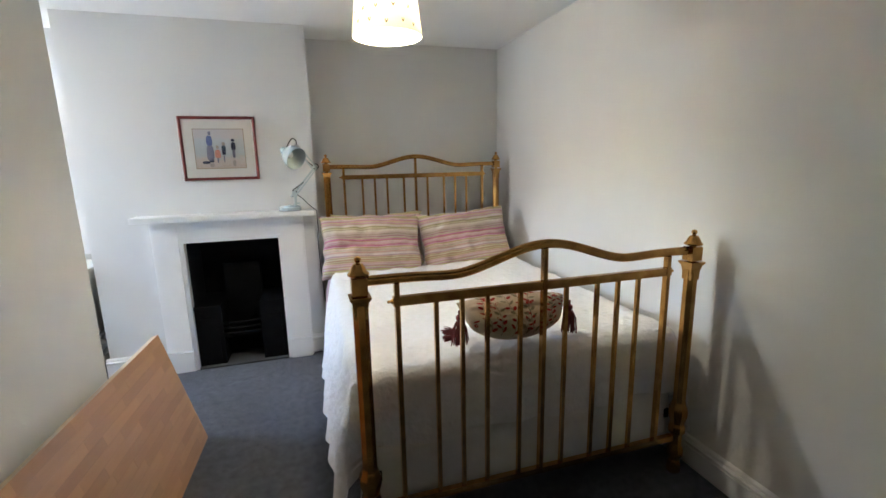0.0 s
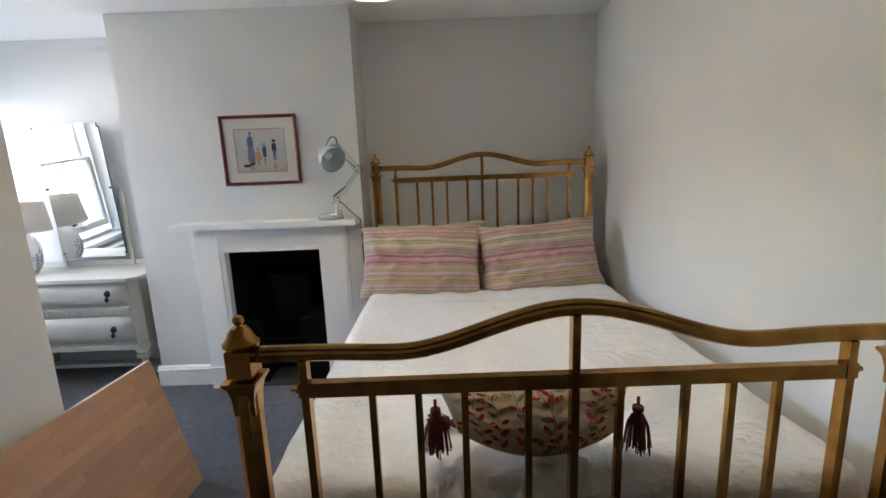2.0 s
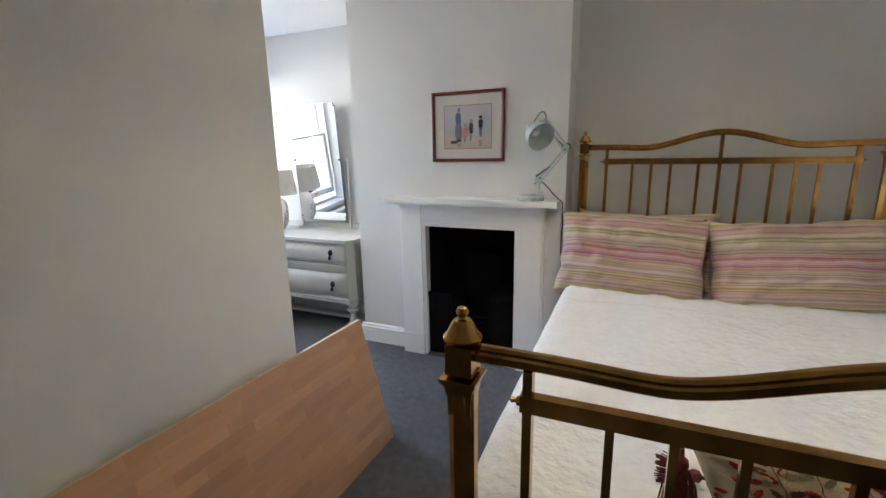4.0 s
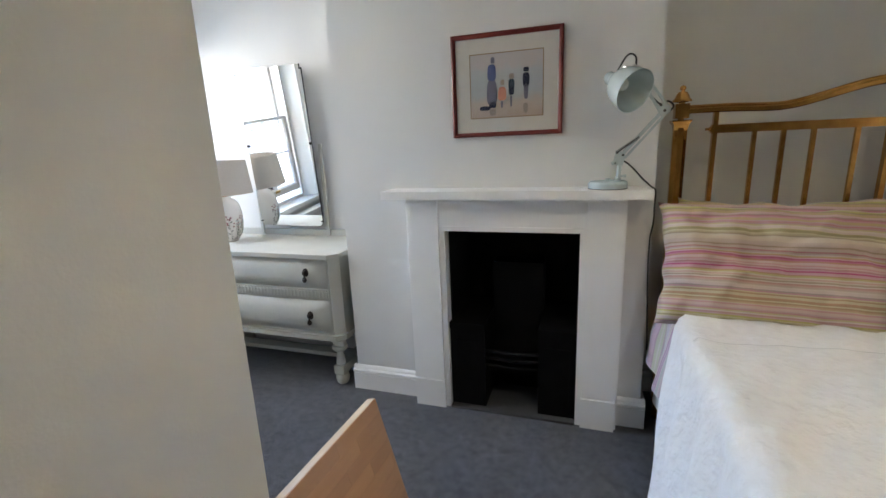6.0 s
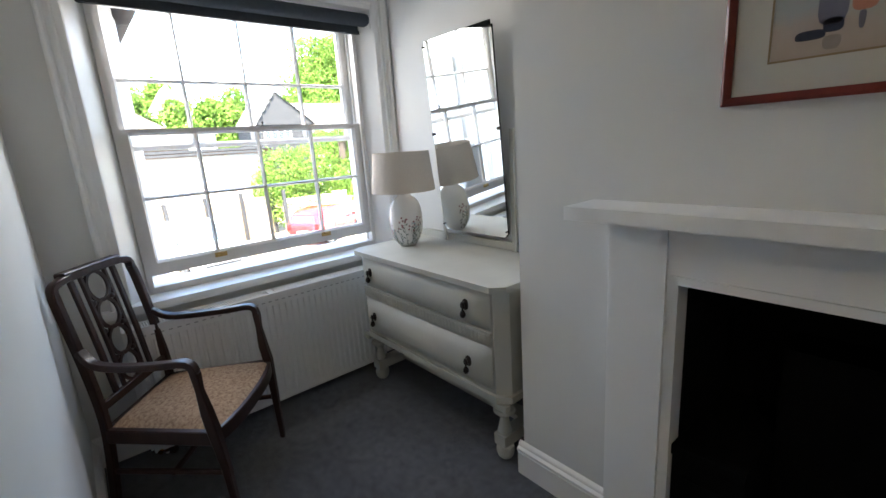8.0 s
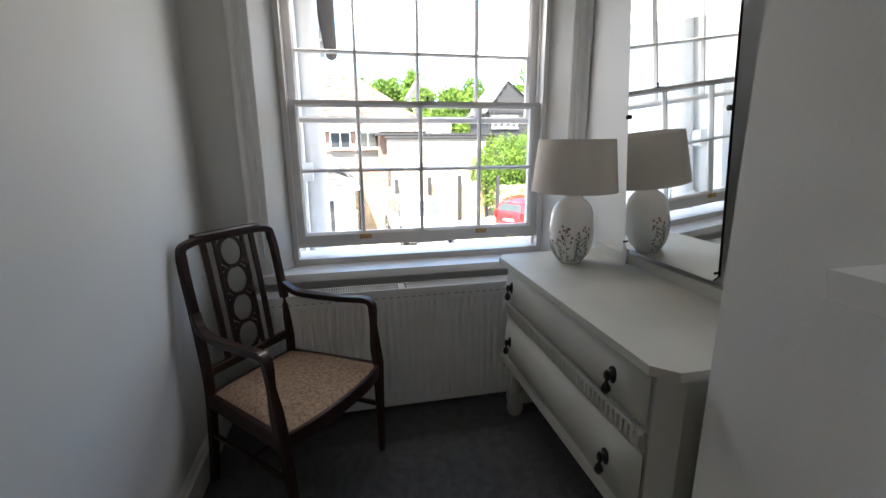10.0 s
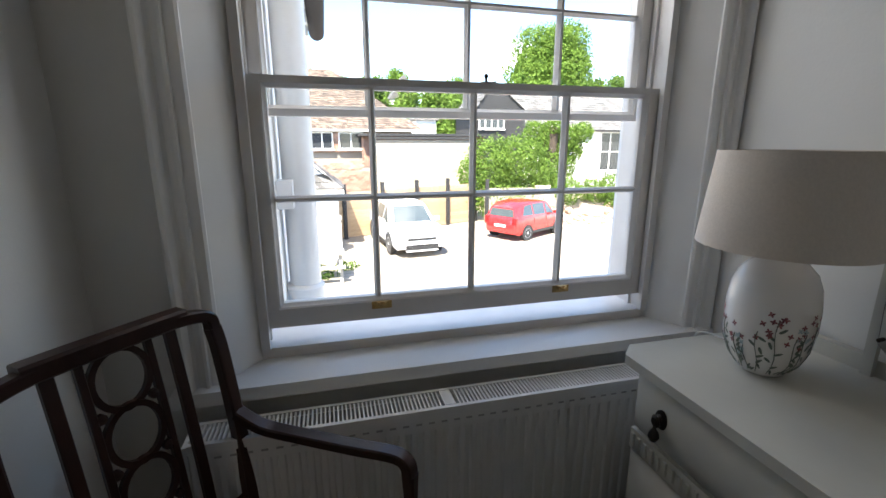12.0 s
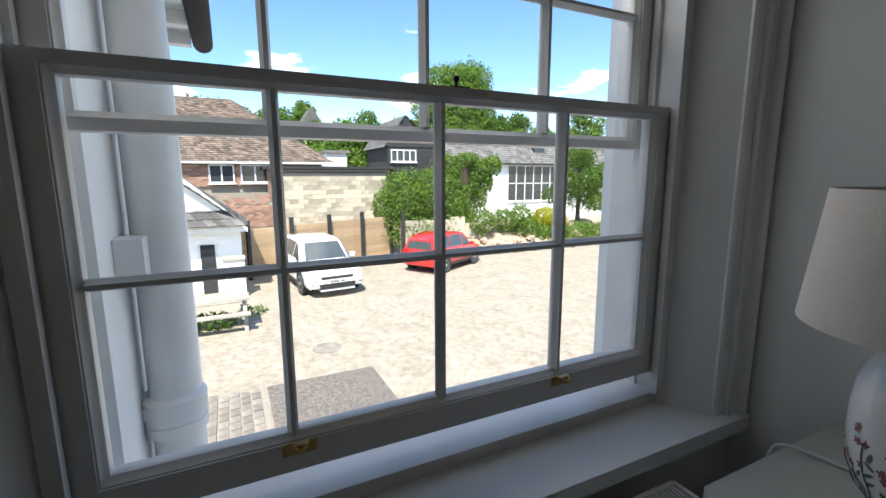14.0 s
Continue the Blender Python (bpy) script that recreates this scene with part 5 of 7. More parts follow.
for args in ((0.30, 0.40, 0.065, 0.20, "slate", 1.25), (0.30, 0.71, 0.055, 0.13, "blue", 1.2, 1), (0.315, 0.90, 0.028, 0.05, "slate", 1.0, 2), (0.445, 0.37, 0.050, 0.11, "coral", 1.35), (0.45, 0.545, 0.028, 0.045, "sand", 1.0, 1), (0.575, 0.50, 0.042, 0.09, "teal", 1.0), (0.575, 0.40, 0.036, 0.06, "navy", 1.0, 1), (0.578, 0.63, 0.035, 0.045, "sand", 1.0, 1), (0.775, 0.56, 0.048, 0.11, "navy", 0.9), (0.775, 0.38, 0.034, 0.12, "slate", 0.8), (0.775, 0.72, 0.034, 0.035, "navy", 1.2, 1), (0.20, 0.15, 0.07, 0.035, "navy", 1.2), (0.31, 0.20, 0.05, 0.05, "navy", 1.0), (0.44, 0.20, 0.02, 0.06, "slate", 0.6), (0.57, 0.24, 0.015, 0.09, "slate", 0.8), (0.31, 0.08, 0.05, 0.05, "sand", 0.8), (0.77, 0.12, 0.035, 0.08, "sand", 0.8)):
    blot(*args)
bm = bmesh.new()
bm.faces.new([bm.verts.new((x, BY - 0.0105, z)) for x, z in ((PX0 + 0.018, PZ0 + 0.018), (PX1 - 0.018, PZ0 + 0.018), (PX1 - 0.018, PZ1 - 0.018), (PX0 + 0.018, PZ1 - 0.018))])
pane = pp("glazing", bm, M_GLASS)
pane.visible_shadow = False

# ---------------------------------------------------------------- desk lamp on the mantel shelf
desk = thing("desk_lamp", (-0.180, 3.225, 1.129), 0, "pale duck-egg enamelled spring-arm desk lamp on the mantel shelf", "lamp")
matrix_ready()


def dp(name, bm, mat, label=""):
    return under(part(name, bm, mat, None, label), desk)


bm = bmesh.new()
lathe(bm, [(0.074, 0.0), (0.076, 0.003), (0.076, 0.022), (0.070, 0.029), (0.030, 0.032), (0.011, 0.033), (0.010, 0.040)], 40, pose(-0.178, 3.266, 1.1295))
dp("base", bm, M_LAMPPAINT)
bm = bmesh.new()
lathe(bm, [(0.0745, -0.0004), (0.0765, 0.0), (0.0765, 0.0026), (0.0745, 0.0028)], 40, pose(-0.178, 3.266, 1.1292))
dp("foot_ring", bm, M_TRIMBLACK, "black rubber foot ring")
J0, J1, J2 = Vector((-0.128, 3.272, 1.258)), Vector((0.010, 3.252, 1.421)), Vector((-0.096, 3.240, 1.578))
bm = bmesh.new()
tube(bm, [(-0.141, 3.270, 1.155), (-0.138, 3.274, 1.19), (-0.136, 3.276, 1.222)], 0.0085, 12)
dp("stem", bm, M_LAMPPAINT)
bm = bmesh.new()
lathe(bm, [(0.013, 0.0), (0.013, 0.012), (0.009, 0.016)], 14, pose(-0.142, 3.269, 1.158))
lathe(bm, [(0.004, 0.0), (0.004, 0.012), (0.006, 0.014), (0.006, 0.020)], 10, pose(-0.130, 3.272, 1.178, 0, 90, 0))
dp("stem_collar", bm, M_LAMPPAINT)
for s in (-1, 1):
    bm = bmesh.new()
    outline = [(-0.026, -0.020), (0.010, -0.026), (0.016, -0.004), (0.020, 0.026), (-0.014, 0.034), (-0.020, 0.010)]
    rings = [[bm.verts.new((-0.136 + x, 3.275 + s * 0.012 + d, 1.245 + z)) for x, z in outline] for d in (-0.0014, 0.0014)]
    for j in range(6):
        bm.faces.new((rings[0][j], rings[0][(j + 1) % 6], rings[1][(j + 1) % 6], rings[1][j]))
    bm.faces.new(rings[0])
    bm.faces.new(rings[1])
    dp("bracket_plate", bm, M_LAMPPAINT)
    for x, z in ((0.010, 0.016), (-0.012, 0.026), (-0.020, -0.014)):
        bm = bmesh.new()
        lathe(bm, [(0.005, 0.0), (0.005, 0.004), (0.003, 0.006)], 10, pose(-0.136 + x, 3.275 + s * 0.0136, 1.245 + z, -90 * s, 0, 0))
        dp("bolt", bm, M_STEELDARK)
bm = bmesh.new()
tube(bm, [(-0.152, 3.264, 1.236), (-0.166, 3.258, 1.228)], 0.007, 10)
dp("wing_nut", bm, M_LAMPPAINT)


def arm_bar(name, a, b, w, h, mat=None):
    """A thin rectangular channel from a to b."""
    bm = bmesh.new()
    ax = (b - a).normalized()
    up = ax.cross(Vector((0, 1, 0))).normalized()
    sweep(bm, [a, b], [(-w, -h), (w, -h), (w, h), (-w, h)], up)
    dp(name, bm, mat or M_LAMPPAINT)


D0 = (J1 - J0).normalized()
N0 = D0.cross(Vector((0, 1, 0))).normalized()
arm_bar("lower_arm", J0 + N0 * 0.004, J1 + N0 * 0.004, 0.0055, 0.0062)
arm_bar("lower_arm", J0 - N0 * 0.014, J1 - N0 * 0.012, 0.0038, 0.0042)
for s in (-1, 1):
    bm = bmesh.new()
    a, b = Vector((-0.150, 3.268 + s * 0.009, 1.272)), J0.lerp(J1, 0.42) + Vector((0, s * 0.009, 0.002))
    ax = (b - a).normalized()
    q = ax.to_track_quat("Z", "X").to_matrix()
    tube(bm, [a + ax * (b - a).length * i / 96 + q @ Vector((0.0046 * math.cos(i * 1.05), 0.0046 * math.sin(i * 1.05), 0)) for i in range(97)], 0.0015, 4)
    dp("spring", bm, M_STEELDARK, "dark steel spring")
for s in (-1, 1):
    bm = bmesh.new()
    box(bm, -0.017, 0.017, -0.0012, 0.0012, -0.024, 0.020, Matrix.Translation(J1 + Vector((-0.004, s * 0.010, 0.006))) @ pose(0, 0, 0, 0, -30, 0))
    dp("elbow_plate", bm, M_LAMPPAINT)
bm = bmesh.new()
tube(bm, [J1 + Vector((0.0, -0.016, 0)), J1 + Vector((0.0, 0.016, 0))], 0.0055, 12)
tube(bm, [J1 + Vector((-0.014, -0.015, 0.020)), J1 + Vector((-0.014, 0.015, 0.020))], 0.0045, 12)
dp("elbow_pin", bm, M_STEELDARK)
D1 = (J2 - J1).normalized()
N1 = D1.cross(Vector((0, 1, 0))).normalized()
arm_bar("upper_arm", J1 + N1 * 0.012, J2 + N1 * 0.008, 0.0045, 0.0050)
arm_bar("upper_arm", J1 - N1 * 0.020 - D1 * 0.012, J2 - N1 * 0.008, 0.0045, 0.0050)
axis = Vector((0.60, -0.66, -0.44)).normalized()
HM = Matrix.Translation(Vector((-0.100, 3.140, 1.486)) - axis * 0.055) @ axis.to_track_quat("Z", "Y").to_matrix().to_4x4() @ Matrix.Diagonal((1.03, 1.03, 1.03, 1))
bm = bmesh.new()
outer = [(0.010, -0.100), (0.020, -0.099), (0.0235, -0.094), (0.024, -0.070), (0.028, -0.063), (0.040, -0.053), (0.056, -0.034), (0.068, -0.008), (0.0745, 0.022), (0.077, 0.045), (0.0775, 0.048)]
inner = [(0.0755, 0.047), (0.073, 0.022), (0.066, -0.008), (0.054, -0.032), (0.036, -0.050), (0.010, -0.056)]
lathe(bm, outer + inner, 44, HM)
dp("shade", bm, M_LAMPPAINT)
bm = bmesh.new()
lathe(bm, [(0.010, -0.055), (0.013, -0.045), (0.022, -0.030), (0.024, -0.018), (0.018, -0.008), (0.004, -0.004)], 16, HM)
dp("bulb", bm, M_CERAMIC)
bm = bmesh.new()
box(bm, -0.017, 0.017, -0.008, 0.008, -0.014, 0.012, Matrix.Translation(J2) @ pose(0, 0, 0, 0, 25, 0))
bmesh.ops.bevel(bm, geom=bm.edges[:], offset=0.003, segments=2, affect="EDGES")
tube(bm, [J2, HM @ Vector((0, 0.052, -0.040))], 0.007, 10)
dp("swivel", bm, M_STEEL)
bm = bmesh.new()
tube(bm, spline([(-0.165, 3.215, 1.570), (-0.150, 3.222, 1.597), (-0.134, 3.228, 1.622), (-0.118, 3.230, 1.630), (-0.101, 3.232, 1.618), (-0.098, 3.238, 1.592), J2 + Vector((0.004, 0.008, -0.03)), J1 + Vector((-0.02, 0.012, 0.03)), J1 + Vector((0.012, 0.0, 0.034)), J1 + Vector((0.030, -0.004, 0.014)), J1 + Vector((0.010, 0.004, -0.012))], 7), 0.0034, 8)
dp("hanging_flex", bm, M_BLACKFLEX, "looped dark flex")
bm = bmesh.new()
tube(bm, spline([(-0.126, 3.276, 1.240), (-0.105, 3.274, 1.226), (-0.078, 3.272, 1.200), (-0.050, 3.272, 1.168), (-0.014, 3.275, 1.134), (0.003, 3.278, 1.118), (0.004, 3.285, 1.05), (0.006, 3.300, 0.98), (-0.001, 3.315, 0.90), (0.004, 3.325, 0.7), (0.02, 3.33, 0.4)], 7), 0.0034, 7)
dp("mains_flex", bm, M_BLACKFLEX, "dark mains flex")

# ---------------------------------------------------------------- pendant
pend = thing("pendant_lamp", (0.341, 1.955, CEIL), 0, "lit pendant lamp with a cream drum shade printed with small bees", "lamp")
matrix_ready()
PC = (0.341, 1.955)
shade_m = bpy.data.materials.new("cream_bee_print_shade")
shade_m.use_nodes = True
n_, l_ = shade_m.node_tree.nodes, shade_m.node_tree.links
pb = n_["Principled BSDF"]
dif, trl, mxs = n_.new("ShaderNodeBsdfDiffuse"), n_.new("ShaderNodeBsdfTranslucent"), n_.new("ShaderNodeMixShader")
for b_ in (dif, trl):
    b_.inputs["Color"].default_value = (0.82, 0.77, 0.62, 1)
mxs.inputs[0].default_value = 0.26
l_.new(dif.outputs[0], mxs.inputs[1])
l_.new(trl.outputs[0], mxs.inputs[2])
l_.new(mxs.outputs[0], n_["Material Output"].inputs["Surface"])
n_.remove(pb)
bm = bmesh.new()
rings = []
for r, z in ((0.150, 1.985), (0.152, 1.985), (0.128, 2.205), (0.126, 2.205), (0.149, 1.987)):
    rings.append([bm.verts.new((PC[0] + r * math.cos(2 * math.pi * i / 48), PC[1] + r * math.sin(2 * math.pi * i / 48), z)) for i in range(48)])
for a, b in zip(rings, rings[1:]):
    for i in range(48):
        bm.faces.new((a[i], a[(i + 1) % 48], b[(i + 1) % 48], b[i]))
psh = under(part("shade", bm, shade_m, angle=40), pend)
matrix_ready()
M_BEE = material("printed_brown_motif", (0.10, 0.06, 0.03), 0.8)
rnd = random.Random(3)
for row in range(4):
    for k in range(14):
        a = 2 * math.pi * (k + 0.5 * (row % 2)) / 14 + rnd.uniform(-0.1, 0.1)
        z = 2.015 + row * 0.052 + rnd.uniform(-0.008, 0.008)
        r = 0.1528 - (z - 1.985) * 0.109
        bm = bmesh.new()
        for sa, sz, da, dz in ((0, 0, 0.030, 0.0045), (0.03, 0.007, 0.016, 0.005), (-0.03, 0.007, 0.016, 0.005)):
            bm.faces.new([bm.verts.new((PC[0] + r * math.cos(a + sa + da * math.cos(t)), PC[1] + r * math.sin(a + sa + da * math.cos(t)), z + sz + dz * math.sin(t))) for t in [math.pi * q / 4 for q in range(8)]])
        under(part("bee_print", bm, M_BEE), psh)
bm = bmesh.new()
tube(bm, [(PC[0], PC[1], CEIL - 0.02), (PC[0], PC[1], 2.19)], 0.0032, 8)
under(part("flex", bm, M_WHITEFLEX), pend)
bm = bmesh.new()
lathe(bm, [(0.050, CEIL - 0.0005), (0.050, CEIL - 0.012), (0.030, CEIL - 0.024), (0.008, CEIL - 0.034)], 24, pose(*PC, 0))
under(part("ceiling_rose", bm, M_WHITEFLEX), pend)
bm = bmesh.new()
lathe(bm, [(0.018, 2.195), (0.018, 2.140), (0.014, 2.135)], 14, pose(*PC, 0))
for k in range(3):
    a = 2 * math.pi * k / 3
    tube(bm, [(PC[0] + 0.015 * math.cos(a), PC[1] + 0.015 * math.sin(a), 2.19), (PC[0] + 0.127 * math.cos(a), PC[1] + 0.127 * math.sin(a), 2.203)], 0.0016, 5)
under(part("lamp_holder", bm, M_WHITEFLEX), pend)
bulb_m = bpy.data.materials.new("lit_bulb_glass")
bulb_m.use_nodes = True
bb = bulb_m.node_tree.nodes["Principled BSDF"]
bb.inputs["Base Color"].default_value = (0.9, 0.85, 0.75, 1)
bb.inputs["Emission Color"].default_value, bb.inputs["Emission Strength"].default_value = (1.0, 0.88, 0.70, 1), BULB_GLOW
bm = bmesh.new()
lathe(bm, [(0.013, 2.134), (0.016, 2.12), (0.030, 2.085), (0.031, 2.065), (0.022, 2.044), (0.006, 2.036)], 20, pose(*PC, 0))
under(part("bulb", bm, bulb_m), pend)

# ---------------------------------------------------------------- leaning board
board = thing("timber_board", (-0.667, 2.367, 0), 0, "beech stave worktop board leaning against the wall", "board")
B0, BUP, BAL = BOARD_FOOT, BOARD_UP, BOARD_ALONG
bx, bz = BUP.normalized(), BAL.normalized()
by = bz.cross(bx).normalized()            # the board's normal
bz = bx.cross(by).normalized()
BM = Matrix((( bx.x, bz.x, by.x, B0.x), (bx.y, bz.y, by.y, B0.y), (bx.z, bz.z, by.z, B0.z), (0, 0, 0, 1)))
BH, BL, BT = BOARD_SIZE
# local x: up the board, y: along it away from the camera's end, z: out of its face
bm = boxes((0.0, BH, 0.0, BL, -BT, -0.004))
core = part("core", bm, M_RAWEDGE, None, "pale cut edges", bevel=0.001)
core.matrix_world = BM
matrix_ready()
under(core, board)
rnd = random.Random(9)
stave_w = BH / 15
bm = boxes((0.0003, stave_w - 0.0003, 0.0, 0.2995, -0.004, 0.0))
s0 = part("stave", bm, M_STAVE)
first = True
for i in range(15):
    y = -rnd.uniform(0, 0.29)
    while y < BL - 0.01:
        a, b = max(y, 0), min(y + 0.3, BL)
        s_ = s0 if first else s0.copy()
        if not first:
            scene.collection.objects.link(s_)
        first = False
        s_.matrix_world = BM @ Matrix.Translation((i * stave_w, a, 0)) @ Matrix.Diagonal((1, (b - a) / 0.3, 1, 1))
        under_m = s_.matrix_world.copy()
        s_.parent = board
        s_.matrix_parent_inverse = board.matrix_world.inverted()
        s_.matrix_world = under_m
        y += 0.3

# ================================================================ outside
G = -2.30
M_GRAVEL = material("pale_gravel", (0.43, 0.38, 0.315), 0.95, color2=(0.19, 0.16, 0.125), scale=6, detail=12, fine=0.8, bump=1.0, bump_scale=30, spec=0.1, big=0.10)
M_SETTS = material("grey_stone_setts", (0.27, 0.235, 0.20), 0.9, color2=(0.17, 0.15, 0.13), scale=6, bump=0.8, bump_scale=14, vary=0.2)
M_DARKGROUND = material("mottled_dark_ground", (0.19, 0.165, 0.145), 0.95, color2=(0.09, 0.078, 0.07), scale=18, detail=9, bump=0.8, bump_scale=60)
M_BRICK = material("weathered_red_brick", (0.38, 0.23, 0.165), 0.9, color2=(0.23, 0.135, 0.10), scale=5, bump=0.4, bump_scale=30, vary=0.38)
M_BLOCK = material("pale_concrete_block", (0.46, 0.41, 0.32), 0.95, color2=(0.36, 0.31, 0.24), scale=4, bump=0.5, bump_scale=25, vary=0.3)
M_MORTAR = material("lime_mortar", (0.30, 0.265, 0.22), 0.95, bump=0.4)
M_TILE = material("clay_roof_tile", (0.185, 0.135, 0.105), 0.9, color2=(0.085, 0.068, 0.057), scale=2.5, bump=0.5, bump_scale=20, vary=0.25)
M_SLATE = material("grey_slate", (0.145, 0.138, 0.13), 0.8, color2=(0.085, 0.083, 0.082), scale=3, bump=0.4, bump_scale=18, vary=0.2)
M_TIMBER = material("pale_fence_board", (0.46, 0.33, 0.20), 0.85, color2=(0.32, 0.215, 0.125), scale=4, stretch=(1, 1, 5), bump=0.3, bump_scale=30, vary=0.15)
M_GREYWOOD = material("silvered_timber", (0.40, 0.37, 0.32), 0.85, color2=(0.28, 0.255, 0.22), scale=8, stretch=(1, 0.3, 1), bump=0.4, bump_scale=30)
M_BLACKWOOD = material("black_weatherboard", (0.030, 0.029, 0.030), 0.7, color2=(0.018, 0.018, 0.019), scale=6, bump=0.3)
M_PVC = material("white_painted_pipe", (0.76, 0.76, 0.76), 0.4, color2=(0.70, 0.70, 0.70), scale=8)
M_GREYGUTTER = material("dark_iron_gutter", (0.055, 0.05, 0.05), 0.85, color2=(0.035, 0.032, 0.032), scale=10, spec=0.15)
M_DARKPANE = material("dark_window_pane", (0.035, 0.04, 0.045), 0.08, scale=3)
M_WHITEFRAME = material("white_window_paint", (0.78, 0.78, 0.76), 0.4)
M_REDCAR = material("red_car_paint", (0.50, 0.022, 0.022), 0.25, color2=(0.47, 0.020, 0.020), scale=3, coat=0.8)
M_WHITECAR = material("white_car_paint", (0.80, 0.80, 0.81), 0.25, color2=(0.78, 0.78, 0.79), scale=3, coat=0.8)
M_TYRE = material("tyre_rubber", (0.025, 0.025, 0.026), 0.85)
M_ALLOY = material("alloy_wheel", (0.70, 0.70, 0.71), 0.45, 0.3)
M_TRIM = material("black_plastic_trim", (0.022, 0.022, 0.023), 0.55)
M_CARGLASS = material("car_glass", (0.06, 0.075, 0.08), 0.05, spec=0.8)
M_LIGHT = material("headlamp_lens", (0.55, 0.57, 0.58), 0.1, 0.3)
M_TAIL = material("red_lamp_lens", (0.45, 0.02, 0.02), 0.15)
M_PLATE = material("number_plate", (0.75, 0.75, 0.72), 0.4)
M_BARK = material("tree_bark", (0.085, 0.062, 0.045), 0.95, color2=(0.045, 0.035, 0.027), scale=6, stretch=(1, 1, 0.25), bump=0.9, bump_scale=18)
M_RUBBLE = material("sandy_rubble", (0.44, 0.34, 0.26), 0.95, color2=(0.33, 0.24, 0.18), scale=3, bump=0.8, bump_scale=12, vary=0.2)


def leafy(name, c1, c2):
    """Leaf material, a little light shining through, with random shade leaf by leaf."""
    m = bpy.data.materials.new(name)
    m.use_nodes = True
    n, l = m.node_tree.nodes, m.node_tree.links
    n.remove(n["Principled BSDF"])
    geo = n.new("ShaderNodeNewGeometry")
    ramp = n.new("ShaderNodeValToRGB")
    ramp.color_ramp.elements[0].color, ramp.color_ramp.elements[1].color = (*c1, 1), (*c2, 1)
    l.new(geo.outputs["Random Per Island"], ramp.inputs["Fac"])
    d, t, mx_ = n.new("ShaderNodeBsdfDiffuse"), n.new("ShaderNodeBsdfTranslucent"), n.new("ShaderNodeMixShader")
    mx_.inputs[0].default_value = 0.45
    for b in (d, t):
        l.new(ramp.outputs["Color"], b.inputs["Color"])
    l.new(d.outputs[0], mx_.inputs[1])
    l.new(t.outputs[0], mx_.inputs[2])
    l.new(mx_.outputs[0], n["Material Output"].inputs["Surface"])
    return m


M_LEAF_A = leafy("mid_green_leaves", (0.075, 0.135, 0.025), (0.20, 0.31, 0.068))
M_LEAF_B = leafy("dark_green_leaves", (0.055, 0.105, 0.024), (0.16, 0.25, 0.058))
M_LEAF_Y = leafy("yellow_green_leaves", (0.22, 0.26, 0.02), (0.50, 0.46, 0.03))

# ---- ground
ground = tagged(part("ground", boxes((-400, XO + 0.001, -250, 250, G - 0.3, G)), M_GRAVEL), "pale sunlit gravel yard", "ground", kind="structure")
tagged(part("pavement", boxes((-9.95, XO, -2.0, 2.98, G, G + 0.012)), M_MORTAR), "grey stone setts beside the house", "pavement", kind="structure")
pave = bpy.data.objects["pavement"]
matrix_ready()
bm = boxes((-0.095, 0.095, -0.065, 0.065, 0, 0.022))
sett0 = part("sett", bm, M_SETTS, smooth=False)
rnd = random.Random(2)
first = True
for i in range(24):
    for j in range(12):
        x, y = -4.9 - i * 0.212 - 0.1 * (j % 2), 1.05 + j * 0.16
        s_ = sett0 if first else sett0.copy()
        if not first:
            scene.collection.objects.link(s_)
        first = False
        s_.parent = pave
        s_.matrix_world = pose(x, y, G + 0.006 + rnd.uniform(0, 0.008), rnd.uniform(-2, 2), rnd.uniform(-2, 2), rnd.uniform(-3, 3))
tagged(part("dark_ground_strip", boxes((-9.98, XO - 0.02, 3.0, 4.9, G, G + 0.008)), M_DARKGROUND), "mottled dark grey-brown strip of ground in front of the house", "road", kind="structure")
bm = bmesh.new()
lathe(bm, [(0.30, 0), (0.30, 0.012), (0.27, 0.012), (0.27, 0.008), (0.02, 0.008)], 28, pose(-11.3, 4.3, G))
tagged(part("manhole_cover", bm, M_SETTS), "round iron manhole cover set in the gravel", "manhole cover")

# ---- the house's own roof and projecting wing
setting("house_roof", boxes((-3.62, 2.2, -2.4, 4.10, 3.45, 3.62)), M_SLATE, "slate roof of the house with its eaves", category="roof")
setting("wall_house_end", boxes((-2.93, 1.9, 4.09, 4.12, -2.6, 3.45)), M_STUCCO, "white stuccoed end wall of the house", category="wall")
WY = 2.395
wing = thing("house_wing", (-4.4, 1.6, G), 0, "white stuccoed projecting wing with slate eaves and an iron gutter", "building")
matrix_ready()
under(part("wall", boxes((-5.22, XO - 0.001, -1.0, WY, G, 2.10)), M_STUCCO), wing)
roof = under(part("soffit", boxes((-5.26, XO - 0.002, -1.2, WY + 0.13, 2.105, 2.16)), M_WHITEFRAME), wing)
for i in range(6):
    under(part("eaves_bracket", boxes((-5.2 + i * 0.36, -5.13 + i * 0.36, WY + 0.001, WY + 0.11, 2.04, 2.104)), M_WHITEFRAME), wing)
bm = bmesh.new()
v = [bm.verts.new(p) for p in ((-5.28, WY + 0.15, 2.165), (XO - 0.002, WY + 0.15, 2.165), (XO - 0.002, -1.2, 3.9), (-5.28, -1.2, 3.9), (-5.28, WY + 0.15, 2.19), (XO - 0.002, WY + 0.15, 2.19), (XO - 0.002, -1.2, 3.93), (-5.28, -1.2, 3.93))]
for q in ((0, 1, 2, 3), (4, 7, 6, 5), (0, 4, 5, 1), (1, 5, 6, 2), (2, 6, 7, 3), (3, 7, 4, 0)):
    bm.faces.new([v[i] for i in q])
under(part("roof_slope", bm, M_SLATE), wing)
bm = bmesh.new()
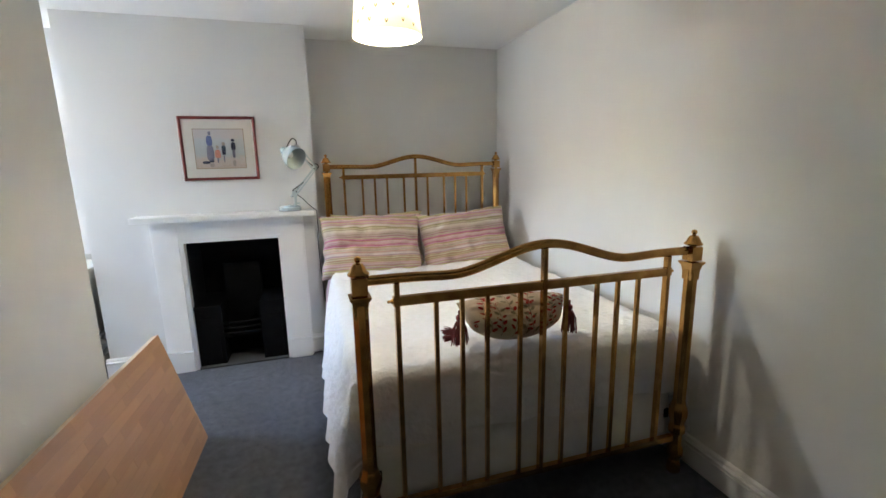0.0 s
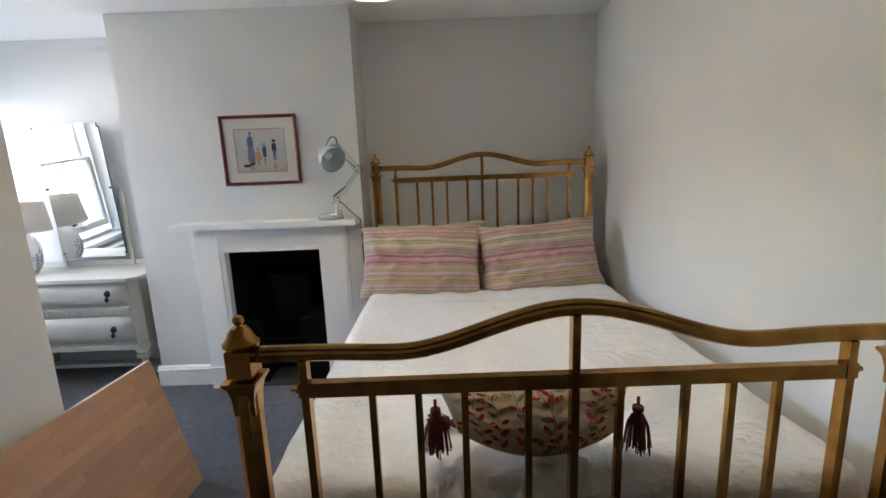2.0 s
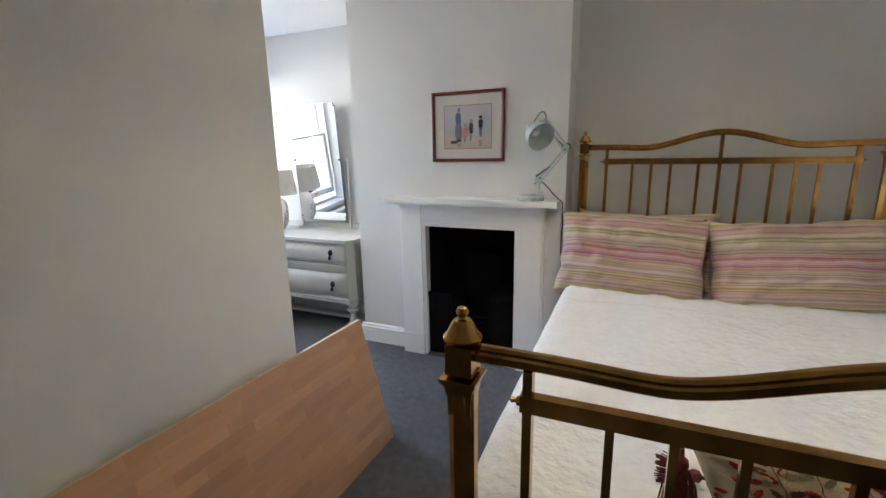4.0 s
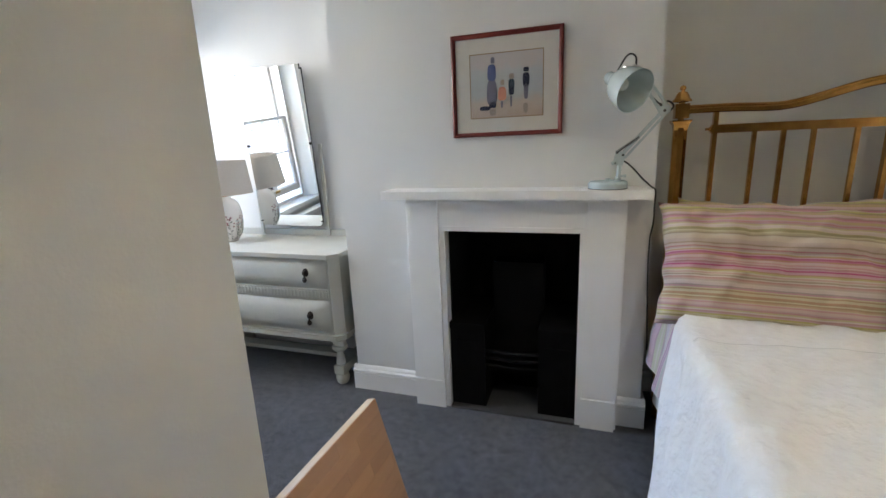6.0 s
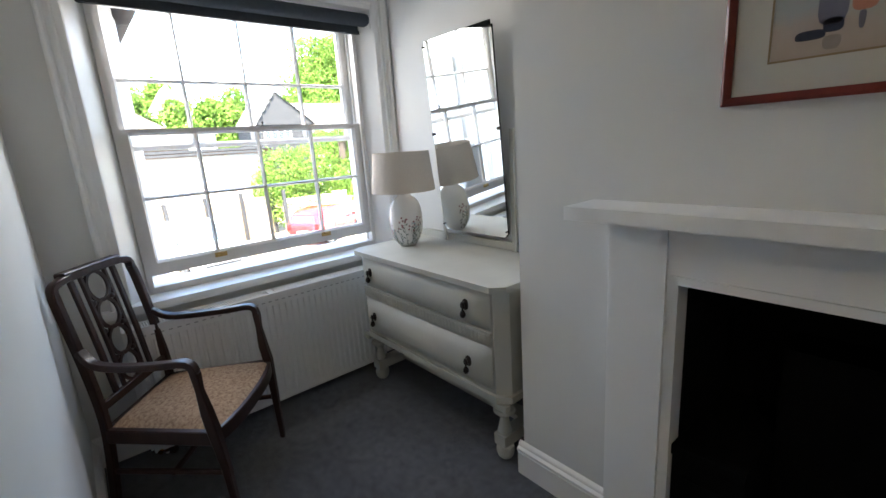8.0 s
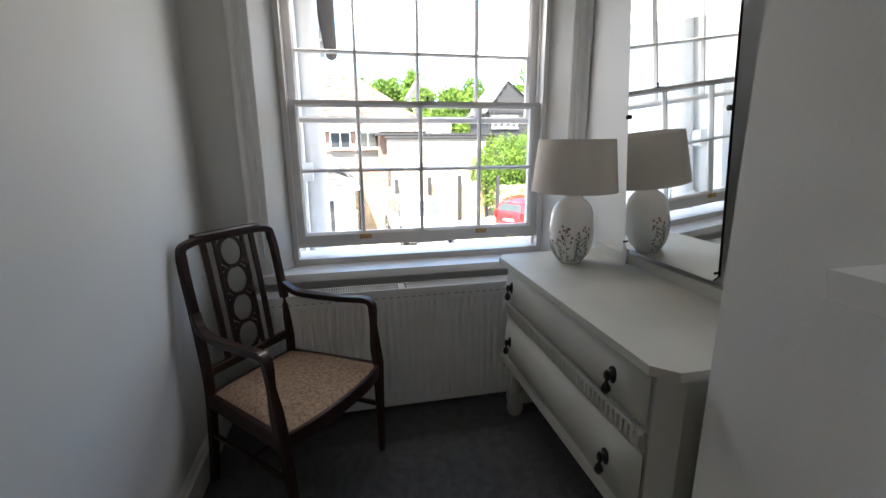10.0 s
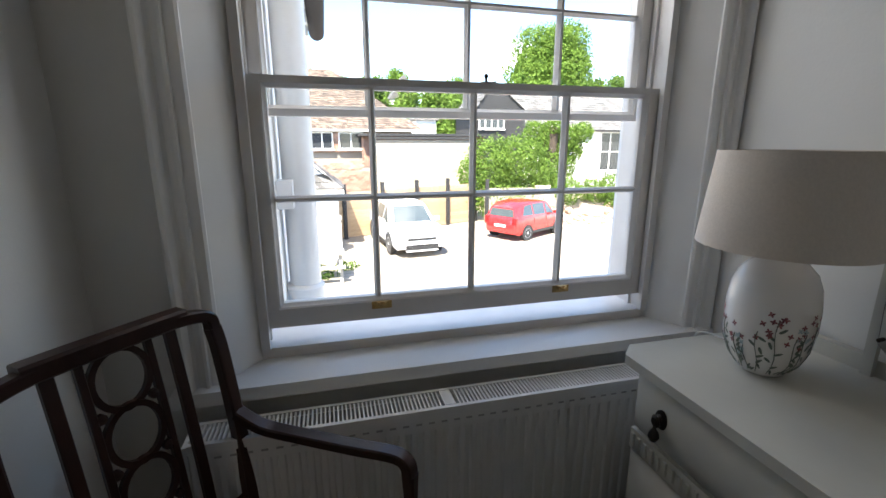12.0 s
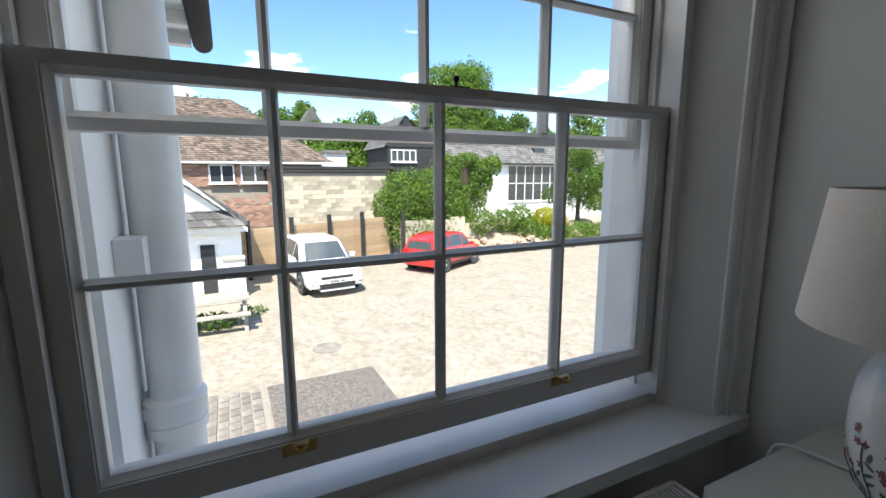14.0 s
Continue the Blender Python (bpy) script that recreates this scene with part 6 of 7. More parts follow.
sec = [(0.055 * math.cos(t), -0.055 * math.sin(t)) for t in [math.pi * i / 8 for i in range(9)]] + [(0.05 * math.cos(t), -0.05 * math.sin(t)) for t in [math.pi * i / 8 for i in range(8, -1, -1)]]
sweep(bm, [(XO - 0.003, WY + 0.165, 2.10), (-5.32, WY + 0.165, 2.10)], sec)
under(part("gutter", bm, M_GREYGUTTER, None, "dark iron half-round gutter"), wing)

pipe = thing("soil_pipe", (-3.46, 2.462, G), 0, "white painted soil pipe with a socket collar on the house wall", "pipe")
matrix_ready()
bm = bmesh.new()
tube(bm, [(-3.455, 2.462, G), (-3.455, 2.468, 3.4)], 0.060, 24)
under(part("pipe", bm, M_PVC), pipe)
bm = bmesh.new()
lathe(bm, [(0.061, 0), (0.074, 0.004), (0.074, 0.03), (0.070, 0.034), (0.074, 0.038), (0.076, 0.095), (0.068, 0.105), (0.061, 0.108)], 24, pose(-3.455, 2.462, 0.66))
under(part("socket_collar", bm, M_PVC), pipe)
bm = boxes((-3.50, -3.41, WY + 0.001, 2.45, 0.715, 0.745))
under(part("wall_clip", bm, M_PVC), pipe)
bm = bmesh.new()
tube(bm, spline([(-3.62, WY - 0.01, 1.10), (-3.62, WY + 0.035, 1.10), (-3.62, WY + 0.04, 1.04), (-3.62, WY + 0.04, 0.2), (-3.62, WY + 0.04, -0.6)], 6), 0.018, 10)
under(part("waste_pipe", bm, M_PVC), pipe)
bm = boxes((-3.40, -3.32, WY + 0.001, WY + 0.055, 1.08, 1.18))
tagged(part("vent_hood", bm, M_PVC, bevel=0.006), "white boxed vent hood on the stuccoed wing", "vent")

# ---- foliage
def foliage(name, lumps, n, size, mat, seed, flat=0.35):
    """Many small folded leaves spread through lumps of (x, y, z, rx, ry, rz): one mesh."""
    g = np.random.default_rng(seed)
    vol = np.array([l[3] * l[4] * l[5] for l in lumps]) ** 0.67
    pick = g.choice(len(lumps), n, p=vol / vol.sum())
    L = np.array(lumps)[pick]
    d = g.normal(size=(n, 3))
    d /= np.linalg.norm(d, axis=1)[:, None]
    rad = g.uniform(0.55, 1.0, n) ** 0.6 * (1 + 0.22 * np.sin(d[:, 0] * 7 + L[:, 0]) * np.sin(d[:, 1] * 6 + L[:, 1]) + g.normal(0, 0.07, n))
    c = L[:, :3] + d * L[:, 3:6] * rad[:, None]
    nor = d + g.normal(0, 0.7, (n, 3))
    nor /= np.linalg.norm(nor, axis=1)[:, None]
    a = np.cross(nor, g.normal(size=(n, 3)))
    a /= np.linalg.norm(a, axis=1)[:, None]
    b = np.cross(nor, a)
    s = size * g.uniform(0.6, 1.3, n)[:, None]
    P = np.stack([c - a * s, c + b * s * 0.55 + nor * s * 0.15, c + a * s, c - b * s * 0.55 + nor * s * 0.15], axis=1).reshape(-1, 3)
    F = [(4 * i, 4 * i + 1, 4 * i + 2, 4 * i + 3) for i in range(n)]
    me = bpy.data.meshes.new(name)
    me.from_pydata(P.tolist(), [], F)
    me.materials.append(mat)
    return new(name, me)


def tree(name, x, y, z0, ztop, width, lumps_n, n, size, mat, seed, label, trunk=0.3):
    r = random.Random(seed)
    t = thing(name, (x, y, z0), 0, label, "tree")
    matrix_ready()
    h = ztop - z0
    bm = bmesh.new()
    lathe(bm, [(trunk * 1.3, 0), (trunk, h * 0.08), (trunk * 0.75, h * 0.35), (trunk * 0.35, h * 0.75), (0.02, h * 0.92)], 9, pose(x, y, z0))
    for k in range(7):
        a = r.uniform(0, 6.28)
        zz = z0 + h * r.uniform(0.25, 0.6)
        e = Vector((x + math.cos(a) * width * 0.36, y + math.sin(a) * width * 0.36, zz + h * 0.22))
        pts = [Vector((x, y, zz)), Vector((x, y, zz)).lerp(e, 0.5) + Vector((0, 0, h * 0.02)), e]
        sweep(bm, pts, lambda i: circle(trunk * (0.4, 0.22, 0.06)[i], 6))
    under(part("trunk", bm, M_BARK), t)
    lumps = [(x, y, z0 + h * 0.58, width * 0.32, width * 0.32, h * 0.30)]
    for k in range(lumps_n):
        # lumps on a domed crown: wide low down, closing to the top
        a, f = r.uniform(0, 6.28), r.uniform(0.34, 0.90)
        q = 0.43 * math.sqrt(max(0.0, 1 - (max(f - 0.48, 0) / 0.46) ** 2)) * r.uniform(0.6, 1.0)
        s = r.uniform(0.12, 0.19)
        lumps.append((x + math.cos(a) * width * q, y + math.sin(a) * width * q, z0 + h * f, width * s, width * s, h * s * 0.7))
    under(foliage("crown", lumps, n, size, mat, seed), t)
    return t


tree("tree", -60, 33.0, G, 17.2, 14.0, 46, 50000, 0.19, M_LEAF_A, 11, "tall broad sunlit deciduous tree behind the houses", 0.45)
for k, (x, y, zt, w) in enumerate(((-58, 17.5, 9.8, 7.5), (-56, 23.5, 8.6, 6.0), (-70, 12.5, 12.0, 8.5), (-66, 50, 12.0, 10), (-62, 59, 13.5, 9.0), (-64, 42, 10.2, 7), (-54, 28.5, 8.8, 6.0), (-75, 3.0, 13.0, 10), (-60, 66, 12, 8))):
    tree("tree", x, y, G, zt, w, 16, 9000, 0.24, M_LEAF_B if k % 2 else M_LEAF_A, 20 + k, "round-headed deciduous tree behind the houses", 0.3)
r_ = random.Random(9)
for k in range(13):
    tree("tree", -50 - r_.uniform(0, 5), 7.0 + k * 4.4, G, r_.uniform(7.6, 9.6), r_.uniform(6.5, 8.5), 12, 6500, 0.24, M_LEAF_A if k % 3 else M_LEAF_B, 60 + k, "leafy deciduous tree in the row behind the houses", 0.26)
lumps = []
r_ = random.Random(4)
for k in range(60):
    y = -70 + k * 3.6
    lumps.append((-150 + r_.uniform(-8, 8), y * 1.5, 8 + 7 * math.exp(-((y + 5) / 40) ** 2) + r_.uniform(-2, 2), 8, 9, 7))
tagged(foliage("woods", lumps, 16000, 0.9, M_LEAF_B, 77), "wooded hillside in the distance", "woods", kind="stuff")
bm = bmesh.new()
gridv = []
for i in range(25):
    x = -145 - i * 9
    gridv.append([bm.verts.new((x, -140 + j * 14, G + (1 - math.exp(-((x + 145) / 60) ** 2)) * (26 + 10 * noise.noise(Vector((x * 0.01, j * 0.2, 0)))) * (0.7 + 0.5 * math.exp(-((j - 9) / 6) ** 2)))) for j in range(25)])
for a, b in zip(gridv, gridv[1:]):
    for j in range(24):
        bm.faces.new((a[j], a[j + 1], b[j + 1], b[j]))
tagged(part("hillside", bm, material("wooded_hill", (0.09, 0.14, 0.035), 0.95, color2=(0.045, 0.08, 0.02), scale=0.25, detail=8)), "green wooded hill on the skyline", "hill", kind="structure")


def bush(name, lumps, n, size, mat, seed, label, category="bush"):
    return tagged(foliage(name, lumps, n, size, mat, seed), label, category)


bush("bush", [(-21.9, 10.2, 0.35, 1.0, 1.2, 1.3), (-21.7, 11.6, 0.5, 1.0, 1.2, 1.3), (-21.8, 9.3, -0.1, 0.7, 0.7, 0.9), (-21.6, 12.8, -0.2, 0.7, 0.7, 0.9), (-21.7, 11.0, -1.2, 0.9, 2.2, 1.0)], 20000, 0.062, M_LEAF_A, 31, "large unclipped green garden shrub behind the fence")
bush("ivy", [(-23.6, 13.3, 1.9, 0.5, 0.6, 0.7), (-23.4, 15.1, 1.6, 0.7, 0.75, 0.75), (-23.5, 15.6, 1.0, 0.55, 0.55, 0.6), (-23.5, 13.0, 0.8, 0.5, 0.5, 0.9), (-23.4, 15.2, 0.2, 0.5, 0.5, 0.7), (-23.3, 14.2, 0.2, 0.5, 0.8, 0.9), (-23.2, 14.0, -0.7, 0.6, 0.9, 0.7), (-23.1, 13.6, 1.5, 0.35, 0.3, 0.8), (-23.1, 14.7, 1.1, 0.3, 0.3, 1.1), (-23.2, 15.9, 1.9, 0.5, 0.6, 0.6), (-23.2, 14.3, 2.2, 0.5, 0.7, 0.4)], 19000, 0.06, M_LEAF_A, 32, "ivy and leaves growing over an old tree stump", "ivy")
stump = thing("tree_stump", (-23.7, 14.2, -2.3), 0, "thick ivy-clad bare tree trunk", "tree")
matrix_ready()
bm = bmesh.new()
lathe(bm, [(0.6, 0), (0.48, 1.2), (0.45, 2.6), (0.62, 3.6), (0.66, 4.1), (0.40, 4.5)], 12, pose(-23.7, 14.2, -2.3))
tube(bm, [(-23.7, 14.3, 1.0), (-23.7, 15.0, 1.7), (-23.7, 15.5, 2.1)], 0.16, 8)
under(part("trunk", bm, M_BARK), stump)
bush("bush", [(-21.0, 13.9, -0.9, 0.6, 0.8, 0.7), (-21.2, 15.4, -0.9, 0.6, 0.8, 0.6), (-21.4, 16.6, -0.8, 0.6, 0.6, 0.7), (-21.2, 17.2, -1.4, 0.8, 1.2, 0.6)], 7500, 0.06, M_LEAF_A, 33, "low green garden plants on the bank")
bush("bush", [(-21.0, 18.0, -0.85, 0.7, 0.85, 0.55), (-20.8, 18.5, -1.1, 0.6, 0.7, 0.5)], 6000, 0.045, M_LEAF_Y, 34, "bright yellow-green flowering shrub")
bush("bush", [(-20.6, 18.2, -1.7, 0.7, 1.1, 0.55), (-20.6, 19.8, -1.7, 0.8, 1.3, 0.55), (-20.8, 21.4, -1.8, 0.9, 1.2, 0.5), (-20.5, 17.1, -1.9, 0.5, 0.6, 0.4)], 9000, 0.055, M_LEAF_A, 35, "low green border plants by the yard")
tree("tree", -22.5, 21.6, G, 3.1, 4.2, 14, 15000, 0.062, M_LEAF_B, 36, "small dense green garden tree", 0.16)
tree("tree", -22.0, 24.8, G, 3.6, 4.6, 12, 10000, 0.07, M_LEAF_B, 37, "small dense green garden tree", 0.16)

# ---- rubble bank
bank = thing("rubble_bank", (-21.0, 15.0, G), 0, "bank of sandy rubble and loose stones", "rubble")
matrix_ready()
bm = bmesh.new()
gridv = []
for i in range(15):
    row = []
    for j in range(30):
        x, y = -19.4 - i * 0.28, 12.4 + j * 0.36
        h = 1.25 * min(1, max(0, (-19.5 - x) / 2.4)) * (0.75 + 0.5 * noise.noise(Vector((x * 0.7, y * 0.7, 0)))) + 0.12 * noise.noise(Vector((x * 3, y * 3, 1)))
        row.append(bm.verts.new((x, y, G - 0.02 + max(h, 0))))
    gridv.append(row)
for a, b in zip(gridv, gridv[1:]):
    for j in range(29):
        bm.faces.new((a[j], a[j + 1], b[j + 1], b[j]))
under(part("earth", bm, M_RUBBLE), bank)
bm = bmesh.new()
bmesh.ops.create_icosphere(bm, subdivisions=1, radius=0.16)
for v in bm.verts:
    v.co *= 1 + 0.3 * noise.noise(v.co * 9)
st0 = part("stone", bm, M_RUBBLE, smooth=False)
rnd = random.Random(8)
for k in range(90):
    s_ = st0 if k == 0 else st0.copy()
    if k:
        scene.collection.objects.link(s_)
    s_.parent = bank
    x, y = -19.35 - abs(rnd.gauss(0, 0.6)), rnd.uniform(12.6, 18.5)
    sc = rnd.uniform(0.5, 1.3)
    s_.matrix_world = pose(x, y, G + 0.05 + 0.42 * max(0, -19.5 - x), rnd.uniform(0, 360), rnd.uniform(0, 360), rnd.uniform(0, 360)) @ Matrix.Diagonal((sc, sc * 1.2, sc * 0.7, 1))

# ---- fence
fence = thing("fence", (-19.0, 6.0, G), 0, "pale horizontal-board timber fence with dark posts", "fence")
matrix_ready()
FA, FB = Vector((-18.3, 1.6, G)), Vector((-21.6, 9.35, G))
fl = (FB - FA).length
fang = math.degrees(math.atan2(FB.y - FA.y, FB.x - FA.x))
nseg = 5
bmp = boxes((0, fl / nseg - 0.004, -0.012, 0.012, 0, 0.172))
bd0 = part("board", bmp, M_TIMBER, smooth=False)
first = True
for i in range(nseg):
    for j in range(10):
        s_ = bd0 if first else bd0.copy()
        if not first:
            scene.collection.objects.link(s_)
        first = False
        s_.parent = fence
        s_.matrix_world = Matrix.Translation(FA.lerp(FB, i / nseg) + Vector((0, 0, 0.04 + j * 0.177))) @ pose(0, 0, 0, 0, 0, fang)
bmp = boxes((-0.06, 0.06, -0.09, 0.05, 0, 2.12))
po0 = part("post", bmp, M_BLACKWOOD, None, "dark timber post", smooth=False)
for i in range(nseg + 1):
    s_ = po0 if i == 0 else po0.copy()
    if i:
        scene.collection.objects.link(s_)
    s_.parent = fence
    s_.matrix_world = Matrix.Translation(FA.lerp(FB, i / nseg)) @ pose(0, 0.0, 0, 0, 0, fang) @ Matrix.Translation((0, -0.05, 0))
panels = thing("retaining_wall", (-21.3, 11.5, G), 0, "low stepped wall of pale concrete panels", "wall")
matrix_ready()
for k, (y0, y1, zt) in enumerate(((9.7, 10.9, -0.70), (10.93, 12.2, -0.72), (12.23, 13.0, -0.62), (13.03, 13.6, -0.95), (13.63, 14.2, -1.35))):
    under(part("panel", boxes((-21.2, -21.0, y0, y1, G, zt)), M_BLOCK, bevel=0.01), panels)
bm = boxes((-20.98, -20.86, 9.66, 9.80, G, -0.25))
under(part("post", bm, M_BLACKWOOD, None, "dark timber post"), panels)

# ---- block wall with each block
def masonry(parent, origin, along, length, z0, z1, bl, bh, depth, mat, seed, ragged=0.0, name="block", limit=300):
    """Courses of blocks as objects that share one mesh, standing proud of a mortar core."""
    rnd = random.Random(seed)
    bm = boxes((0.006, bl - 0.006, 0.0, depth, 0.005, bh - 0.005))
    b0 = part(name, bm, mat, smooth=False)
    ang = math.degrees(math.atan2(along[1], along[0]))
    base = Matrix.Translation(origin) @ pose(0, 0, 0, 0, 0, ang)
    first, count = True, 0
    rows_ = int((z1 - z0) / bh)
    for j in range(rows_):
        off = -bl / 2 if j % 2 else 0.0
        i = 0
        while off + i * bl < length:
            a, b = max(off + i * bl, 0), min(off + (i + 1) * bl, length)
            i += 1
            if b - a < 0.05 or (ragged and j > rows_ * (1 - ragged) and rnd.random() < 0.5):
                continue
            if count >= limit:
                break
            s_ = b0 if first else b0.copy()
            if not first:
                scene.collection.objects.link(s_)
            first = False
            count += 1
            s_.parent = parent
            s_.matrix_world = base @ Matrix.Translation((a, rnd.uniform(-0.006, 0.006), z0 + j * bh)) @ Matrix.Diagonal(((b - a) / bl, 1, 1, 1))


bw = thing("block_wall", (-25, 7.6, G), 0, "pale concrete block garden wall with a dark coping", "wall")
matrix_ready()
under(part("core", boxes((-25.16, -25.02, 4.9, 10.4, G, 1.52)), M_MORTAR), bw)
masonry(bw, Vector((-25.0, 4.9, 0)), (0, 1), 5.5, -1.35, 1.55, 0.45, 0.225, 0.10, M_BLOCK, 3)
under(part("coping", boxes((-25.3, -24.9, 4.8, 10.5, 1.56, 1.68)), M_BLACKWOOD, "", bevel=0.01), bw)
rw = thing("rubble_wall", (-24.6, 3.0, G), 0, "broken old red brick garden wall", "wall")
matrix_ready()
under(part("core", boxes((-24.75, -24.63, -1.5, 4.85, G, 0.25)), M_MORTAR), rw)
masonry(rw, Vector((-24.6, 0.4, 0)), (0, 1), 4.45, -1.0, 0.55, 0.225, 0.100, 0.10, M_BRICK, 4, ragged=0.35, name="brick")

# ---- buildings
def casement(parent, x, y0, y1, z0, z1, cols, rows_=1, wood=None):
    """A window in a wall that faces +x: frame, bars and panes."""
    w = thing("window", (x, (y0 + y1) / 2, z0), 0)
    matrix_ready()
    under(w, parent)
    matrix_ready()
    wm = wood or M_WHITEFRAME
    bm = boxes((x, x + 0.06, y0, y0 + 0.07, z0, z1), (x, x + 0.06, y1 - 0.07, y1, z0, z1), (x, x + 0.06, y0 + 0.07, y1 - 0.07, z0, z0 + 0.07), (x, x + 0.06, y0 + 0.07, y1 - 0.07, z1 - 0.07, z1))
    for c in range(1, cols):
        yy = y0 + (y1 - y0) * c / cols
        box(bm, x, x + 0.05, yy - 0.035, yy + 0.035, z0 + 0.07, z1 - 0.07)
    under(part("frame", bm, wm, smooth=False), w)
    for c in range(cols):
        a, b = y0 + (y1 - y0) * c / cols, y0 + (y1 - y0) * (c + 1) / cols
        under(part("pane", boxes((x - 0.05, x + 0.012, a + 0.036, b - 0.036, z0 + 0.07, z1 - 0.07)), M_DARKPANE, smooth=False), w)
    for q in range(1, rows_):
        zz = z0 + (z1 - z0) * q / rows_
        under(part("transom", boxes((x + 0.013, x + 0.055, y0 + 0.07, y1 - 0.07, zz - 0.03, zz + 0.03)), wm, smooth=False), w)
    under(part("sill", boxes((x + 0.0, x + 0.14, y0 - 0.06, y1 + 0.06, z0 - 0.07, z0 - 0.001)), wm, smooth=False), w)
    return w


def tiles(name, corners, nx, nz, mat, parent, seed, lift=0.03):
    """Courses of overlapping tiles on a roof slope given by four corners (eave a, eave b, ridge b, ridge a): one mesh."""
    a, b, c, d = [Vector(p) for p in corners]
    nor = (b - a).cross(d - a).normalized()
    if nor.z < 0:
        nor = -nor
    rnd = random.Random(seed)
    V, F = [], []
    for j in range(nz):
        for i in range(nx):
            o = 0.5 / nx if j % 2 else 0.0
            u0, u1 = min(max(i / nx + o, 0), 1), min((i + 0.96) / nx + o, 1)
            if u1 - u0 < 0.001:
                continue
            v0, v1 = j / nz, min((j + 1.25) / nz, 1.0)
            h = lift * rnd.uniform(0.7, 1.5)
            k = len(V)
            for u, v, z in ((u0, v0, h), (u1, v0, h), (u1, v1, 0.004), (u0, v1, 0.004), (u0, v0, 0.0), (u1, v0, 0.0)):
                V.append(((a.lerp(b, u)).lerp(d.lerp(c, u), v) + nor * z)[:])
            F += [(k, k + 1, k + 2, k + 3), (k, k + 4, k + 5, k + 1)]
    me = bpy.data.meshes.new(name)
    me.from_pydata(V, [], F)
    me.materials.append(mat)
    return tagged(under(new(name, me), parent), kind="stuff")


def island(mat, amount=0.3):
    """Lets a joined mesh vary its shade piece by piece."""
    n, l = mat.node_tree.nodes, mat.node_tree.links
    p = n["Principled BSDF"]
    src = p.inputs["Base Color"].links[0].from_socket
    geo, mr, hs = n.new("ShaderNodeNewGeometry"), n.new("ShaderNodeMapRange"), n.new("ShaderNodeHueSaturation")
    mr.inputs["To Min"].default_value, mr.inputs["To Max"].default_value = 1 - amount, 1 + amount
    l.new(geo.outputs["Random Per Island"], mr.inputs["Value"])
    l.new(mr.outputs["Result"], hs.inputs["Value"])
    l.new(src, hs.inputs["Color"])
    l.new(hs.outputs["Color"], p.inputs["Base Color"])


island(M_TILE, 0.5)
island(M_SLATE, 0.4)

cot = thing("cottage", (-31, 2.0, G), 0, "red brick cottage with a hipped clay-tile roof and white casements", "house")
matrix_ready()
under(part("wall", boxes((-36, -28.1, -8, 7.6, G, 2.05)), M_MORTAR), cot)
masonry(cot, Vector((-28.0, 0.2, 0)), (0, 1), 7.2, 0.85, 2.05, 0.30, 0.10, 0.10, M_BRICK, 6, name="brick")
casement(cot, -27.985, 1.85, 3.05, 1.02, 1.98, 2)
casement(cot, -27.985, 3.35, 4.75, 1.02, 1.98, 2)
ER, RR = 2.12, 5.9
roofp = under(part("roof_deck", boxes((-36, -27.8, -8, 7.8, 2.06, 2.11)), M_BLACKWOOD), cot)
for nm, cs, nx, nz in (("roof_tiles", ((-27.7, -8, ER), (-27.7, 8.2, ER), (-32.2, 3.2, RR), (-32.2, -8, RR)), 92, 34), ("hip_tiles", ((-27.7, 8.2, ER), (-36.5, 8.2, ER), (-32.2, 3.2, RR), (-32.2, 3.2, RR)), 44, 34)):
    bm = bmesh.new()
    bm.faces.new([bm.verts.new(Vector(c) - Vector((0, 0, 0.01))) for c in (cs if cs[2] != cs[3] else cs[:3])])
    under(part("roof_slope", bm, M_TILE), cot)
    tiles(nm, cs, nx, nz, M_TILE, cot, 5)
under(part("gutter", boxes((-27.72, -27.6, -8, 8.25, 2.02, 2.12)), M_WHITEFRAME), cot)
shed2 = thing("lean_to", (-27, 8.0, G), 0, "low brick lean-to with a dark felt roof", "building")
matrix_ready()
under(part("wall", boxes((-27.6, -26.2, 4.6, 11.4, G, 1.72)), M_BRICK), shed2)
under(part("roof", boxes((-27.7, -25.6, 4.4, 11.6, 1.725, 1.86)), M_BLACKWOOD), shed2)

blk = thing("barn", (-34, 14.5, G), 0, "black weatherboarded barn with a steep slate gable roof", "building")
matrix_ready()
under(part("wall", boxes((-37, -32.0, 12.9, 16.6, G, 3.4)), M_BLACKWOOD), blk)
for i in range(9):
    under(part("weatherboard", boxes((-31.99, -31.95, 12.9, 16.6, 0.9 + i * 0.27, 1.15 + i * 0.27)), M_BLACKWOOD), blk)
bm = bmesh.new()
pr = [(-31.95, 12.7, 3.4), (-31.95, 16.8, 3.4), (-31.95, 14.2, 5.5), (-37, 12.7, 3.4), (-37, 16.8, 3.4), (-37, 14.2, 5.5)]
v = [bm.verts.new(p) for p in pr]
for q in ((0, 1, 2), (3, 5, 4), (0, 3, 4, 1)):
    bm.faces.new([v[i] for i in q])
under(part("gable", bm, M_BLACKWOOD, smooth=False), blk)
tiles("roof_slates", ((-31.8, 12.6, 3.35), (-37, 12.6, 3.35), (-37, 14.2, 5.55), (-31.8, 14.2, 5.55)), 18, 10, M_SLATE, blk, 7)
tiles("roof_slates", ((-37, 16.9, 3.35), (-31.8, 16.9, 3.35), (-31.8, 14.2, 5.55), (-37, 14.2, 5.55)), 18, 12, M_SLATE, blk, 8)
casement(blk, -31.94, 13.1, 15.0, 2.35, 3.2, 4)

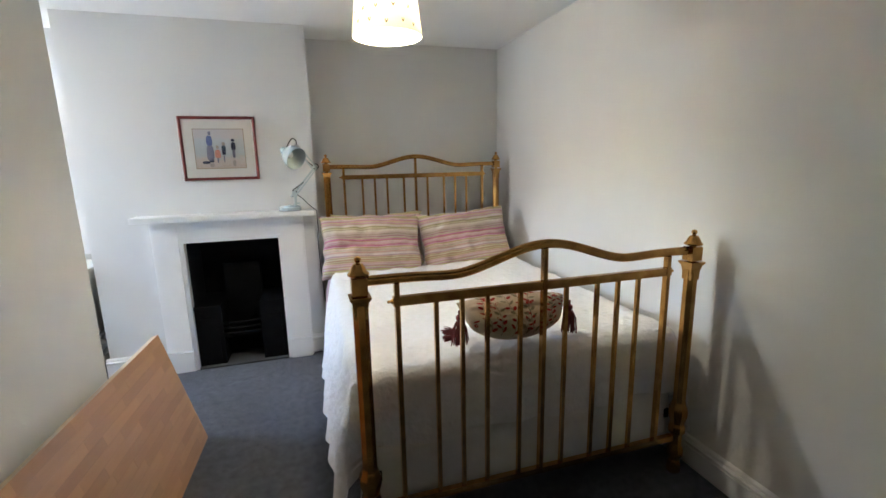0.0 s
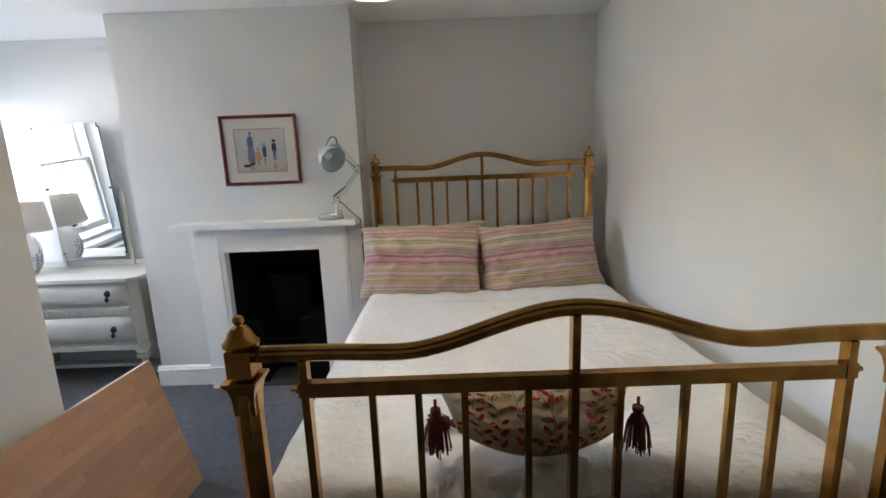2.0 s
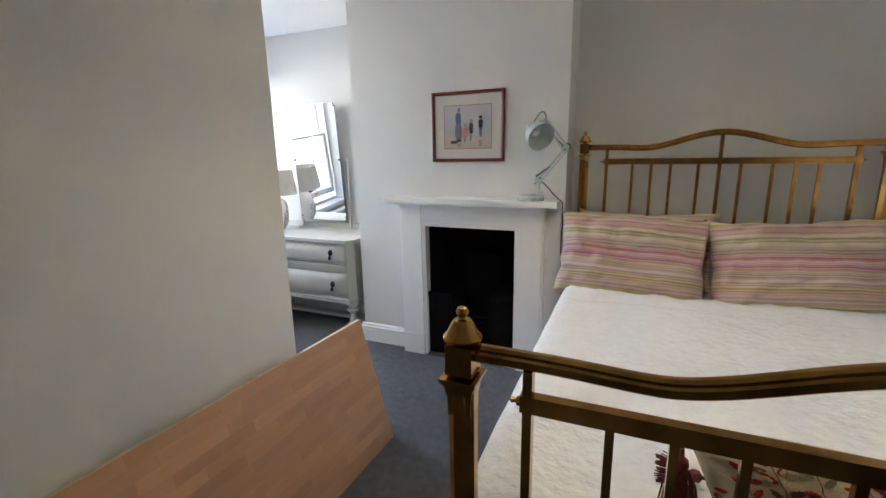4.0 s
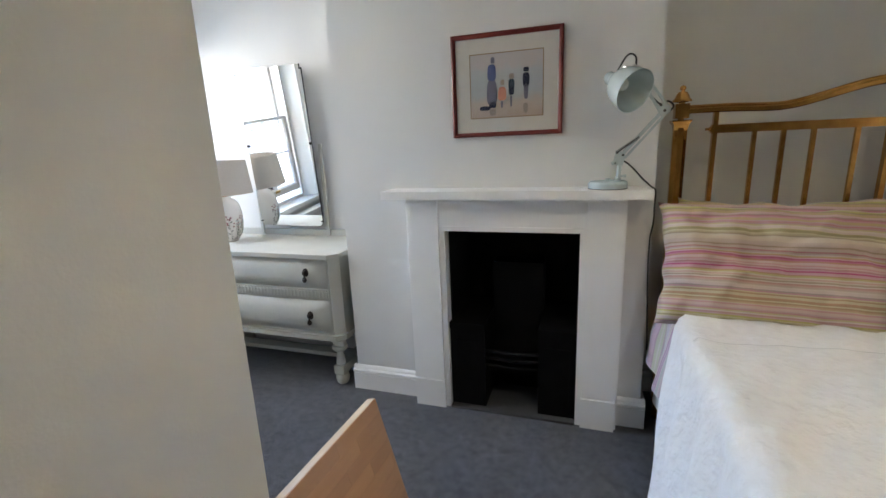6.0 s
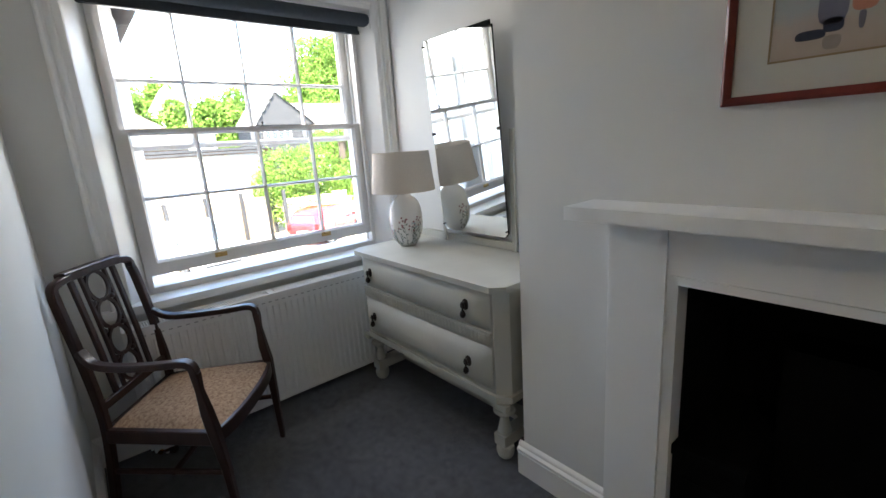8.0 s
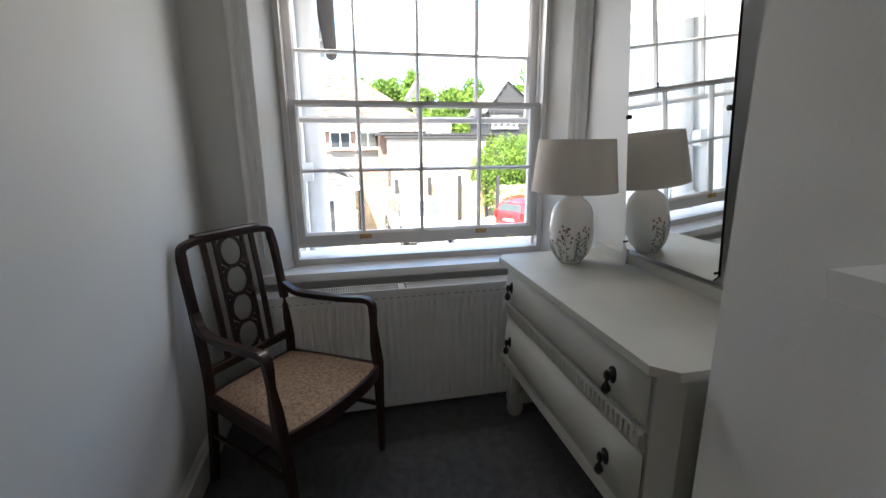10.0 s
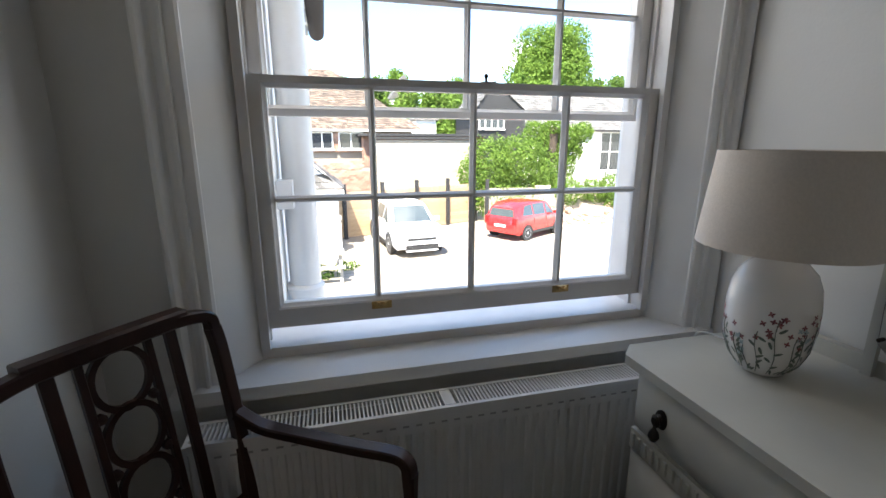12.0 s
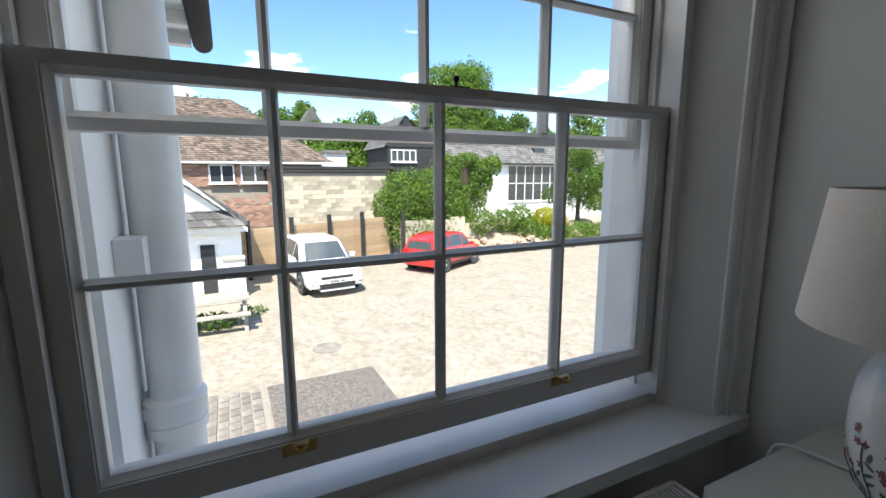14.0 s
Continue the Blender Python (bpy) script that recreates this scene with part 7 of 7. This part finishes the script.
wh = thing("white_house", (-36, 27, G), 0, "long low white rendered house with a slate roof and large windows", "house")
matrix_ready()
under(part("wall", boxes((-40, -33.0, 16.6, 40, G, 2.35)), M_STUCCO), wh)
casement(wh, -32.98, 23.6, 28.9, -0.75, 2.22, 6, 2)
casement(wh, -32.98, 30.4, 34.0, -0.75, 2.22, 4, 2)
bm = bmesh.new()
bm.faces.new([bm.verts.new(p) for p in ((-32.6, 16.4, 2.35), (-32.6, 40, 2.35), (-36.5, 40, 5.3), (-36.5, 16.4, 5.3))])
bm.faces.new([bm.verts.new(p) for p in ((-40.4, 16.4, 2.35), (-36.5, 16.4, 5.3), (-36.5, 40, 5.3), (-40.4, 40, 2.35))])
under(part("roof_slope", bm, M_SLATE), wh)
tiles("roof_slates", ((-32.55, 16.4, 2.36), (-32.55, 40, 2.36), (-36.5, 40, 5.32), (-36.5, 16.4, 5.32)), 80, 16, M_SLATE, wh, 9)
under(part("gutter", boxes((-32.6, -32.5, 16.4, 40, 2.26, 2.35)), M_BLACKWOOD), wh)
under(part("rooflight", boxes((-34.3, -33.8, 26.9, 28.0, 3.35, 3.75), ), M_DARKPANE), wh)
cab = thing("far_cottage", (-62, 12.4, G), 0, "distant grey gabled cottage among trees", "house")
matrix_ready()
under(part("wall", boxes((-60, -56, 10.6, 13.6, G, 6.6)), M_STUCCO), cab)
bm = bmesh.new()
v = [bm.verts.new(p) for p in ((-55.9, 10.3, 6.5), (-55.9, 13.9, 6.5), (-55.9, 12.1, 9.3), (-60.2, 10.3, 6.5), (-60.2, 13.9, 6.5), (-60.2, 12.1, 9.3))]
for q in ((0, 1, 2), (3, 5, 4), (0, 2, 5, 3), (1, 4, 5, 2)):
    bm.faces.new([v[i] for i in q])
under(part("roof", bm, M_SLATE, smooth=False), cab)
sw = thing("white_outbuilding", (-40, 10.6, G), 0, "small white flat-roofed outbuilding", "building")
matrix_ready()
under(part("wall", boxes((-41, -38, 9.9, 11.5, G, 3.2)), M_STUCCO), sw)
under(part("roof", boxes((-41.2, -37.8, 9.7, 11.7, 3.205, 3.4)), M_SLATE), sw)

# ---- white shed with a slate lean-to roof
sh = thing("white_shed", (-18, 1.5, G), 0, "small white painted shed with an old slate roof", "shed")
matrix_ready()
under(part("wall", boxes((-20.4, -17.5, -1.5, 2.92, G, -0.20)), M_STUCCO), sh)
bm = bmesh.new()
bm.faces.new([bm.verts.new(p) for p in ((-17.3, -1.6, 1.55), (-17.3, 1.2, 1.55), (-17.3, 3.1, -0.18), (-17.3, -1.6, -0.18))])
under(part("gable", bm, M_STUCCO, smooth=False), sh)
bm = bmesh.new()
bm.faces.new([bm.verts.new(p) for p in ((-17.1, 3.12, -0.2), (-20.6, 3.12, -0.2), (-20.6, 0.9, 1.55), (-17.1, 0.9, 1.55))])
under(part("roof_slope", bm, M_SLATE, smooth=False), sh)
tiles("roof_slates", ((-20.6, 3.14, -0.2), (-17.1, 3.14, -0.2), (-17.1, 0.9, 1.57), (-20.6, 0.9, 1.57)), 14, 9, M_SLATE, sh, 12)
tiles("roof_slates", ((-16.9, -1.6, -0.15), (-16.9, 3.1, -0.15), (-18.2, 1.5, 1.25), (-18.2, -1.6, 1.25)), 18, 7, M_SLATE, sh, 13)
under(part("door", boxes((-17.5, -17.46, 1.75, 2.15, G, -0.75)), M_DARKPANE), sh)
under(part("fascia", boxes((-17.2, -17.14, -1.6, 3.12, -0.36, -0.2)), M_WHITEFRAME), sh)
ac = thing("white_cupboard", (-16.9, 2.6, G), 0, "low white outdoor cupboard beside the shed", "cupboard")
matrix_ready()
under(part("body", boxes((-17.2, -16.6, 2.35, 2.95, G, -1.15)), M_WHITEFRAME, bevel=0.01), ac)
under(part("lid", boxes((-17.25, -16.55, 2.32, 2.98, -1.148, -1.10)), M_GREYWOOD, bevel=0.01), ac)

# ---- picnic bench
bn = thing("picnic_bench", (-13.6, 2.3, G), 0, "weathered silver-grey timber picnic bench with herbs beneath", "bench")
matrix_ready()
for i in range(4):
    under(part("top_slat", boxes((-13.95 + i * 0.17, -13.80 + i * 0.17, 1.2, 2.92, -1.56, -1.52)), M_GREYWOOD, bevel=0.004), bn)
for x in (-13.15, -14.4):
    under(part("seat_slat", boxes((x - 0.12, x + 0.12, 1.2, 2.92, -1.87, -1.83)), M_GREYWOOD, bevel=0.004), bn)
for y in (1.5, 2.75):
    under(part("cross_beam", boxes((-14.5, -13.05, y - 0.03, y + 0.03, -1.95, -1.872)), M_GREYWOOD), bn)
    for s in (-1, 1):
        bm = bmesh.new()
        rail(bm, [(-13.7 + s * 0.55, y + 0.06, G), (-13.7 + s * 0.22, y + 0.06, -1.565)], 0.06, 0.09, (0, 1, 0))
        under(part("leg", bm, M_GREYWOOD), bn)
bush("herbs", [(-13.9, 2.0, G + 0.12, 0.5, 0.7, 0.22), (-14.6, 3.0, G + 0.08, 0.3, 0.35, 0.15)], 900, 0.05, M_LEAF_B, 51, "low green herbs growing under the bench", "plant")

# ---- cars
def car(name, L_, W_, H_, paint, hood, m, label, wheel_r=0.33, wb=None, plate=True):
    """A hatchback or small SUV along local +x, built from lofted sections; parts: body, glazing, wheels, lamps."""
    c = thing(name, (0, 0, 0), 0, label, "car")
    wb = wb or L_ * 0.6
    zb = 0.22 * H_ / 1.5 + 0.03
    belt = H_ * 0.60
    # station x share, half width share, hood or belt height, roof height (None: no cabin), roof half width
    st = [(-0.50, 0.80, belt * 0.92, None), (-0.485, 0.92, belt * 1.00, None), (-0.46, 0.97, belt * 1.04, H_ * 0.86), (-0.36, 1.0, belt * 1.04, H_ * 0.965), (-0.15, 1.0, belt * 1.02, H_), (0.05, 1.0, belt, H_ * 0.985), (0.14, 1.0, belt * 0.985, H_ * 0.93),
          (0.27, 1.0, belt * 0.97, belt * 1.04), (0.30, 0.995, belt * 0.965, None), (0.40, 0.97, belt * (0.90 + 0.045 * hood), None), (0.46, 0.91 + 0.04 * hood, belt * (0.80 + 0.08 * hood), None), (0.488, 0.83 + 0.08 * hood, belt * (0.70 + 0.12 * hood), None), (0.50, 0.74 + 0.1 * hood, belt * (0.5 + 0.06 * hood), None)]
    bm = bmesh.new()
    rings = []
    for sx, sw, zh, zr in st:
        w = W_ / 2 * sw
        x = sx * L_
        zl = zb if abs(sx) < 0.47 else zb + 0.06
        top = zr if zr else zh + 0.03
        tw = w * (0.74 if zr and zr > belt * 1.1 else 0.80)
        ring = [(-w * 0.93, zl), (-w, zl + 0.12), (-w * 1.0, zh * 0.72), (-w * 0.955, zh), (-tw, top - 0.035), (-tw * 0.82, top), (tw * 0.82, top), (tw, top - 0.035), (w * 0.955, zh), (w, zh * 0.72), (w, zl + 0.12), (w * 0.93, zl)]
        rings.append([bm.verts.new((x, y, z)) for y, z in ring])
    for a, b in zip(rings, rings[1:]):
        for j in range(12):
            bm.faces.new((a[j], a[(j + 1) % 12], b[(j + 1) % 12], b[j]))
    bm.faces.new(rings[0])
    bm.faces.new(rings[-1])
    body = part("body", bm, paint, c, angle=40)
    # glazing laid just proud of the cabin
    def pane(pts, nm="window"):
        bm = bmesh.new()
        bm.faces.new([bm.verts.new(p) for p in pts])
        part(nm, bm, M_CARGLASS, c, "dark tinted glass", smooth=False)
    def side(sx, t, s):
        """A point on the cabin's side at length share sx, t of the way from belt to roof."""
        for (a, b) in zip(st, st[1:]):
            if a[0] <= sx <= b[0]:
                q = (sx - a[0]) / (b[0] - a[0])
                za, zb_ = a[2] + (b[2] - a[2]) * q, (a[3] or a[2]) + ((b[3] or b[2]) - (a[3] or a[2])) * q
                w = W_ / 2
                y0, y1 = w * 0.955, w * 0.74
                return (sx * L_, s * (y0 + (y1 - y0) * t + 0.012), za + (zb_ - 0.035 - za) * t)
    for s in (-1, 1):
        pane([side(-0.40, 0.14, s), side(-0.20, 0.10, s), side(-0.20, 0.90, s), side(-0.33, 0.88, s)])
        pane([side(-0.185, 0.10, s), side(0.035, 0.10, s), side(0.035, 0.90, s), side(-0.185, 0.90, s)])
        pane([side(0.055, 0.10, s), side(0.215, 0.14, s), side(0.10, 0.88, s), side(0.055, 0.90, s)])
    w = W_ / 2
    pane([(0.272 * L_, -w * 0.76, belt * 1.03), (0.272 * L_, w * 0.76, belt * 1.03), (0.15 * L_, w * 0.62, H_ * 0.935), (0.15 * L_, -w * 0.62, H_ * 0.935)], "windscreen")
    pane([(-0.487 * L_, -w * 0.72, belt * 1.06), (-0.487 * L_, w * 0.72, belt * 1.06), (-0.467 * L_, w * 0.62, H_ * 0.83), (-0.467 * L_, -w * 0.62, H_ * 0.83)], "rear_window")
    for sx in (-wb / 2 - 0.01 * L_, wb / 2 - 0.01 * L_):
        for s in (-1, 1):
            bm = bmesh.new()
            lathe(bm, [(wheel_r * 0.66, -0.10), (wheel_r * 0.97, -0.10), (wheel_r, -0.07), (wheel_r, 0.07), (wheel_r * 0.97, 0.10), (wheel_r * 0.66, 0.10)], 28, pose(sx, s * (w - 0.09), wheel_r, 90, 0, 0))
            wh_ = part("wheel", bm, M_TYRE, c, "black tyre")
            bm = bmesh.new()
            q = pose(sx, s * (w + 0.012), wheel_r, -90 * s, 0, 0)
            lathe(bm, [(wheel_r * 0.66, -0.03), (wheel_r * 0.66, 0.0), (wheel_r * 0.60, -0.004), (wheel_r * 0.58, -0.02)], 24, q)
            for k in range(5):
                box(bm, -0.028, 0.028, 0.0, wheel_r * 0.62, -0.016, -0.004, q @ pose(0, 0, 0, 0, 0, 72 * k))
            lathe(bm, [(0.05, -0.016), (0.05, 0.0), (0.02, 0.003)], 10, q)
            rim_ = part("rim", bm, M_ALLOY, wh_, "silver alloy rim")
            bm = bmesh.new()
            lathe(bm, [(wheel_r * 1.13, 0.0), (wheel_r * 1.13, 0.02), (wheel_r * 1.0, 0.02), (wheel_r * 1.0, 0.0)], 28, pose(sx, s * (w - 0.002), wheel_r + 0.015, -90 * s, 0, 0))
            part("wheel_arch", bm, M_TRIM, c)
    for s in (-1, 1):
        part("sill_trim", boxes((-wb * 0.36, wb * 0.34, s * w * 0.985 - 0.015, s * w * 0.985 + 0.02, zb, zb + 0.10)), M_TRIM, c, bevel=0.01)
        part("mirror", boxes((0.17 * L_, 0.20 * L_, s * (w + 0.10) - 0.08, s * (w + 0.10) + 0.08, belt * 1.02, belt * 1.15)), paint, c, bevel=0.02)
        part("headlamp", boxes((0.455 * L_, 0.488 * L_, s * w * 0.70 - 0.15, s * w * 0.70 + 0.13, belt * 0.66, belt * 0.80)), M_LIGHT, c, bevel=0.02)
        part("fog_lamp", boxes((0.485 * L_, 0.503 * L_, s * w * 0.70 - 0.07, s * w * 0.70 + 0.05, belt * 0.36, belt * 0.46)), M_LIGHT, c, bevel=0.01)
        part("tail_lamp", boxes((-0.500 * L_, -0.475 * L_, s * w * 0.80 - 0.09, s * w * 0.80 + 0.09, belt * 0.72, belt * 1.02)), M_TAIL, c, bevel=0.02)
    part("grille", boxes((0.480 * L_, 0.504 * L_, -w * 0.55, w * 0.55, belt * 0.60, belt * 0.68)), M_TRIM, c, bevel=0.01)
    part("lower_grille", boxes((0.485 * L_, 0.506 * L_, -w * 0.62, w * 0.62, belt * 0.30, belt * 0.46)), M_TRIM, c, bevel=0.015)
    part("bumper_skid", boxes((0.470 * L_, 0.508 * L_, -w * 0.60, w * 0.60, belt * 0.23, belt * 0.28)), M_ALLOY, c, bevel=0.01)
    pl = part("number_plate", boxes((0.505 * L_, 0.512 * L_, -0.26, 0.26, belt * 0.47, belt * 0.58)), M_PLATE, c, "pale plate with dark characters")
    for k in range(7):
        if k != 4:
            part("plate_mark", boxes((0.512 * L_, 0.5135 * L_, -0.215 + k * 0.063, -0.175 + k * 0.063, belt * 0.49, belt * 0.56)), M_TRIM, pl)
    part("rear_plate", boxes((-0.507 * L_, -0.500 * L_, -0.26, 0.26, belt * 0.60, belt * 0.71)), M_PLATE, c)
    part("door_seam", boxes((0.045 * L_, 0.048 * L_, -w * 1.003, w * 1.003, zb + 0.15, belt * 0.95), (-0.193 * L_, -0.190 * L_, -w * 1.003, w * 1.003, zb + 0.15, belt * 0.95)), M_TRIM, c)
    c.matrix_world = m
    return c


car("car", 4.35, 1.78, 1.62, M_WHITECAR, 1, pose(-17.45, 5.22, G, 0, 0, 6), "white compact sport utility car parked on the gravel", 0.35)
car("car", 3.55, 1.64, 1.46, M_REDCAR, 0, pose(-18.1, 10.45, G, 0, 0, 120), "small red hatchback car parked by the wall", 0.29)
